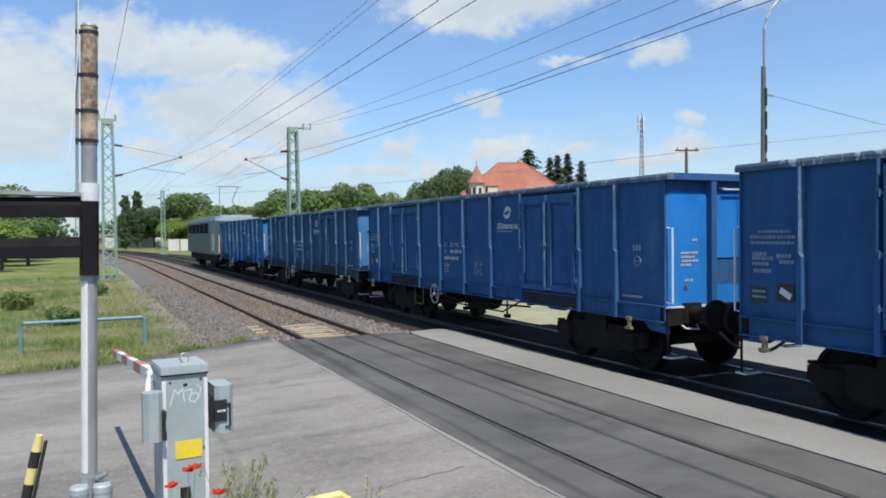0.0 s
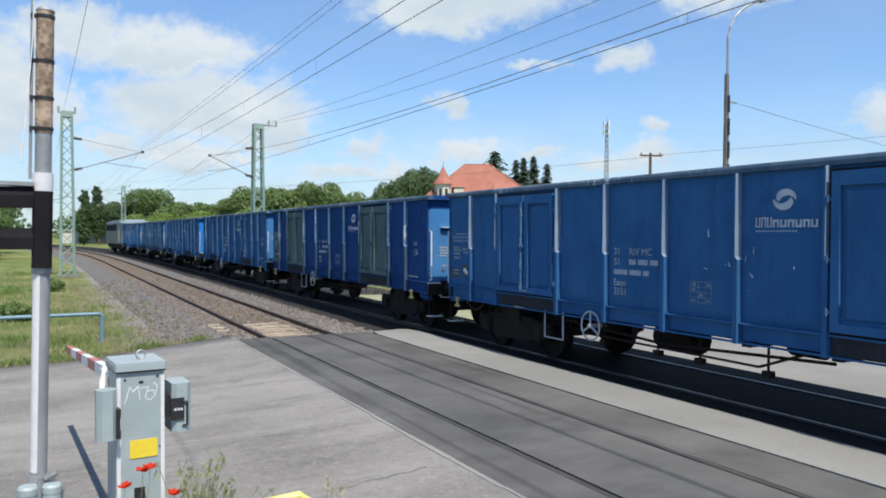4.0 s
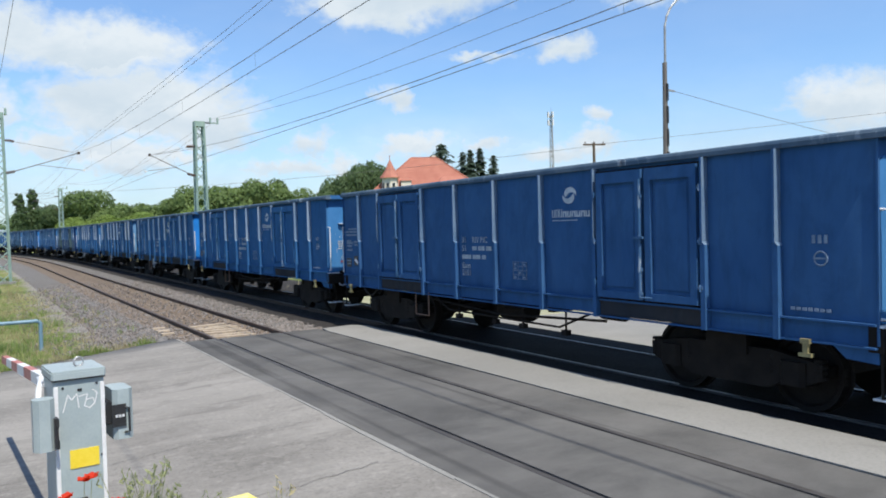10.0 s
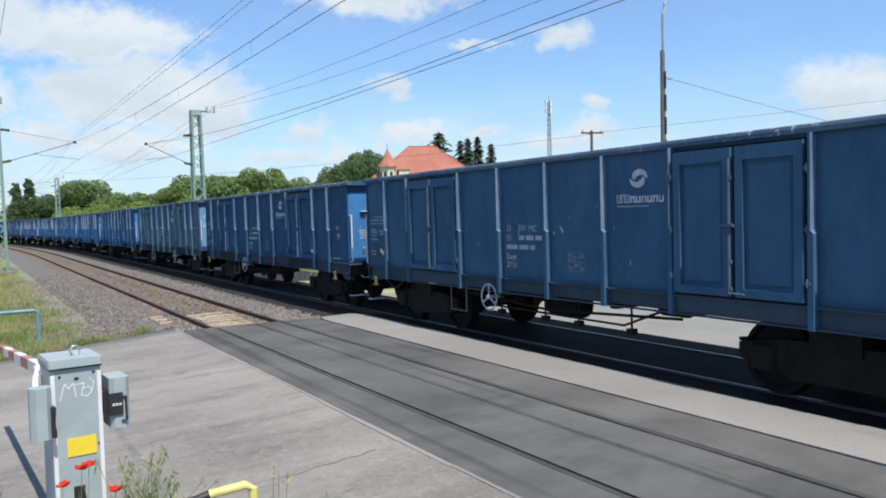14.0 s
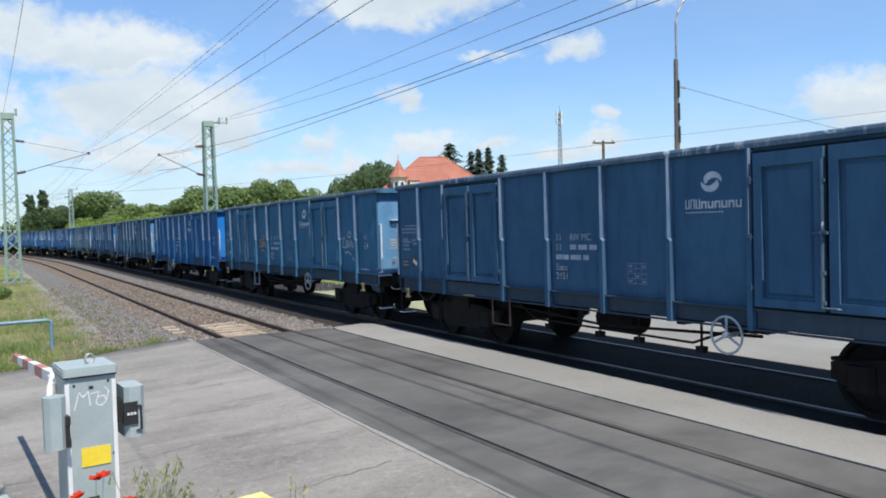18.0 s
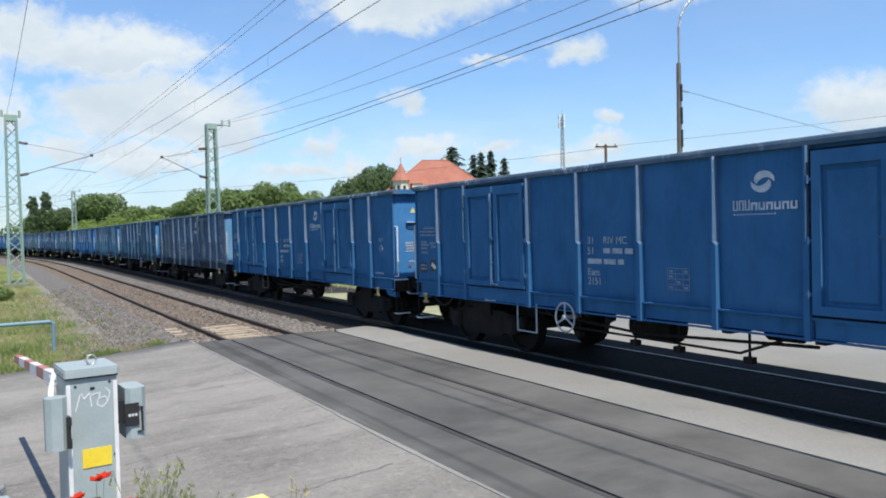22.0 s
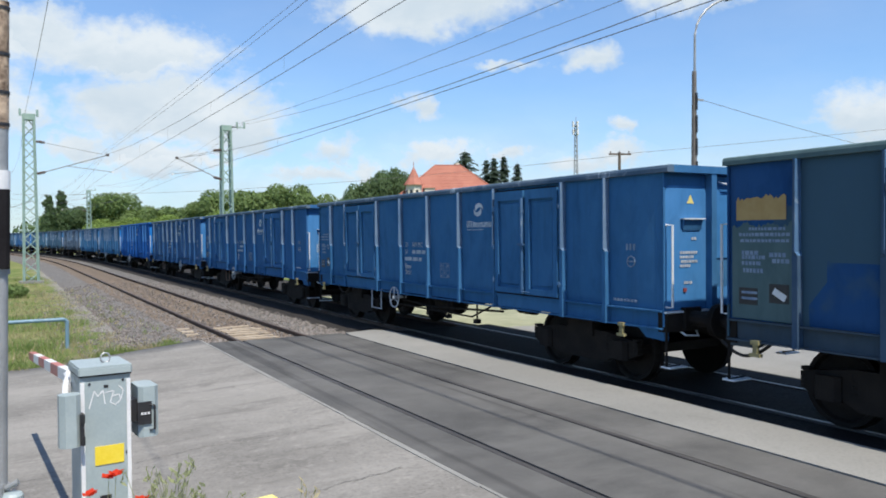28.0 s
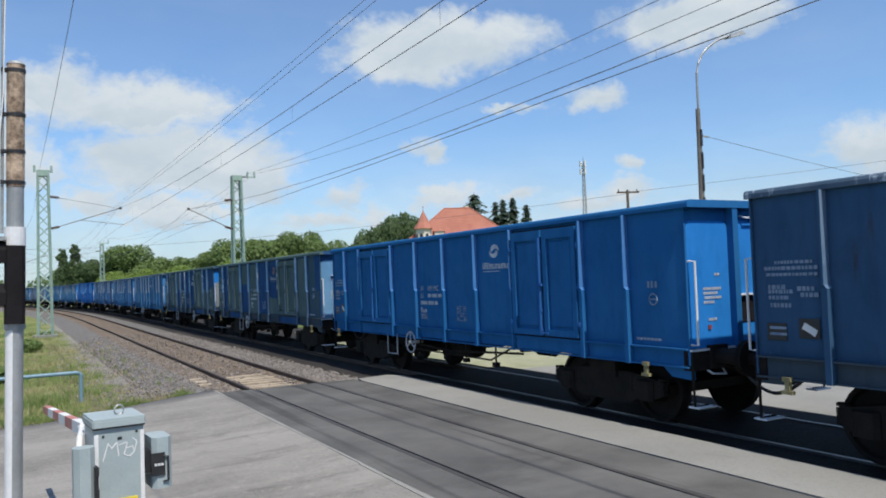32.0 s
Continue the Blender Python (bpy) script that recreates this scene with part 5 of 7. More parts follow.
    # sprayed scrawls on one slate wagon: zigzag, loop, tail and underline
    tag = [[(-0.75, 0.25), (-0.35, 0.32), (-0.72, -0.12), (-0.30, -0.18), (-0.20, 0.12), (-0.02, 0.18), (0.05, -0.14), (-0.18, -0.16), (0.06, 0.16), (0.22, -0.18), (0.34, 0.2), (0.48, -0.2), (0.62, 0.06), (0.95, 0.02), (0.86, -0.2), (0.62, -0.1)],
           [(-0.05, 0.42), (0.12, 0.60), (0.36, 0.52), (0.30, 0.34), (0.02, 0.32), (-0.05, 0.42)], [(-0.35, -0.42), (0.0, -0.36), (0.35, -0.50)], [(0.52, -0.6), (0.66, -0.78), (0.86, -0.70), (0.84, -0.46)]]
    for u, z, size, material, words in ((4.55, 1.82, 0.48, ORANGE_MARK, "sprayed yellow scrawl"), (11.32, 1.86, 0.52, MARK, "sprayed pale scrawl")):
        bm = fresh()
        for line in tag:
            for (u0, v0), (u1, v1) in zip(line, line[1:]):
                bar(bm, (-HALF - 0.006, -u - size * u0, z + size * v0), (-HALF - 0.006, -u - size * u1, z + size * v1), 0.004, 0.034)
        part("graffiti", bm, material, made[14], words)["kind"] = "stuff"
    return made


def build_loco():
    """Electric locomotive at the head; origin at its rear body end."""
    e = empty("electric_locomotive", "grey-blue electric locomotive with raised pantograph leading the train", "locomotive")
    n, h = 14.6, 1.46
    bm = fresh()
    ring = [(-h, 0.15), (-h + 0.2, 0.0), (h - 0.2, 0.0), (h, 0.15), (h, n - 0.15), (h - 0.2, n), (-h + 0.2, n), (-h, n - 0.15)]
    prism(bm, ring, 1.05, 3.25)
    part("body", bm, LOCO_GREY, e)
    bm = fresh()
    for y0, y1 in ((-0.012, 0.03), (n - 0.03, n + 0.012)):
        box(bm, -h + 0.22, h - 0.22, y0, y1, 1.15, 2.35)
    part("cab_front", bm, LOCO_YELLOW, e, "cream-yellow cab front")
    bm = fresh()
    prism(bm, [(x * 0.96, 0.1 + y * (n - 0.2) / n) for x, y in ring], 3.25, 3.48)
    prism(bm, [(x * 0.7, 0.4 + y * (n - 0.8) / n) for x, y in ring], 3.48, 3.62)
    part("roof", bm, LOCO_ROOF, e, "pale grey roof")
    for y in (-0.02, n - 0.02):
        for x in (-0.62, 0.62):
            bm = fresh()
            box(bm, x - 0.5, x + 0.5, y, y + 0.04, 2.4, 3.05)
            part("windscreen", bm, GLASS_DARK, e)
    for k in range(5):
        bm = fresh()
        y = 3.0 + 2.2 * k
        box(bm, -h - 0.015, -h + 0.02, y, y + 1.9, 2.45, 3.12)
        part("side_window", bm, HOOD, e, "dark side window band")
    bm = fresh()
    box(bm, -h - 0.012, -h + 0.02, 0.3, 2.2, 1.2, 3.2)
    part("cab_side", bm, RAIL_BLUE, e, "light blue cab side")
    bm = fresh()
    box(bm, -h - 0.02, -h + 0.02, 0.5, 1.3, 1.3, 2.4)
    part("cab_panel", bm, LOCO_YELLOW, e, "cream panel on the cab side")
    bm = fresh()
    box(bm, -1.2, 1.2, 0.2, n - 0.2, 0.55, 1.05)
    part("underframe", bm, UNDER, e)
    for y in (3.2, n - 3.2):
        bogie = piece("bogie", MESH["bogie"], e, pose(0, y, 0))
        for d in (-0.9, 0.9):
            piece("wheelset", MESH["axle"], bogie, pose(0, d, 0.46))
    bm = fresh()
    for x in (-0.55, 0.55):
        bar(bm, (x, 3.2, 3.6), (x * 0.8, 4.6, 4.75), 0.05, 0.05)
        bar(bm, (x * 0.8, 4.6, 4.75), (x * 1.1, 3.3, 5.62), 0.04, 0.04)
    bar(bm, (-0.85, 3.3, 5.64), (0.85, 3.3, 5.64), 0.08, 0.05)
    part("pantograph", bm, WIRE, e)
    return e


# ---- overhead line ----
def lattice_mast(x, y, top, width, arm_to, label, horns):
    """A tapered lattice mast with a cantilever that reaches to arm_to in x."""
    m = empty("lattice_mast", label, "catenary mast", pose(x, y, 0), "catenary masts")
    base, s = -0.3, math.copysign(1, arm_to - x)

    def half(z):
        return width * (1.35 - 0.4 * (z - base) / (top - base))

    corners = ((-1, -1), (1, -1), (1, 1), (-1, 1))
    for a, b in corners:
        bm = fresh()
        bar(bm, (a * half(base), b * half(base), base), (a * half(top), b * half(top), top), 0.095, 0.095)
        part("mast_leg", bm, MAST_GREEN, m)
    for k in range(4):
        bm = fresh()
        (a0, b0), (a1, b1) = corners[k], corners[(k + 1) % 4]
        steps = 15
        for q in range(steps):
            z0, z1 = base + (top - base) * q / steps, base + (top - base) * (q + 1) / steps
            p, r = ((a0, b0), (a1, b1)) if q % 2 == 0 else ((a1, b1), (a0, b0))
            bar(bm, (p[0] * half(z0), p[1] * half(z0), z0), (r[0] * half(z1), r[1] * half(z1), z1), 0.05, 0.05)
        part("lattice_face", bm, MAST_GREEN, m)
    bm = fresh()
    box(bm, -half(top) - 0.05, half(top) + 0.05, -half(top) - 0.05, half(top) + 0.05, top - 0.32, top)
    part("mast_head", bm, MAST_GREEN, m)
    bm = fresh()
    for hx, hz in horns:
        bar(bm, (0, 0, top - 0.05), (hx, 0, top - 0.05), 0.06, 0.06)
        tube(bm, (hx, 0, top - 0.1), (hx, 0, top + 0.28), 0.06, 8)
    part("line_horn", bm, MAST_GREEN, m)
    for a, b in corners:
        for z0, z1 in ((0.15, 0.6), (1.05, 1.5)):
            bm = fresh()
            bar(bm, (a * half(z0), b * half(z0), z0), (a * half(z1), b * half(z1), z1), 0.08, 0.08)
            part("leg_band", bm, WHITE_PAINT, m, "white warning band on the mast leg")
    bm = fresh()
    box(bm, -half(base) - 0.25, half(base) + 0.25, -0.5, 0.5, base - 0.3, base + 0.18, 0.05)
    part("footing", bm, PALE_CONCRETE, m)
    reach = abs(arm_to - x)
    low, high = 5.75, 7.55
    e = half(6) * s
    bm = fresh()
    tube(bm, (e + s * 0.1, 0, low), (s * reach, 0, 6.95), 0.024, 8)
    tube(bm, (e + s * 0.1, 0, high), (s * reach * 0.93, 0, 6.98), 0.012, 8)
    tube(bm, (s * reach * 0.45, 0, 6.25), (s * (reach + 0.3), 0, 5.98), 0.016, 8)
    part("cantilever", bm, WIRE, m)
    for p, q, name in (((e, 0, low), (e + s * 0.5, 0, low + 0.12), "insulator"), ((e, 0, high), (e + s * 0.5, 0, high - 0.05), "insulator"),
                       ((s * reach, 0, 6.88), (s * reach, 0, 7.03), "insulator")):
        bm = fresh()
        a, b = Vector(p), Vector(q)
        for k in range(5):
            c, d = a.lerp(b, k / 5), a.lerp(b, (k + 0.6) / 5)
            tube(bm, c, d, 0.085, 10)
        tube(bm, a, b, 0.045, 8)
        part(name, bm, INSULATOR, m)
    bm = fresh()
    tube(bm, (s * (reach + 0.25), -0.06, 5.98), (s * (reach + 0.25), 0.06, 5.98), 0.07, 10)
    part("steady_insulator", bm, WHITE_PAINT, m)
    return m


SPANS = (-82, -17, 48, 113, 178, 243, 308, 373)


def wire_run(name, label, x, z_at, z_mid, r, drop=None):
    """A wire from support to support, sagging between; drop: height of the lower wire that hangs from it."""
    w = empty(name, label, "overhead wire")
    for a, b in zip(SPANS, SPANS[1:]):
        bm = fresh()
        pts = []
        for k in range(13):
            f = k / 12
            pts.append((x + bend(a + (b - a) * f), a + (b - a) * f, z_at - (z_at - z_mid) * 4 * f * (1 - f)))
        pipe(bm, pts, r, 5)
        part("wire_span", bm, WIRE, w)
        if drop is not None and a < 120:
            bm = fresh()
            for k in range(1, 10):
                f = k / 10
                z = z_at - (z_at - z_mid) * 4 * f * (1 - f)
                tube(bm, (x, a + (b - a) * f, z), (x, a + (b - a) * f, drop), 0.0025, 4)
            part("dropper_wire", bm, WIRE, w)["kind"] = "stuff"
    return w


def build_overhead():
    lattice_mast(1.25, 48, 9.0, 0.26, TRACK_NEAR + 0.15, "pale green lattice catenary mast beside the near track", ((-0.42, 0), (0.42, 0)))
    lattice_mast(11.95, 48, 9.05, 0.26, TRACK_TRAIN, "pale green lattice catenary mast behind the train", ((0.7, 0), (1.15, 0)))
    for y in (113, 178, 243):
        lattice_mast(1.25 + bend(y), y, 8.6, 0.2, TRACK_NEAR + bend(y), "distant pale lattice catenary mast beside the near track", ((0.42, 0),))
        lattice_mast(11.95 + bend(y), y, 8.6, 0.2, TRACK_TRAIN + bend(y), "distant pale lattice catenary mast behind the train", ((0.8, 0),))
    wire_run("contact_wire", "dark contact wire above the near track", TRACK_NEAR, 5.80, 5.60, 0.007)
    wire_run("messenger_wire", "sagging messenger wire above the near track", TRACK_NEAR, 6.95, 5.93, 0.0075, 5.66)
    wire_run("contact_wire", "dark contact wire above the train", TRACK_TRAIN, 5.80, 5.595, 0.0085)
    wire_run("messenger_wire", "sagging messenger wire above the train", TRACK_TRAIN, 6.95, 5.71, 0.009, 5.62)
    for d in (0.0, 0.16):
        wire_run("feeder_wire", "thin feeder wire running along the line", TRACK_NEAR + 0.02, 7.05 + d, 6.72 + d, 0.005)
        wire_run("feeder_wire", "feeder wire carried on the mast heads", 12.65 + 2.2 * d, 9.2, 8.27 - 2.8 * d, 0.008)
    wire_run("feeder_wire", "feeder wire over the verge", 1.12, 9.3, 8.6, 0.008)


# ---- roadside things ----
def build_signal_pole():
    p = empty("crossing_signal_pole", "white-striped tubular signal pole with hooded black lamps and rusty top", "signal pole", pose(-0.082, 5.6, 0, 0, 1.0, 0))
    r = 0.051
    bm = fresh()
    tube(bm, (0, 0, -0.1), (0, 0, 2.02), r, 20)
    part("lower_tube", bm, GALV, p)
    bm = fresh()
    n = 10
    for k in range(n):
        a, b = math.pi * (0.78 + 0.66 * k / n), math.pi * (0.78 + 0.66 * (k + 1) / n)
        quad_mesh(bm, [((r + 0.002) * math.cos(c), (r + 0.002) * math.sin(c), z) for c, z in ((a, 0.68), (b, 0.68), (b, 1.98), (a, 1.98))], ((0, 1, 2, 3),))
    part("white_stripe", bm, WHITE_PAINT, p, "white painted stripe")
    bm = fresh()
    tube(bm, (0, 0, 2.6), (0, 0, 2.92), r, 20)
    part("upper_tube", bm, GALV, p)
    bm = fresh()
    tube(bm, (0, 0, 2.90), (0, 0, 3.70), r + 0.003, 20)
    part("rusty_sleeve", bm, RUSTY_POST, p, "flaking rust-brown wrapped sleeve")
    bm = fresh()
    tube(bm, (0, 0, 3.70), (0, 0, 3.72), r + 0.006, 20, r - 0.01)
    part("top_cap", bm, GALV, p)
    for z in (2.92, 3.12, 3.36, 3.65):
        bm = fresh()
        tube(bm, (0, 0, z), (0, 0, z + 0.02), r + 0.008, 20)
        box(bm, -r - 0.035, -r, -0.02, 0.02, z, z + 0.022)
        part("clamp", bm, BLACK, p)
    bm = fresh()
    tube(bm, (0, 0, 2.51), (0, 0, 2.64), r + 0.012, 20)
    part("white_collar", bm, WHITE_PAINT, p)
    bm = fresh()
    box(bm, -0.06, 0.06, -0.08, 0.08, 2.02, 2.52, 0.02)
    part("lamp_post_box", bm, HOOD, p)
    bm = fresh()
    tube(bm, (0, 0, 1.985), (0, 0, 2.02), r + 0.012, 20)
    part("lower_ring", bm, GALV, p)
    for z in (2.19, 2.46):
        bm = fresh()
        # hood: a deep half-round visor over the lamp
        lo = -0.57
        ring = [(-0.08, -0.05), (-0.08, 0.03), (-0.05, 0.075), (0.0, 0.09), (0.05, 0.075), (0.08, 0.03), (0.08, -0.05)]
        near = [bm.verts.new((-0.05, y, z + h)) for y, h in ring]
        far = [bm.verts.new((lo, y, z + 0.9 * h - 0.01)) for y, h in ring]
        bm.faces.new(near), bm.faces.new(far[::-1])
        for k in range(len(ring)):
            j = (k + 1) % len(ring)
            bm.faces.new((near[k], far[k], far[j], near[j]))
        part("lamp_hood", bm, HOOD, p)
    bm = fresh()
    box(bm, -0.60, -0.05, -0.085, 0.085, 2.55, 2.575)
    part("hood_plate", bm, GALV, p, "pale metal cover plate")
    bm = fresh()
    tube(bm, (-0.075, 0.0, 2.6), (-0.075, 0.0, 4.9), 0.010, 8)
    part("antenna_rod", bm, GALV, p)
    bm = fresh()
    bar(bm, (-0.07, -0.03, 3.5), (-0.125, -0.03, 2.7), 0.042, 0.006)
    bar(bm, (-0.055, -0.03, 4.9), (-0.07, -0.03, 3.48), 0.02, 0.006)
    part("loose_strip", bm, WHITE_PAINT, p, "loose white cable strip")
    for dx in (-0.062, 0.078):
        bm = fresh()
        tube(bm, (dx, -0.09, -0.1), (dx, -0.09, 0.60), 0.058, 16)
        tube(bm, (dx, -0.09, 0.60), (dx, -0.09, 0.615), 0.062, 16, 0.05)
        tube(bm, (dx, -0.09, 0.56), (dx, -0.09, 0.60), 0.062, 16)
        part("base_tube", bm, GREY_PAINT, p)
    bm = fresh()
    tube(bm, (0, 0, 0.60), (0, 0, 0.66), 0.068, 16, 0.058)
    tube(bm, (0.04, -0.06, 0.64), (0.11, -0.08, 0.68), 0.018, 8)
    tube(bm, (0.0, -0.11, 0.40), (0.01, -0.09, 0.66), 0.014, 8)
    part("collar", bm, GALV, p)


def build_barrier():
    """The barrier drive: a tapered grey cabinet, side boxes and the lowered boom."""
    b = empty("barrier_machine", "grey level-crossing barrier machine with graffiti, sticker and lowered striped boom", "barrier machine", pose(0.566, 6.0, -0.005, 0, 0, 5))
    bm = fresh()
    box(bm, -0.165, 0.165, -0.19, 0.19, -0.1, 1.255, 0.012)
    part("cabinet", bm, GREY_PAINT, b)
    bm = fresh()
    box(bm, -0.175, 0.175, -0.215, 0.215, 1.268, 1.31, 0.012)
    prism(bm, [(-0.17, -0.21), (0.17, -0.21), (0.17, 0.21), (-0.17, 0.21)], 1.31, 1.325)
    part("lid", bm, GREY_PAINT, b)
    # black strip drawn for the shade in the gap below the lid
    bm = fresh()
    box(bm, -0.170, 0.170, -0.203, 0.203, 1.255, 1.268)
    part("lid_seal", bm, BLACK, b, "shaded gap under the lid, drawn as a black strip")
    bm = fresh()
    for x, z in ((-0.105, 1.205), (0.115, 1.215), (0.135, 0.70)):
        tube(bm, (x, -0.186, z), (x, -0.195, z), 0.009, 8)
    box(bm, -0.012, 0.018, -0.194, -0.188, 1.172, 1.19)
    part("lock_and_screws", bm, BLACK, b, "dark lock slot and screw heads")["kind"] = "stuff"
    for dx in (-0.15, 0.15):
        bm = fresh()
        box(bm, dx - 0.013, dx + 0.013, -0.2, -0.17, -0.1, 1.22)
        part("corner_strip", bm, WHITE_PAINT, b)
    for dx, a in ((0.03, 15),):
        bm = fresh()
        c, s = math.cos(radians(a)), math.sin(radians(a))
        turns = [2 * math.pi * q / 14 for q in range(14)]
        pipe(bm, [(dx + 0.034 * math.cos(u) * c, -0.04 + 0.034 * math.cos(u) * s, 1.358 + 0.034 * math.sin(u)) for u in turns], 0.007, 6, True)
        part("lifting_ring", bm, GALV, b)
    bm = fresh()
    box(bm, -0.302, -0.167, -0.27, -0.14, 0.80, 1.155, 0.034)
    part("left_box", bm, GREY_PAINT, b)
    bm = fresh()
    box(bm, -0.178, -0.152, -0.276, -0.192, 0.81, 1.02)
    for z in (0.84, 0.99):
        tube(bm, (-0.160, -0.278, z - 0.03), (-0.160, -0.278, z + 0.03), 0.012, 8)
    part("hinge_plate", bm, BLACK, b)
    bm = fresh()
    box(bm, 0.215, 0.352, -0.22, 0.06, 0.79, 1.15, 0.03)
    part("right_box", bm, GREY_PAINT, b)
    bm = fresh()
    box(bm, 0.165, 0.215, -0.17, 0.05, 0.90, 1.06)
    box(bm, 0.203, 0.298, -0.232, -0.2195, 0.885, 1.045)
    pipe(bm, [(0.285, -0.226, 1.02), (0.318, -0.235, 1.015), (0.318, -0.235, 0.845), (0.285, -0.226, 0.84)], 0.008, 6)
    part("latch_plate", bm, BLACK, b)
    bm = fresh()
    for k in range(3):
        box(bm, 0.225 + 0.022 * k, 0.24 + 0.022 * k, -0.238, -0.2325, 0.955, 0.972)
    part("latch_lettering", bm, WHITE_PAINT, b)
    bm = fresh()
    box(bm, -0.075, 0.115, -0.196, -0.191, 0.635, 0.765)
    part("sticker", bm, STICKER, b, "yellow warning sticker")
    bm = fresh()
    strokes = [((-0.12, 1.02), (-0.09, 1.14), (-0.07, 1.1), (-0.04, 1.14)), ((-0.04, 1.14), (-0.03, 1.04)), ((-0.03, 1.12), (0.02, 1.13)),
               ((0.02, 1.13), (0.0, 1.05), (0.03, 1.03), (0.06, 1.06), (0.05, 1.1), (0.01, 1.09)), ((0.06, 1.06), (0.075, 1.13), (0.05, 1.16))]
    for line in strokes:
        for (x0, z0), (x1, z1) in zip(line, line[1:]):
            bar(bm, (x0 * 1.15 + 0.03, -0.191, z0 + 0.015), (x1 * 1.15 + 0.03, -0.191, z1 + 0.015), 0.003, 0.0065)
    part("graffiti", bm, WHITE_PAINT, b, "white scrawled graffiti")["kind"] = "stuff"
    bm = fresh()
    box(bm, -0.045, 0.03, -0.194, -0.19, 0.10, 0.42, 0.0)
    part("lower_plate", bm, BLACK, b)
    # boom arm and its yoke, lowered across the road
    back = b.matrix_basis.inverted()
    root, tip = Vector((0.41, 6.55, 1.15)), Vector((0.235, 9.75, 0.9))
    for dx in (-0.05, 0.05):
        bm = fresh()
        pipe(bm, [back @ Vector(q) for q in ((0.38 + dx, 5.95, 1.02), (0.40 + dx, 6.1, 1.16), (0.41 + 0.6 * dx, 6.35, 1.18), (0.405 + 0.3 * dx, 6.75, 1.14))], 0.021, 8)
        part("boom_yoke", bm, WHITE_PAINT, b)
    for k in range(6):
        bm = fresh()
        q0, q1 = root.lerp(tip, k / 6), root.lerp(tip, (k + 1) / 6)
        bar(bm, back @ q0, back @ q1, 0.06, 0.092 - 0.002 * k)
        part("boom_section", bm, BOOM_RED if k % 2 else WHITE_PAINT, b, "red boom section" if k % 2 else "white boom section")


def build_rails_and_posts():
    g = empty("pipe_railing", "low blue-grey pipe railing standing in the grass", "railing", pose(0, 18.25, -0.15, 0, 0, 0))
    bm = fresh()
    pipe(bm, [(-1.32, 0, -0.1), (-1.32, 0, 0.57), (-1.26, 0.01, 0.62)], 0.04, 10)
    part("railing_leg", bm, RAIL_BLUE, g)
    bm = fresh()
    pipe(bm, [(1.13, 0.1, -0.1), (1.13, 0.1, 0.57), (1.08, 0.1, 0.62)], 0.04, 10)
    part("railing_leg", bm, RAIL_BLUE, g)
    bm = fresh()
    pipe(bm, [(-1.26, 0.01, 0.62), (1.08, 0.1, 0.62)], 0.04, 10)
    part("top_pipe", bm, RAIL_BLUE, g)
    s = empty("striped_bollard", "yellow and black striped steel bollard leaning at the roadside", "bollard", pose(-0.585, 4.9, -0.07, 2, 12, 0))
    for k in range(13):
        bm = fresh()
        tube(bm, (0, 0, 0.0948 * k), (0, 0, 0.0948 * (k + 1)), 0.028, 14, 0.028 if k < 12 else 0.02)
        part("stripe", bm, YELLOW if k % 2 == 0 else BLACK, s)
    bm = fresh()
    box(bm, 0.03, 0.05, -0.02, 0.02, 0, 1.2)
    part("back_plate", bm, BLACK, s)
    y = empty("guard_hoop", "low yellow and black painted pipe hoop at the road edge", "guard hoop", pose(1.39, 4.94, -0.145))
    bm = fresh()
    pipe(bm, [(-0.13, 0.02, 0.605), (0.10, -0.02, 0.632), (0.15, -0.02, 0.60), (0.155, -0.02, 0.0)], 0.03, 10)
    part("hoop_pipe", bm, YELLOW, y)
    bm = fresh()
    pipe(bm, [(-0.13, 0.02, 0.605), (-0.47, 0.08, 0.50)], 0.0305, 10)
    part("black_stripe", bm, BLACK, y, "black painted stripe")
    bm = fresh()
    pipe(bm, [(-0.47, 0.08, 0.50), (-0.58, 0.10, 0.44), (-0.60, 0.10, 0.0)], 0.03, 10)
    part("hoop_pipe", bm, YELLOW, y)


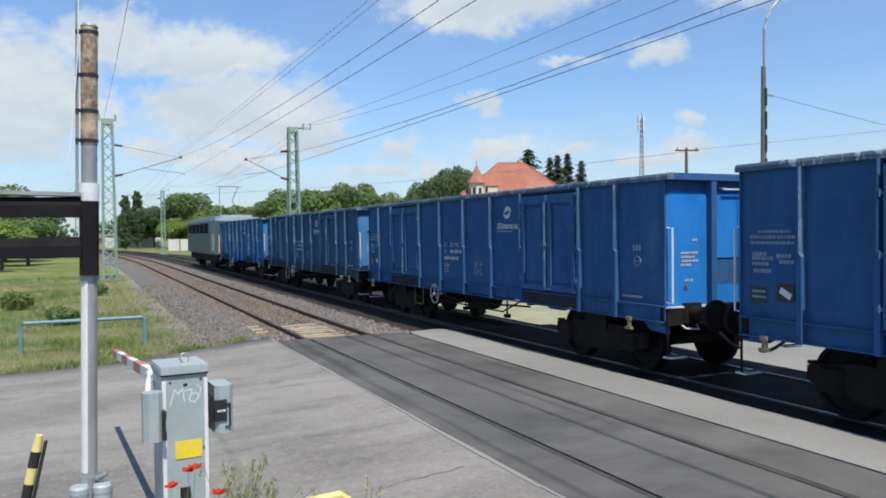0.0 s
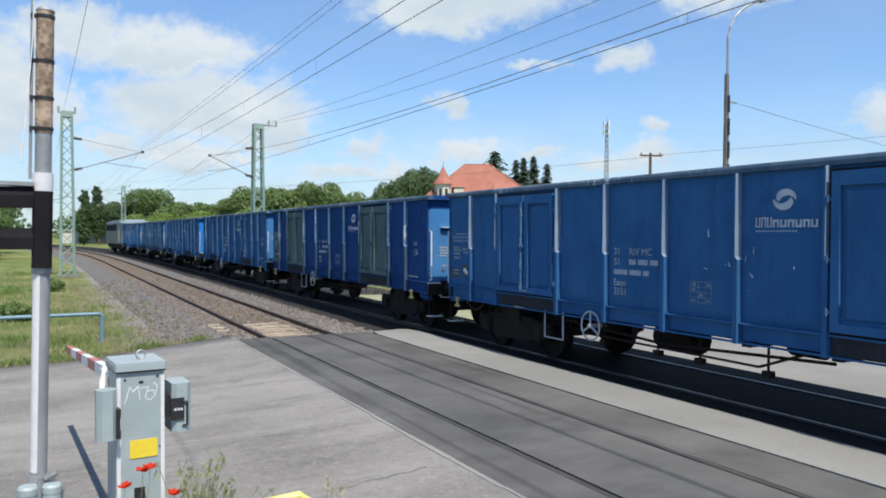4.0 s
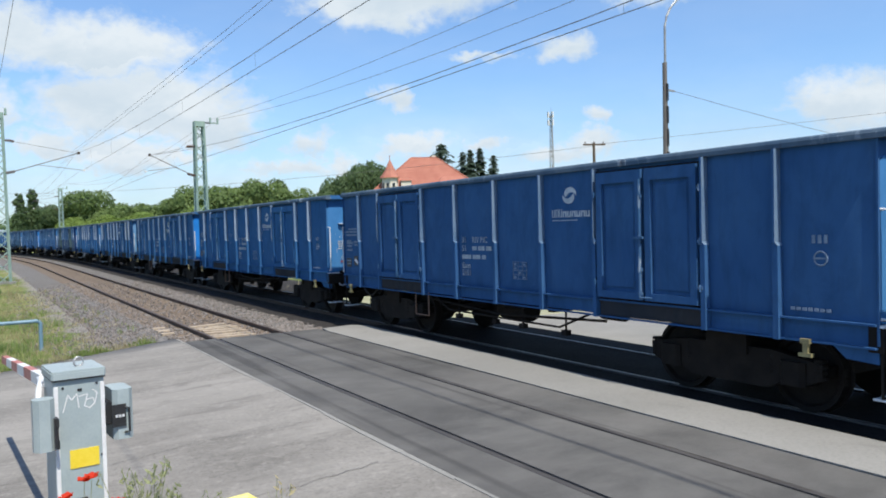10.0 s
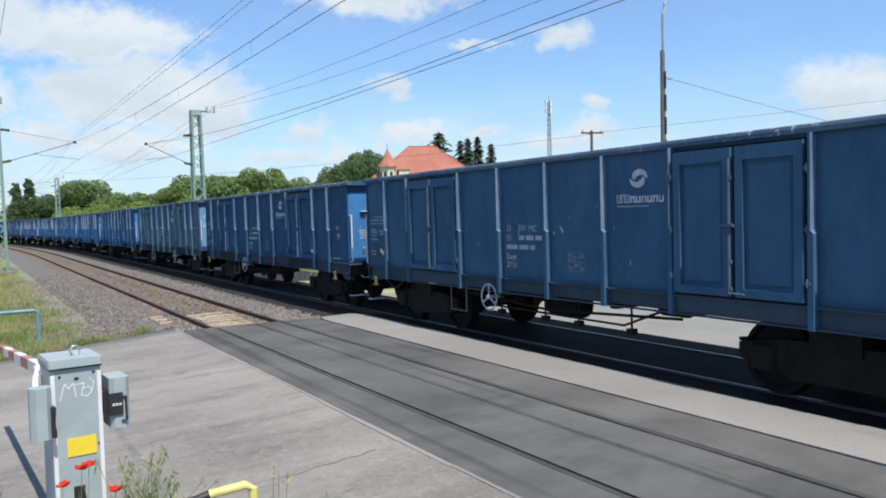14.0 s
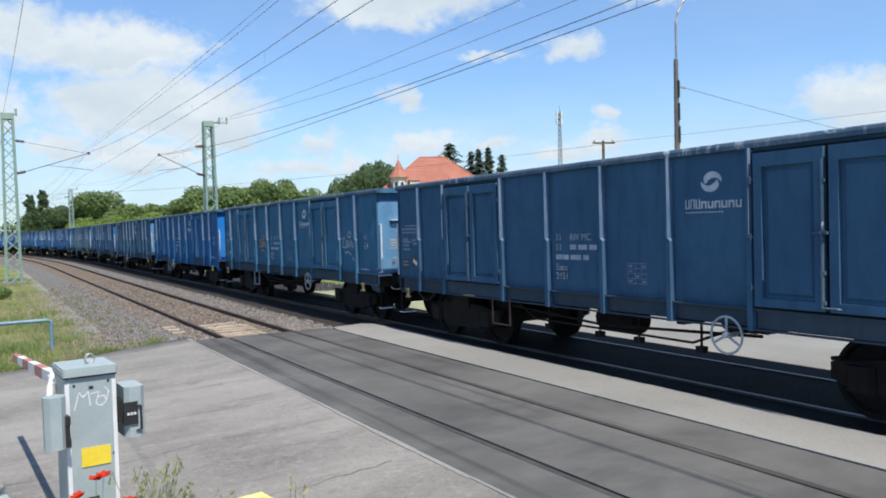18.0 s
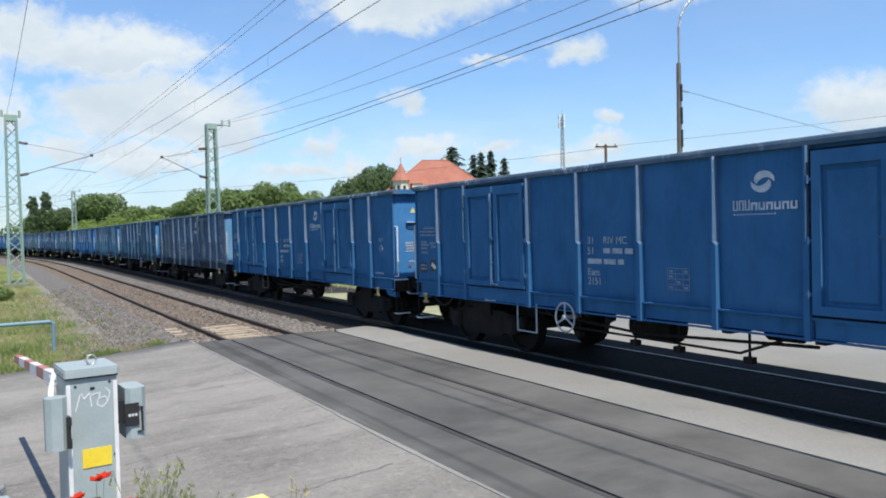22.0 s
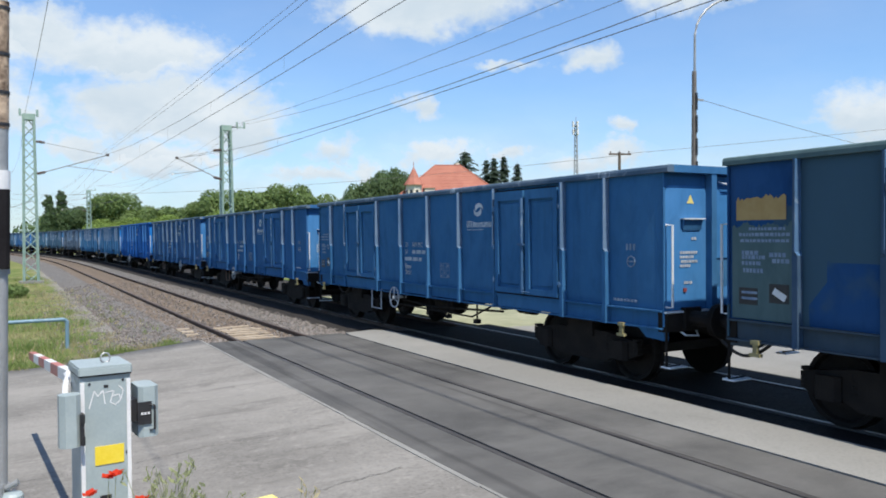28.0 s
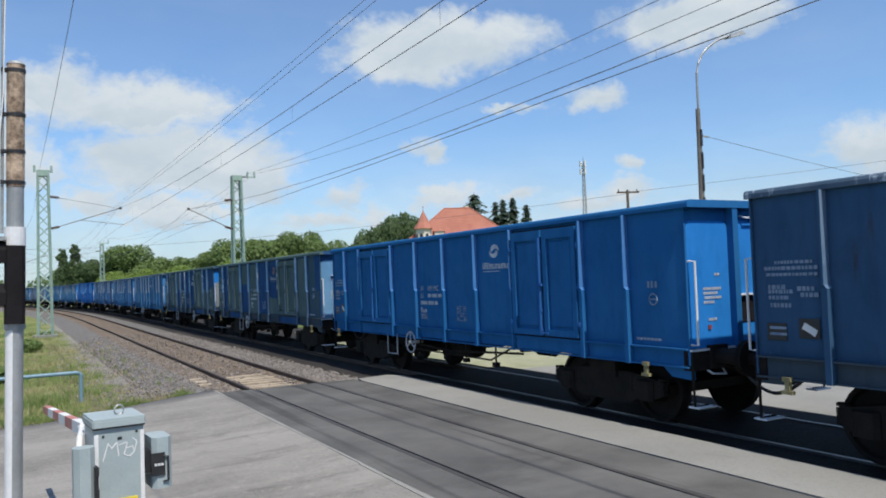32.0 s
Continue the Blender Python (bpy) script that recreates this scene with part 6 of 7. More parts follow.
def build_lamp_post():
    p = empty("street_lamp", "concrete street lamp post with curved steel arm beyond the train", "street lamp", pose(18.5, 16.85, -0.2))
    bm = fresh()
    tube(bm, (-0.02, 0, 0), (0.0, 0, 7.38), 0.11, 8, 0.068)
    part("post", bm, LAMP_POST, p)
    # recesses are not hollow: black slabs paint the shade inside them
    for k in range(7):
        bm = fresh()
        box(bm, -0.03, 0.03, -0.115, -0.06, 2.0 + 0.7 * k, 2.52 + 0.7 * k)
        part("post_recess", bm, BLACK, p, "recess in the post, its shade drawn as a black slab")
    bm = fresh()
    pts = [(0.02, 0, 7.3), (0.03, 0, 8.5), (0.12, 0, 8.82), (0.29, 0, 9.10), (0.53, 0, 9.34), (0.82, 0, 9.54), (1.14, 0, 9.70), (1.5, -0.1, 9.84)]
    pipe(bm, pts, 0.036, 8)
    part("arm", bm, GALV, p)
    bm = fresh()
    quad_mesh(bm, [(1.4, -0.22, 9.72), (2.05, -0.27, 9.92), (2.05, 0.03, 9.92), (1.4, 0.06, 9.72), (1.45, -0.2, 9.86), (1.95, -0.22, 10.03), (1.95, -0.02, 10.03), (1.45, 0.04, 9.86)], BOX_FACES)
    part("lamp_head", bm, GALV, p, "grey lamp head")
    bm = fresh()
    bar(bm, (0, 0, 6.55), (0.3, -0.1, 6.5), 0.05, 0.05)
    part("bracket", bm, GALV, p)
    t = empty("telegraph_pole", "wooden telegraph pole with crossarm beyond the yard", "telegraph pole", pose(39.6, 43.2, -0.3))
    bm = fresh()
    tube(bm, (0, 0, 0), (0, 0, 8.55), 0.15, 10, 0.10)
    part("pole", bm, BARK, t)
    bm = fresh()
    bar(bm, (-0.75, 0.3, 8.4), (0.85, -0.3, 8.4), 0.12, 0.12)
    part("crossarm", bm, BARK, t)
    bm = fresh()
    for u in (-0.65, 0.0, 0.7):
        tube(bm, (u, -0.36 * u, 8.45), (u, -0.36 * u, 8.62), 0.04, 6)
    part("insulators", bm, INSULATOR, t)
    # service cables
    for a, b, sag, name in (((18.8, 16.75, 6.3), (60, 20, 4.5), 0.6, "service_cable"), ((39.6, 43.2, 8.1), (90, 22, 14.0), 0.3, "service_cable"), ((39.6, 43.2, 8.0), (-10, 130, 9.0), 1.5, "service_cable")):
        bm = fresh()
        a, b = Vector(a), Vector(b)
        pts = [a.lerp(b, k / 16) - Vector((0, 0, sag * 4 * (k / 16) * (1 - k / 16))) for k in range(17)]
        pipe(bm, pts, 0.008 if a.y < 20 else 0.014, 5)
        tagged(part(name, bm, WIRE), "thin dark cable strung between poles", "cable")


def build_cell_mast():
    c = empty("radio_mast", "tall slender lattice radio mast with white antenna panels", "radio mast", pose(130.9, 159.2, -0.3))
    for k in range(3):
        bm = fresh()
        a = 2 * math.pi * k / 3
        tube(bm, (0.9 * math.cos(a), 0.9 * math.sin(a), 0), (0.32 * math.cos(a), 0.32 * math.sin(a), 31.5), 0.11, 6)
        part("mast_leg", bm, GALV, c)
    bm = fresh()
    for q in range(24):
        z0, z1 = 31.5 * q / 24, 31.5 * (q + 1) / 24
        f0, f1 = 0.9 - 0.58 * q / 24, 0.9 - 0.58 * (q + 1) / 24
        for k in range(3):
            a, b = 2 * math.pi * k / 3, 2 * math.pi * (k + 1) / 3
            bar(bm, (f0 * math.cos(a), f0 * math.sin(a), z0), (f1 * math.cos(b), f1 * math.sin(b), z1), 0.08, 0.08)
    part("bracing", bm, GALV, c)
    for z in (28.6, 30.6):
        for k in range(3):
            a = 2 * math.pi * k / 3 + 0.4
            bm = fresh()
            x, y = 0.75 * math.cos(a), 0.75 * math.sin(a)
            box(bm, x - 0.2, x + 0.2, y - 0.2, y + 0.2, z, z + 1.5)
            part("antenna_panel", bm, WHITE_PAINT, c)
    bm = fresh()
    tube(bm, (0, 0, 31.5), (0, 0, 33.3), 0.07, 6)
    part("tip", bm, GALV, c)


# ---- house and trees ----
def build_house():
    h = empty("house", "large cream house with red tiled hip roof and corner turret", "house", pose(73.6, 127.5, 0.1, 0, 0, -24))
    a, b, ev = 9.2, 6.4, 9.3
    bm = fresh()
    box(bm, -a, a, -b, b, 0, ev)
    part("wall", bm, PLASTER, h)
    bm = fresh()
    e = 0.7
    v = [(-a - e, -b - e, ev - 0.2), (a + e, -b - e, ev - 0.2), (a + e, b + e, ev - 0.2), (-a - e, b + e, ev - 0.2), (-2.4, 0, 15.4), (2.4, 0, 15.4)]
    quad_mesh(bm, v, ((0, 1, 5, 4), (1, 2, 5), (2, 3, 4, 5), (3, 0, 4), (3, 2, 1, 0)))
    part("roof", bm, ROOF_TILE, h, "red tiled hip roof")
    bm = fresh()
    for k in range(22):
        f = k / 22
        z = ev - 0.2 + (15.6 - ev) * f
        x0, y0 = (a + e) * (1 - f) + 2.4 * f, (b + e) * (1 - f)
        tube(bm, (-x0, -y0 - 0.03, z), (x0, -y0 - 0.03, z), 0.035, 4)
        tube(bm, (-x0 - 0.03, -y0, z), (-x0 - 0.03, y0, z), 0.035, 4)
    part("roof_tiling", bm, ROOF_TILE, h)["kind"] = "stuff"
    t = [(-6.9 + 1.45 * math.cos(2 * math.pi * k / 8), -7.0 + 1.45 * math.sin(2 * math.pi * k / 8)) for k in range(8)]
    bm = fresh()
    prism(bm, t, 0, 11.25)
    part("turret", bm, PLASTER, h, "octagonal plaster turret")
    bm = fresh()
    cx, cy = -6.9, -7.0
    ring = [(cx + 1.85 * math.cos(2 * math.pi * k / 8), cy + 1.85 * math.sin(2 * math.pi * k / 8)) for k in range(8)]
    mid = [(cx + 1.1 * math.cos(2 * math.pi * k / 8), cy + 1.1 * math.sin(2 * math.pi * k / 8)) for k in range(8)]
    lo = [bm.verts.new((x, y, 11.2)) for x, y in ring]
    me = [bm.verts.new((x, y, 12.3)) for x, y in mid]
    tip = bm.verts.new((cx, cy, 14.6))
    for k in range(8):
        j = (k + 1) % 8
        bm.faces.new((lo[k], lo[j], me[j], me[k])), bm.faces.new((me[k], me[j], tip))
    tube(bm, (cx, cy, 14.4), (cx, cy, 15.3), 0.06, 6)
    part("turret_roof", bm, ROOF_TILE, h, "pointed red turret roof")
    for k in (4, 5, 6):
        (x0, y0), (x1, y1) = t[k], t[(k + 1) % 8]
        bm = fresh()
        p, q = Vector((x0, y0, 0)).lerp(Vector((x1, y1, 0)), 0.25), Vector((x0, y0, 0)).lerp(Vector((x1, y1, 0)), 0.75)
        out = (Vector((x0 + x1, y0 + y1, 0)) / 2 - Vector((cx, cy, 0))).normalized() * 0.04
        quad_mesh(bm, [p + out + Vector((0, 0, 9.0)), q + out + Vector((0, 0, 9.0)), q + out + Vector((0, 0, 10.3)), p + out + Vector((0, 0, 10.3))], ((0, 1, 2, 3),))
        part("window", bm, GLASS_DARK, h)
    bm = fresh()
    box(bm, 1.6, 2.3, 0.2, 0.9, 14.4, 15.85)
    part("chimney", bm, PLASTER, h, "pale plastered chimney")
    bm = fresh()
    box(bm, -4.9, -3.1, -6.9, -4.6, 9.4, 10.75)
    part("dormer", bm, PLASTER, h, "small pale dormer")
    bm = fresh()
    quad_mesh(bm, [(-5.1, -7.1, 10.7), (-2.9, -7.1, 10.7), (-2.9, -3.6, 10.7), (-5.1, -3.6, 10.7), (-4.0, -6.6, 11.5), (-4.0, -3.6, 11.5)], ((0, 1, 4), (1, 2, 5, 4), (3, 0, 4, 5), (2, 3, 5)))
    part("dormer_roof", bm, ROOF_TILE, h)
    # lower wing towards the line, its hipped roof set against the main one
    bm = fresh()
    box(bm, 0.5, 8.2, -b - 3.0, -b, 0, 8.3)
    part("wing_wall", bm, PLASTER, h)
    bm = fresh()
    v = [(-0.3, -b - 3.7, 8.2), (9.0, -b - 3.7, 8.2), (9.0, -b + 1.0, 8.2), (-0.3, -b + 1.0, 8.2), (2.6, -b - 0.6, 11.3), (6.2, -b - 0.6, 11.3), (2.6, -b + 2.0, 11.3), (6.2, -b + 2.0, 11.3)]
    quad_mesh(bm, v, ((0, 1, 5, 4), (1, 2, 7, 5), (3, 0, 4, 6), (4, 5, 7, 6), (3, 2, 1, 0), (2, 3, 6, 7)))
    part("wing_roof", bm, ROOF_TILE, h, "lower red tiled wing roof")
    bm = fresh()
    for p, q in (((-2.4, 0, 15.42), (2.4, 0, 15.42)), ((-2.4, 0, 15.42), (-9.9, -7.1, 9.15)), ((2.4, 0, 15.42), (9.9, -7.1, 9.15))):
        tube(bm, p, q, 0.14, 6)
    part("ridge_tiles", bm, ROOF_TILE, h)


def crown_mesh(name, lumps, leaves, size, material, seed):
    """Leaf clumps scattered through overlapping lumps, denser towards the outside."""
    rng = random.Random(seed)
    verts, faces = [], []
    for cx, cy, cz, r, f in lumps:
        for _ in range(int(leaves * f)):
            d = Vector((rng.gauss(0, 1), rng.gauss(0, 1), rng.gauss(0, 1))).normalized()
            k = r * (0.55 + 0.47 * rng.random() ** 0.6)
            p = Vector((cx, cy, cz)) + Vector((d.x * k, d.y * k, d.z * k * 0.85))
            u = Vector((rng.gauss(0, 1), rng.gauss(0, 1), rng.gauss(0, 1))).normalized()
            w = (u.cross(d) if u.cross(d).length > 0.1 else u.orthogonal()).normalized()
            s = size * rng.uniform(0.55, 1.25)
            u = (d + 0.7 * u).cross(w).normalized()
            n = len(verts)
            verts += [p - s * u * 0.6, p + s * w * 0.42, p + s * u * 0.6, p - s * w * 0.42]
            faces.append((n, n + 1, n + 2, n + 3))
    me = bpy.data.meshes.new(name)
    me.from_pydata([tuple(v) for v in verts], [], faces)
    me.materials.append(material)
    return me


def broad_tree(seed, material, tall=9.0, wide=4.2):
    rng = random.Random(seed)
    t = empty("tree", "broad-leaved tree with an uneven green crown", "tree", group="trees along the line")
    bm = fresh()
    fork = tall * 0.32
    tube(bm, (0, 0, -0.3), (0.1, 0.05, fork), 0.26, 8, 0.18)
    lumps = []
    for k in range(9):
        a, e = rng.uniform(0, 6.28), rng.uniform(0.25, 1.0)
        reach = wide * rng.uniform(0.35, 0.72)
        p = Vector((reach * math.cos(a), reach * math.sin(a), fork + (tall - fork) * (0.12 + 0.62 * e)))
        tube(bm, (0.1, 0.05, fork - 0.2), p, 0.11, 6, 0.03)
        lumps.append((*p, wide * rng.uniform(0.34, 0.55), rng.uniform(0.7, 1.2)))
    lumps.append((0, 0, tall - wide * 0.42, wide * 0.5, 1.2))
    part("trunk", bm, BARK, t)
    part("crown", crown_mesh("crown", lumps, 1000, 0.36, material, seed), material, t)
    return t


def conifer(seed, tall=12.0, wide=2.6, power=0.7):
    rng = random.Random(seed)
    t = empty("spruce", "dark conifer with drooping layered branches", "tree", group="conifers behind the house")
    bm = fresh()
    tube(bm, (0, 0, -0.3), (0, 0, tall), 0.22, 8, 0.02)
    part("trunk", bm, BARK, t)
    verts, faces = [], []
    for q in range(34):
        f = q / 34
        z = tall * (0.12 + 0.87 * f)
        reach = wide * (1 - f) ** power * rng.uniform(0.5, 1.2) + 0.12
        for k in range(15):
            a = rng.uniform(0, 6.28)
            for s in range(6):
                g = (s + 0.6) / 6
                c = Vector((math.cos(a) * reach * g, math.sin(a) * reach * g, z - 0.35 * reach * g * g + rng.uniform(-0.1, 0.1)))
                side = Vector((-math.sin(a), math.cos(a), rng.uniform(-0.4, 0.4))) * rng.uniform(0.2, 0.5)
                along = Vector((math.cos(a), math.sin(a), -0.4)) * rng.uniform(0.3, 0.6)
                n = len(verts)
                verts += [tuple(c - along), tuple(c + side), tuple(c + along), tuple(c - side)]
                faces.append((n, n + 1, n + 2, n + 3))
    me = bpy.data.meshes.new("needles")
    me.from_pydata(verts, [], faces)
    me.materials.append(NEEDLE)
    part("needles", me, NEEDLE, t)
    return t


def build_trees():
    kinds = [broad_tree(11, LEAF), broad_tree(12, LIGHT_LEAF), broad_tree(13, DARK_LEAF), broad_tree(14, LEAF, 8.0, 4.8)]
    places = [
        # x, y, height share, width share, kind
        (14.5, 188, 1.25, 1.0, 2), (19, 184, 1.6, 1.6, 0), (22, 182, 1.35, 1.5, 3), (28, 184, 1.25, 1.4, 0), (33, 190, 1.2, 1.3, 2),
        (37, 176, 1.35, 1.4, 0), (43, 174, 1.7, 1.6, 0), (48, 170, 1.95, 1.6, 3), (53, 166, 1.85, 1.5, 0), (57, 160, 1.5, 1.4, 0),
        (45, 150, 1.0, 1.5, 1), (50, 146, 1.0, 1.5, 1), (55, 143, 0.95, 1.4, 1), (60, 150, 1.3, 1.3, 3), (39, 160, 1.05, 1.3, 1),
        (30, 170, 0.95, 1.3, 1), (24, 176, 0.9, 1.3, 1), (63, 156, 1.2, 1.2, 0), (18, 178, 0.85, 1.2, 1), (12, 200, 1.2, 1.4, 0),
        (-11.0, 100, 1.1, 1.2, 0), (-8.0, 97, 1.0, 1.1, 3), (-7.0, 112, 0.85, 1.0, 0), (-6.2, 72, 0.5, 0.7, 1),
        (-8.6, 66, 0.6, 0.8, 1), (-5.0, 84, 0.55, 0.8, 0), (-13, 84, 1.1, 1.2, 2),
        (68, 145, 2.1, 1.1, 2), (72, 147, 2.25, 0.9, 2), (64.5, 145, 1.8, 1.1, 2), (77, 152, 2.1, 0.9, 2), (61.5, 146, 1.45, 1.0, 2),
    ]
    rng = random.Random(5)
    used = set()
    for x, y, tall, wide, k in places:
        m = pose(x, y, -1.6 * tall, 0, 0, rng.uniform(0, 360)) @ Matrix.Diagonal((wide, wide, tall, 1))
        if k in used:
            copy_thing(kinds[k], m).scale = (wide, wide, tall)
        else:
            used.add(k)
            kinds[k].matrix_basis = m
    poplar = empty("poplar", "slender dark poplar standing by the line", "tree", group="poplars")
    bm = fresh()
    tube(bm, (0, 0, -0.3), (0, 0, 10.5), 0.2, 8, 0.04)
    part("trunk", bm, BARK, poplar)
    rng = random.Random(21)
    lumps = [(rng.uniform(-0.6, 0.6), rng.uniform(-0.6, 0.6), 1.2 + 0.24 * k, rng.uniform(0.8, 1.25) * math.sin(math.pi * (0.25 + 0.68 * k / 44)), 0.5) for k in range(44)]
    part("crown", crown_mesh("poplar_crown", lumps, 260, 0.4, DARK_LEAF, 21), DARK_LEAF, poplar)
    poplar.matrix_basis = pose(7.9, 178, -0.6)
    copy_thing(poplar, pose(10.5, 180, 0.4, 0, 0, 80))
    pine = conifer(31, 22.0, 6.4, 0.42)
    pine.name, pine["label"] = "pine", "broad dark pine with spreading branches behind the house"
    pine.matrix_basis = pose(91.2, 150, -0.4)
    spruce = conifer(32, 21.5, 4.4)
    spruce.matrix_basis = pose(96.9, 150, -1.6)
    for x, y, z, turn in ((99.6, 151, -0.9, 50), (102.4, 151, -0.4, 120), (106.3, 151, -2.0, 200)):
        copy_thing(spruce, pose(x, y, z, 0, 0, turn))
    # far woods close the view
    rng = random.Random(9)
    lumps = []
    for k in range(150):
        a = radians(rng.uniform(-70, 100))
        d = rng.uniform(330, 420)
        lumps.append((d * math.sin(a), d * math.cos(a), rng.uniform(2.0, 5.0), rng.uniform(6, 10), 1.0))
    tagged(part("far_woods", crown_mesh("far_woods", lumps, 90, 2.2, DARK_LEAF, 9), DARK_LEAF), "distant belt of green woods", "trees", kind="stuff")


def build_far_buildings():
    w = empty("boundary_wall", "long pale concrete boundary wall far along the line", "wall", pose(14, 150, -0.4))
    for k in range(16):
        bm = fresh()
        box(bm, 1.05 * 1.9 * k, 1.05 * 1.9 * (k + 1) - 0.1, -0.06 - 1.1 * k, 0.06 - 1.1 * k, 0, 2.1)
        part("wall_panel", bm, FAR_WALL, w)
    b = empty("shed", "low pale shed with a flat roof far along the line", "shed", pose(4, 205, -0.4))
    bm = fresh()
    box(bm, 0, 14, 0, 6, 0, 3.0)
    part("wall", bm, FAR_WALL, b)
    bm = fresh()
    box(bm, -0.3, 14.3, -0.3, 6.3, 3.0, 3.25)
    part("roof", bm, POST_CONCRETE, b)


# ---- plants and stones ----
def blades(name, spots, material, label, seed):
    """Thin bent blades: spots of x, y, z, height, count, radius."""
    rng = random.Random(seed)
    verts, faces = [], []
    for x, y, z, h, n, r in spots:
        for _ in range(n):
            a, d = rng.uniform(0, 6.28), r * math.sqrt(rng.random())
            p = Vector((x + d * math.cos(a), y + d * math.sin(a), z))
            t = rng.uniform(0, 6.28)
            lean = Vector((math.cos(t), math.sin(t), 0)) * rng.uniform(0.1, 0.55) * h
            wide = Vector((-math.sin(t + 0.8), math.cos(t + 0.8), 0)) * rng.uniform(0.004, 0.009) * (1 + h)
            k = h * rng.uniform(0.5, 1.1)
            c = len(verts)
            verts += [tuple(p - wide), tuple(p + wide), tuple(p + lean * 0.4 + wide * 0.7 + Vector((0, 0, k * 0.6))), tuple(p + lean * 0.4 - wide * 0.7 + Vector((0, 0, k * 0.6))), tuple(p + lean + Vector((0, 0, k)))]
            faces += [(c, c + 1, c + 2, c + 3), (c + 3, c + 2, c + 4)]
    me = bpy.data.meshes.new(name)
    me.from_pydata(verts, [], faces)
    me.materials.append(material)
    return tagged(new(name, me), label, "grass", kind="stuff")


def build_grass():
    rng = random.Random(3)
    green, dry = [], []
    for _ in range(5200):
        y = 15.6 + 36 * rng.random() ** 1.6
        edge = 2.1 + 0.7 * max(0.0, 1 - (y - 16) / 7) + 0.9 * noise.noise(Vector((y * 0.45, 3, 1))) + 0.6 * noise.noise(Vector((y * 1.7, 5, 1))) - 1.2 * rng.random() ** 3
        x = rng.uniform(-9 - 0.25 * (y - 15), edge)
        if y < 17.3 and x > 0.9 + (y - 15.6) * 1.25:
            continue
        n = noise.noise(Vector((x * 0.35, y * 0.35, 7))) + 0.5 * noise.noise(Vector((x * 1.3, y * 1.3, 2)))
        h = rng.uniform(0.07, 0.24) * (1 + 0.8 * n)
        if noise.noise(Vector((x * 0.8, y * 0.8, 11))) > 0.22 + 0.25 * min(1.0, (edge - x) / 2.0):
            continue
        (dry if n + rng.uniform(-0.35, 0.35) < 0.05 + 0.45 * max(0.0, 1 - (edge - x) / 1.6) else green).append((x, y, -0.20, max(0.05, h), 9, 0.2))
    # lush strip along the road edge up to the tip of the slab
    for _ in range(900):
        f = rng.random()
        x, y = (-9 + 9.87 * f / 0.72, 15.5 + 0.06 * f) if f < 0.72 else (0.87 + 2.3 * (f - 0.72) / 0.28, 15.56 + 1.5 * (f - 0.72) / 0.28)
        y += 0.04 + 0.5 * rng.random() ** 1.5
        tuft = noise.noise(Vector((x * 1.1, y, 4)))
        (dry if tuft + (0.25 if f < 0.72 else -0.1) < 0.0 else green).append((x, y, -0.19, rng.uniform(0.05, 0.16) * (1.3 + tuft), 9, 0.12))
    # weeds thinning out into the ballast
    for _ in range(420):
        y = 16.8 + 24 * rng.random() ** 1.5
        x = 1.9 + 1.5 * rng.random() ** 2.2
        (dry if rng.random() < 0.6 else green).append((x, y, -0.33 + 0.08 * (x - 1.6), rng.uniform(0.06, 0.2), 6, 0.1))
    for _ in range(260):
        (dry if rng.random() < 0.5 else green).append((rng.uniform(-8, 0.9), 15.5 + rng.uniform(-0.12, 0.25), -0.15, rng.uniform(0.05, 0.16), 7, 0.12))
    blades("grass", green, GRASS_BLADE, "uneven green grass of the verge", 1)
    blades("dry_grass", dry, DRY_BLADE, "dry yellow grass of the verge", 2)
    far = [(rng.uniform(10.8, 40), 16 + 40 * rng.random(), -0.4, rng.uniform(0.2, 0.4), 6, 0.4) for _ in range(900)]
    blades("dry_grass", far, DRY_BLADE, "pale grass beyond the train", 4)
    for x, y, r in ((-0.65, 24.0, 0.42), (-2.2, 30.0, 0.5), (0.4, 36.0, 0.4), (-4.5, 27.0, 0.5)):
        shrub = empty("shrub", "small leafy green shrub in the verge grass", "shrub", pose(x, y, -0.2), "verge shrubs")
        bm = fresh()
        for k in range(6):
            a = k * 1.05
            tube(bm, (0, 0, -0.05), (0.6 * r * math.cos(a), 0.6 * r * math.sin(a), 0.7 * r), 0.012, 5, 0.004)
        part("stems", bm, BARK, shrub)
        lumps = [(0.5 * r * math.cos(k * 1.3), 0.5 * r * math.sin(k * 1.3), r * (0.55 + 0.12 * (k % 3)), 0.6 * r, 1.0) for k in range(5)]
        part("leaves", crown_mesh("shrub_leaves", lumps, 150, 0.13, LEAF, int(10 * y)), LEAF, shrub)


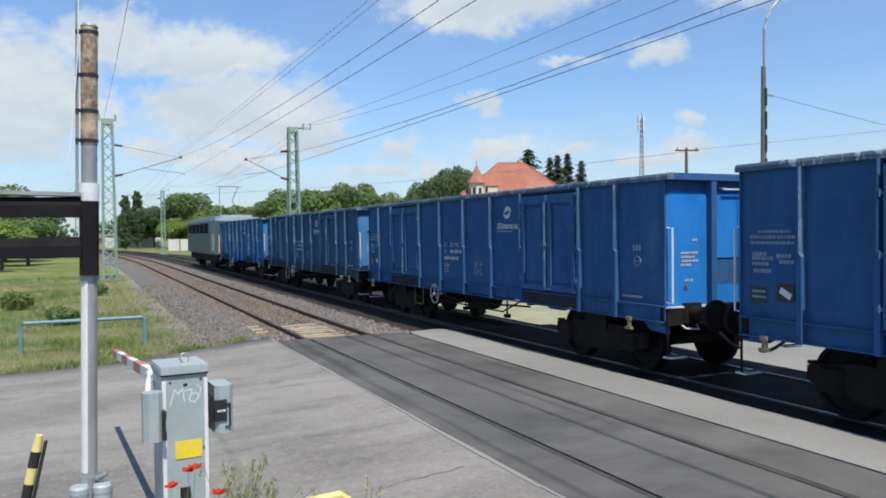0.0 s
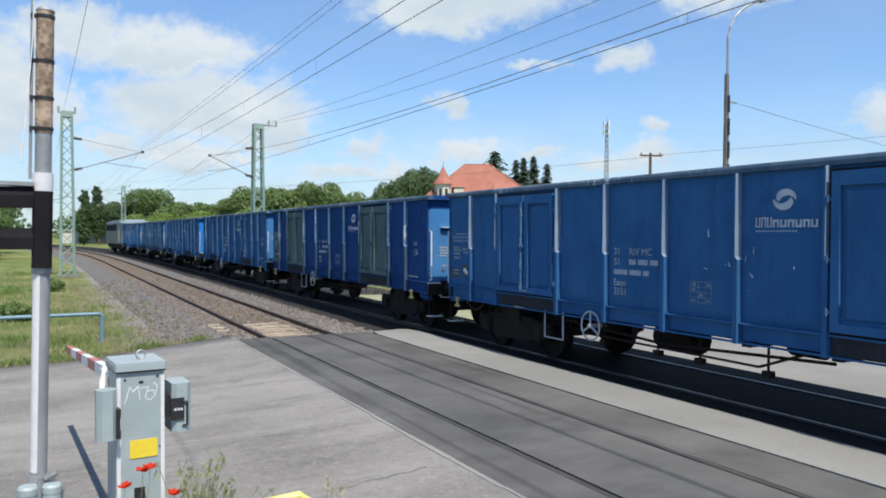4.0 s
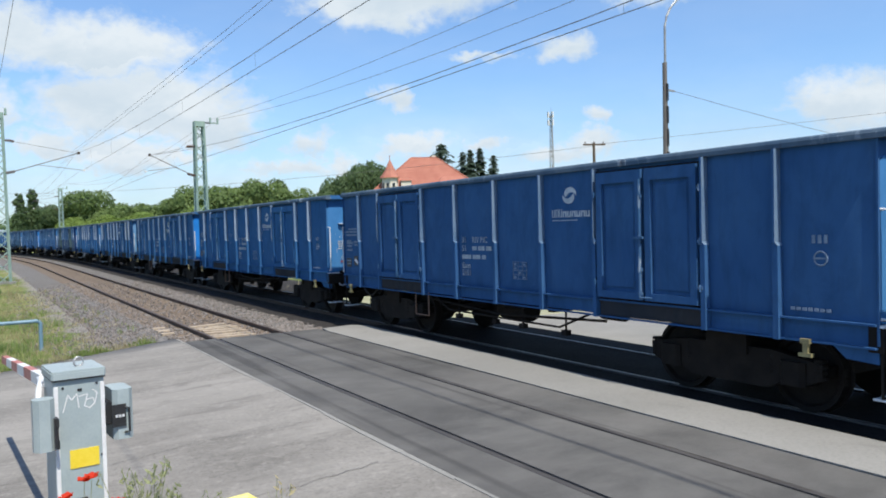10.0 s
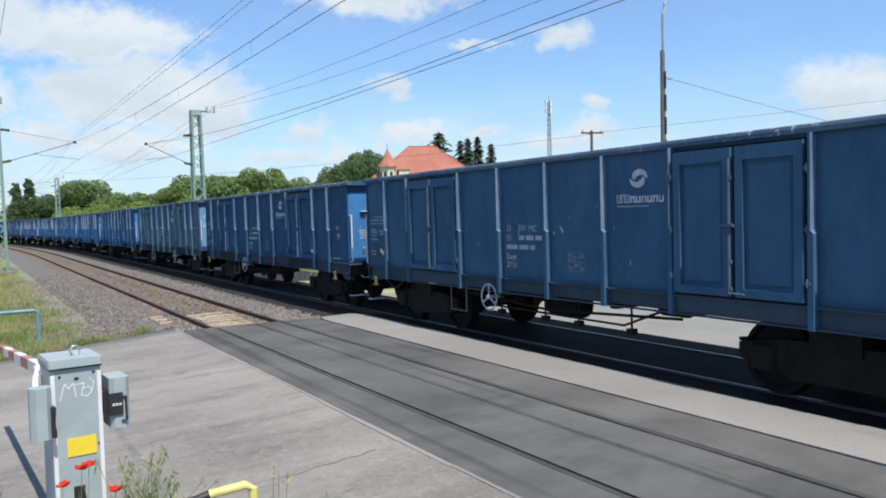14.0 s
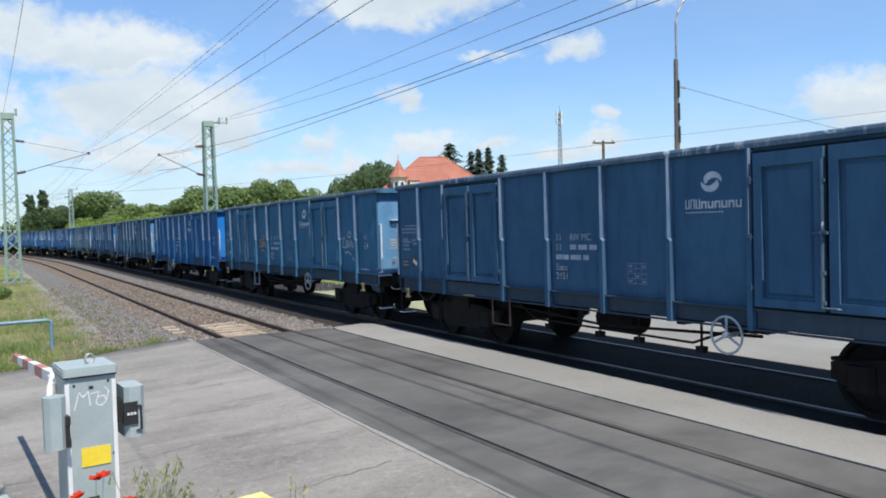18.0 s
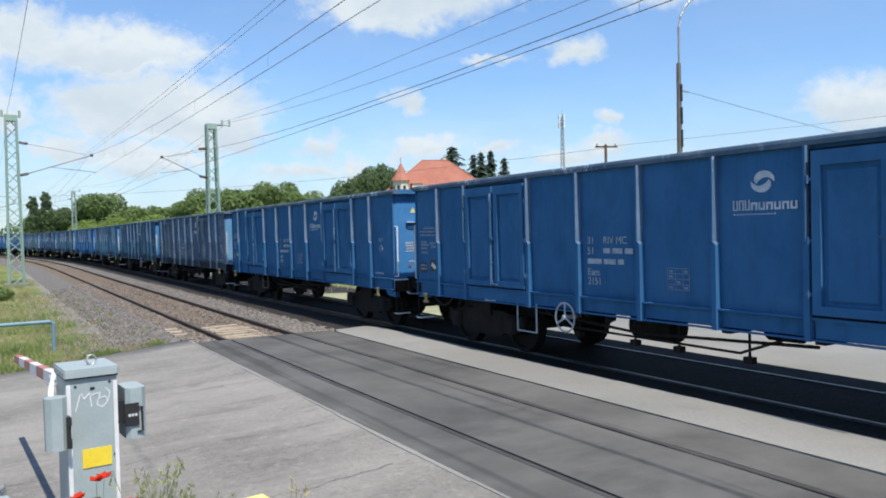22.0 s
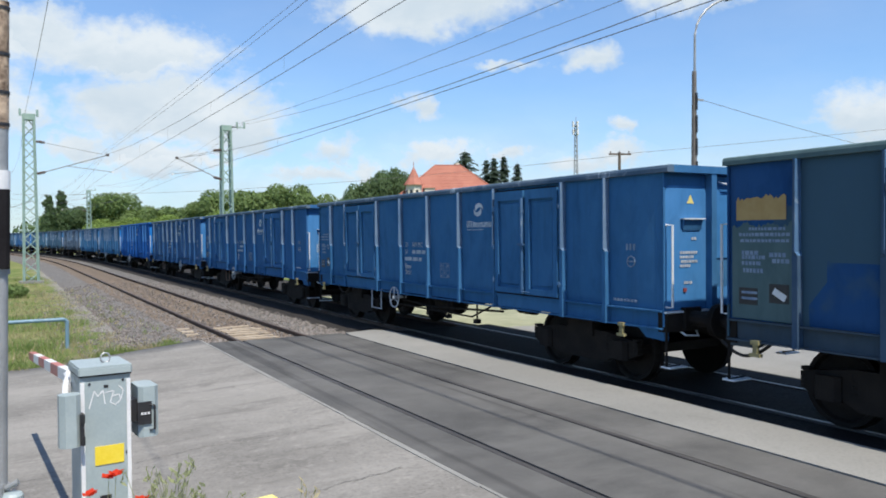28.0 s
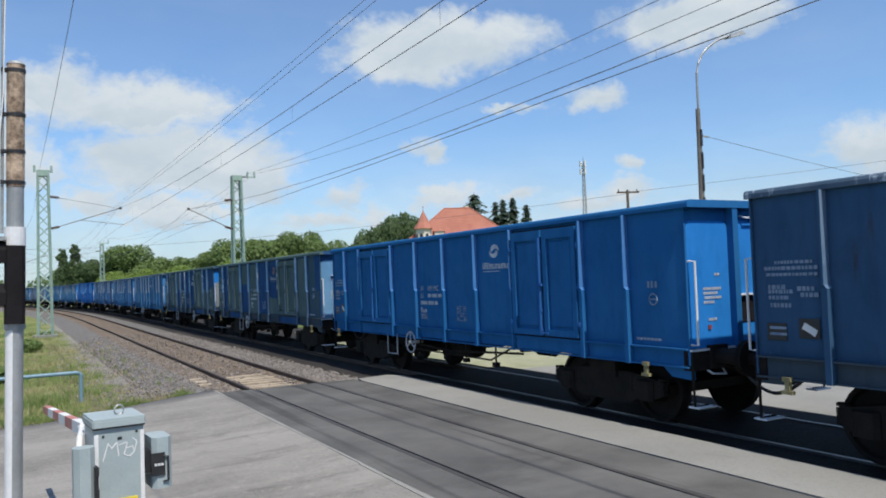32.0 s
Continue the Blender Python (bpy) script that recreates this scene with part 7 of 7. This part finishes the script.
def stem_plant(name, label, m, stems, leaf, head, seed, petals=0):
    """A weed: thin stems, blade leaves and seed heads or petals."""
    rng = random.Random(seed)
    t = empty(name, label, "plant", m)
    for dx, dy, h, lx, ly in stems:
        bm = fresh()
        pts = [Vector((dx + lx * f * f, dy + ly * f * f, h * f)) for f in (0, 0.35, 0.7, 1.0)]
        pipe(bm, pts, 0.0024, 4)
        if leaf:
            for _ in range(5):
                f = rng.uniform(0.03, 0.7)
                p = Vector((dx + lx * f * f, dy + ly * f * f, h * f))
                a = rng.uniform(0, 6.28)
                d = Vector((math.cos(a), math.sin(a), 3.0)) * rng.uniform(0.03, 0.075)
                s = Vector((-math.sin(a), math.cos(a), 0)) * 0.0042
                quad_mesh(bm, [p - s, p + s, p + d], ((0, 1, 2),))
        part("stem", bm, WEED, t)
        bm = fresh()
        p = pts[-1]
        if petals:
            for k in range(petals):
                a = 2 * math.pi * k / petals + rng.uniform(-0.2, 0.2)
                d = Vector((math.cos(a), math.sin(a), rng.uniform(0.35, 0.95))) * 0.040
                s = Vector((-math.sin(a), math.cos(a), 0.1)) * 0.038
                quad_mesh(bm, [p, p + 0.6 * d - s, p + 1.25 * d, p + 0.6 * d + s], ((0, 1, 2, 3),))
            part("flower", bm, POPPY, t, "red poppy flower")
        else:
            for _ in range(7):
                q = p + Vector((rng.gauss(0, 0.012), rng.gauss(0, 0.012), rng.uniform(-0.09, 0.02)))
                d = Vector((rng.gauss(0, 0.012), rng.gauss(0, 0.012), 0.02))
                quad_mesh(bm, [q - d, q + d.orthogonal() * 0.25, q + d, q - d.orthogonal() * 0.25], ((0, 1, 2, 3),))
            part("seed_head", bm, head, t)["kind"] = "stuff"
    return t


def build_plants():
    rng = random.Random(8)
    stem_plant("weed_clump", "clump of green weeds with seed heads at the road edge", pose(0.87, 5.25, -0.1),
               [(rng.gauss(0.02, 0.06), rng.uniform(-0.1, 0.1), 0.34 + 0.5 * rng.random() ** 1.8, rng.gauss(0.03, 0.12), rng.uniform(-0.1, 0.1)) for _ in range(96)], True, WEED, 1)
    stem_plant("weed_clump", "single tall grass stalks beside the hoop", pose(1.72, 5.0, -0.1),
               [(rng.uniform(-0.05, 0.1), rng.uniform(-0.05, 0.05), rng.uniform(0.5, 0.68), rng.uniform(-0.02, 0.05), 0) for _ in range(3)], True, DRY_BLADE, 2)
    for x, y, h in ((0.535, 5.45, 0.735), (0.575, 5.42, 0.755), (0.415, 5.4, 0.655), (0.73, 5.4, 0.56), (0.66, 5.3, 0.42)):
        stem_plant("poppy", "red poppy growing in front of the barrier machine", pose(x, y, -0.1), [(0, 0, h, 0.02, -0.02)], True, POPPY, int(100 * x), petals=5)
    blades("roadside_grass", [(rng.uniform(0.0, 2.2), rng.uniform(4.2, 5.3), -0.12, rng.uniform(0.15, 0.4), 6, 0.12) for _ in range(60)], GRASS_BLADE, "tufts of grass at the roadside", 6)


def build_stones():
    """Loose ballast stones nearest the crossing."""
    rng = random.Random(2)
    verts, faces = [], []
    base = [(1, 0, 0), (0, 1, 0), (-1, 0, 0), (0, -1, 0), (0, 0, 1), (0, 0, -1)]
    tri = [(0, 1, 4), (1, 2, 4), (2, 3, 4), (3, 0, 4), (1, 0, 5), (2, 1, 5), (3, 2, 5), (0, 3, 5)]
    for _ in range(9000):
        y = 16.55 + 26 * rng.random() ** 1.8
        x = rng.uniform(1.6, 7.4)
        if abs(abs(x - TRACK_NEAR) - 0.7535) < 0.09:
            continue
        z = float(np.interp(x, [1.6, 3.0, 3.7, 4.22, 5.91, 6.4, 7.4], [-0.40, -0.22, -0.13, -0.095, -0.095, -0.13, -0.2])) + 0.01
        if abs(x - TRACK_NEAR) < 0.75 and rng.random() < 0.6:
            continue
        s = rng.uniform(0.018, 0.045)
        q = Euler((rng.uniform(0, 6), rng.uniform(0, 6), rng.uniform(0, 6))).to_matrix()
        n = len(verts)
        for b in base:
            v = q @ (Vector(b) * s * rng.uniform(0.7, 1.2))
            verts.append((x + v.x, y + v.y, z + v.z))
        faces += [tuple(n + k for k in f) for f in tri]
    # stones spilt into the verge
    for _ in range(2200):
        y = 15.9 + 24 * rng.random() ** 1.7
        x = 2.5 - 1.5 * rng.random() ** 2.4 + 0.4 * noise.noise(Vector((y, 2, 2)))
        if x > 2.5 or y < 17.2 and x > 0.9 + (y - 15.6) * 1.25:
            continue
        size = rng.uniform(0.012, 0.04)
        q = Euler((rng.uniform(0, 6), rng.uniform(0, 6), rng.uniform(0, 6))).to_matrix()
        n = len(verts)
        for b in base:
            v = q @ (Vector(b) * size * rng.uniform(0.7, 1.2))
            verts.append((x + v.x, y + v.y, -0.165 - 0.0022 * max(0, y - 18) + v.z))
        faces += [tuple(n + k for k in f) for f in tri]
    me = bpy.data.meshes.new("ballast_stones")
    me.from_pydata(verts, [], faces)
    m, n = begin("ballast_stone")
    r = n.node("ShaderNodeNewGeometry").outputs["Random Per Island"]
    finish(n, n.mix(r, (0.11, 0.095, 0.085), (0.25, 0.225, 0.205)), 0.9)
    me.materials.append(m)
    tagged(new("ballast_stones", me), "loose grey ballast stones", "gravel", kind="stuff")


def build_sleepers(track):
    bm = fresh()
    box(bm, -1.25, 1.25, -0.12, 0.12, -0.24, -0.155, 0.02)
    old = mesh_of("sleeper", bm, OLD_SLEEPER)
    bm = fresh()
    box(bm, -0.62, 0.33, -0.095, 0.095, -0.09, -0.03, 0.012)
    deck = mesh_of("deck_plank", bm, TIMBER)
    rng = random.Random(6)
    for k in range(110):
        piece("sleeper", old, track, pose(0, 16.75 + 0.6 * k, rng.uniform(-0.03, -0.012), 0, 0, rng.uniform(-0.6, 0.6)))
    for k in range(8):
        piece("deck_plank", deck, track, pose(rng.uniform(-0.06, 0.10), 16.68 + 0.40 * k, rng.uniform(-0.035, -0.015), 0, rng.uniform(-1.5, 1.5), rng.uniform(-3, 3)))
    bm = fresh()
    box(bm, -0.10, 0.20, -0.10, 0.10, -0.19, -0.12, 0.012)
    stub = mesh_of("deck_plank", bm, TIMBER)
    for k in range(3):
        piece("deck_plank", stub, track, pose(-1.27 + rng.uniform(-0.05, 0.05), 18.7 + 0.62 * k, 0.045, 0, rng.uniform(-2, 2), rng.uniform(-4, 4)))


# ---- assembly ----
build_ground()
build_road()
near_track = build_track(TRACK_NEAR, "rusty near railway track on stone ballast", BALLAST, RUSTY_BALLAST, RAIL_TOP)
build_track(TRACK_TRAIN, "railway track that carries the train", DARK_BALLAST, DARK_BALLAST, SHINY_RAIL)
build_far_shoulder()
WAGONS = build_train()
LOCO = build_loco()
build_overhead()
build_signal_pole()
build_barrier()
build_rails_and_posts()
build_lamp_post()
build_cell_mast()
build_house()
build_far_buildings()
build_trees()
build_grass()
build_plants()
build_stones()
build_sleepers(near_track)

# where the front of the fourth wagon stands, by seconds
RUN = [
    (0, 7.30), (1, 15.94), (2, 24.64), (4, 42.47), (6, 61.46), (8, 81.32), (10, 101.39), (12, 121.72), (14, 142.04), (16, 162.56),
    (18, 183.26), (20, 203.95), (22, 224.69), (24, 245.21), (26, 266.05), (28, 287.24), (30, 308.39), (32, 329.13),
]


def on_track(front, length):
    dx = bend(front) - bend(front - length)
    return pose(TRACK_TRAIN + bend(front), front, 0, 0, 0, math.degrees(math.atan2(-dx, length)))


def motions():
    for k, wagon in enumerate(WAGONS):
        walk(wagon, [(t, on_track(s - (k - 3) * PITCH + (0.38 if k < 3 else 0.0), LENGTH)) for t, s in RUN])
    walk(LOCO, [(t, on_track(s + 3 * PITCH + 1.58, 16.0)) for t, s in RUN])


motions()
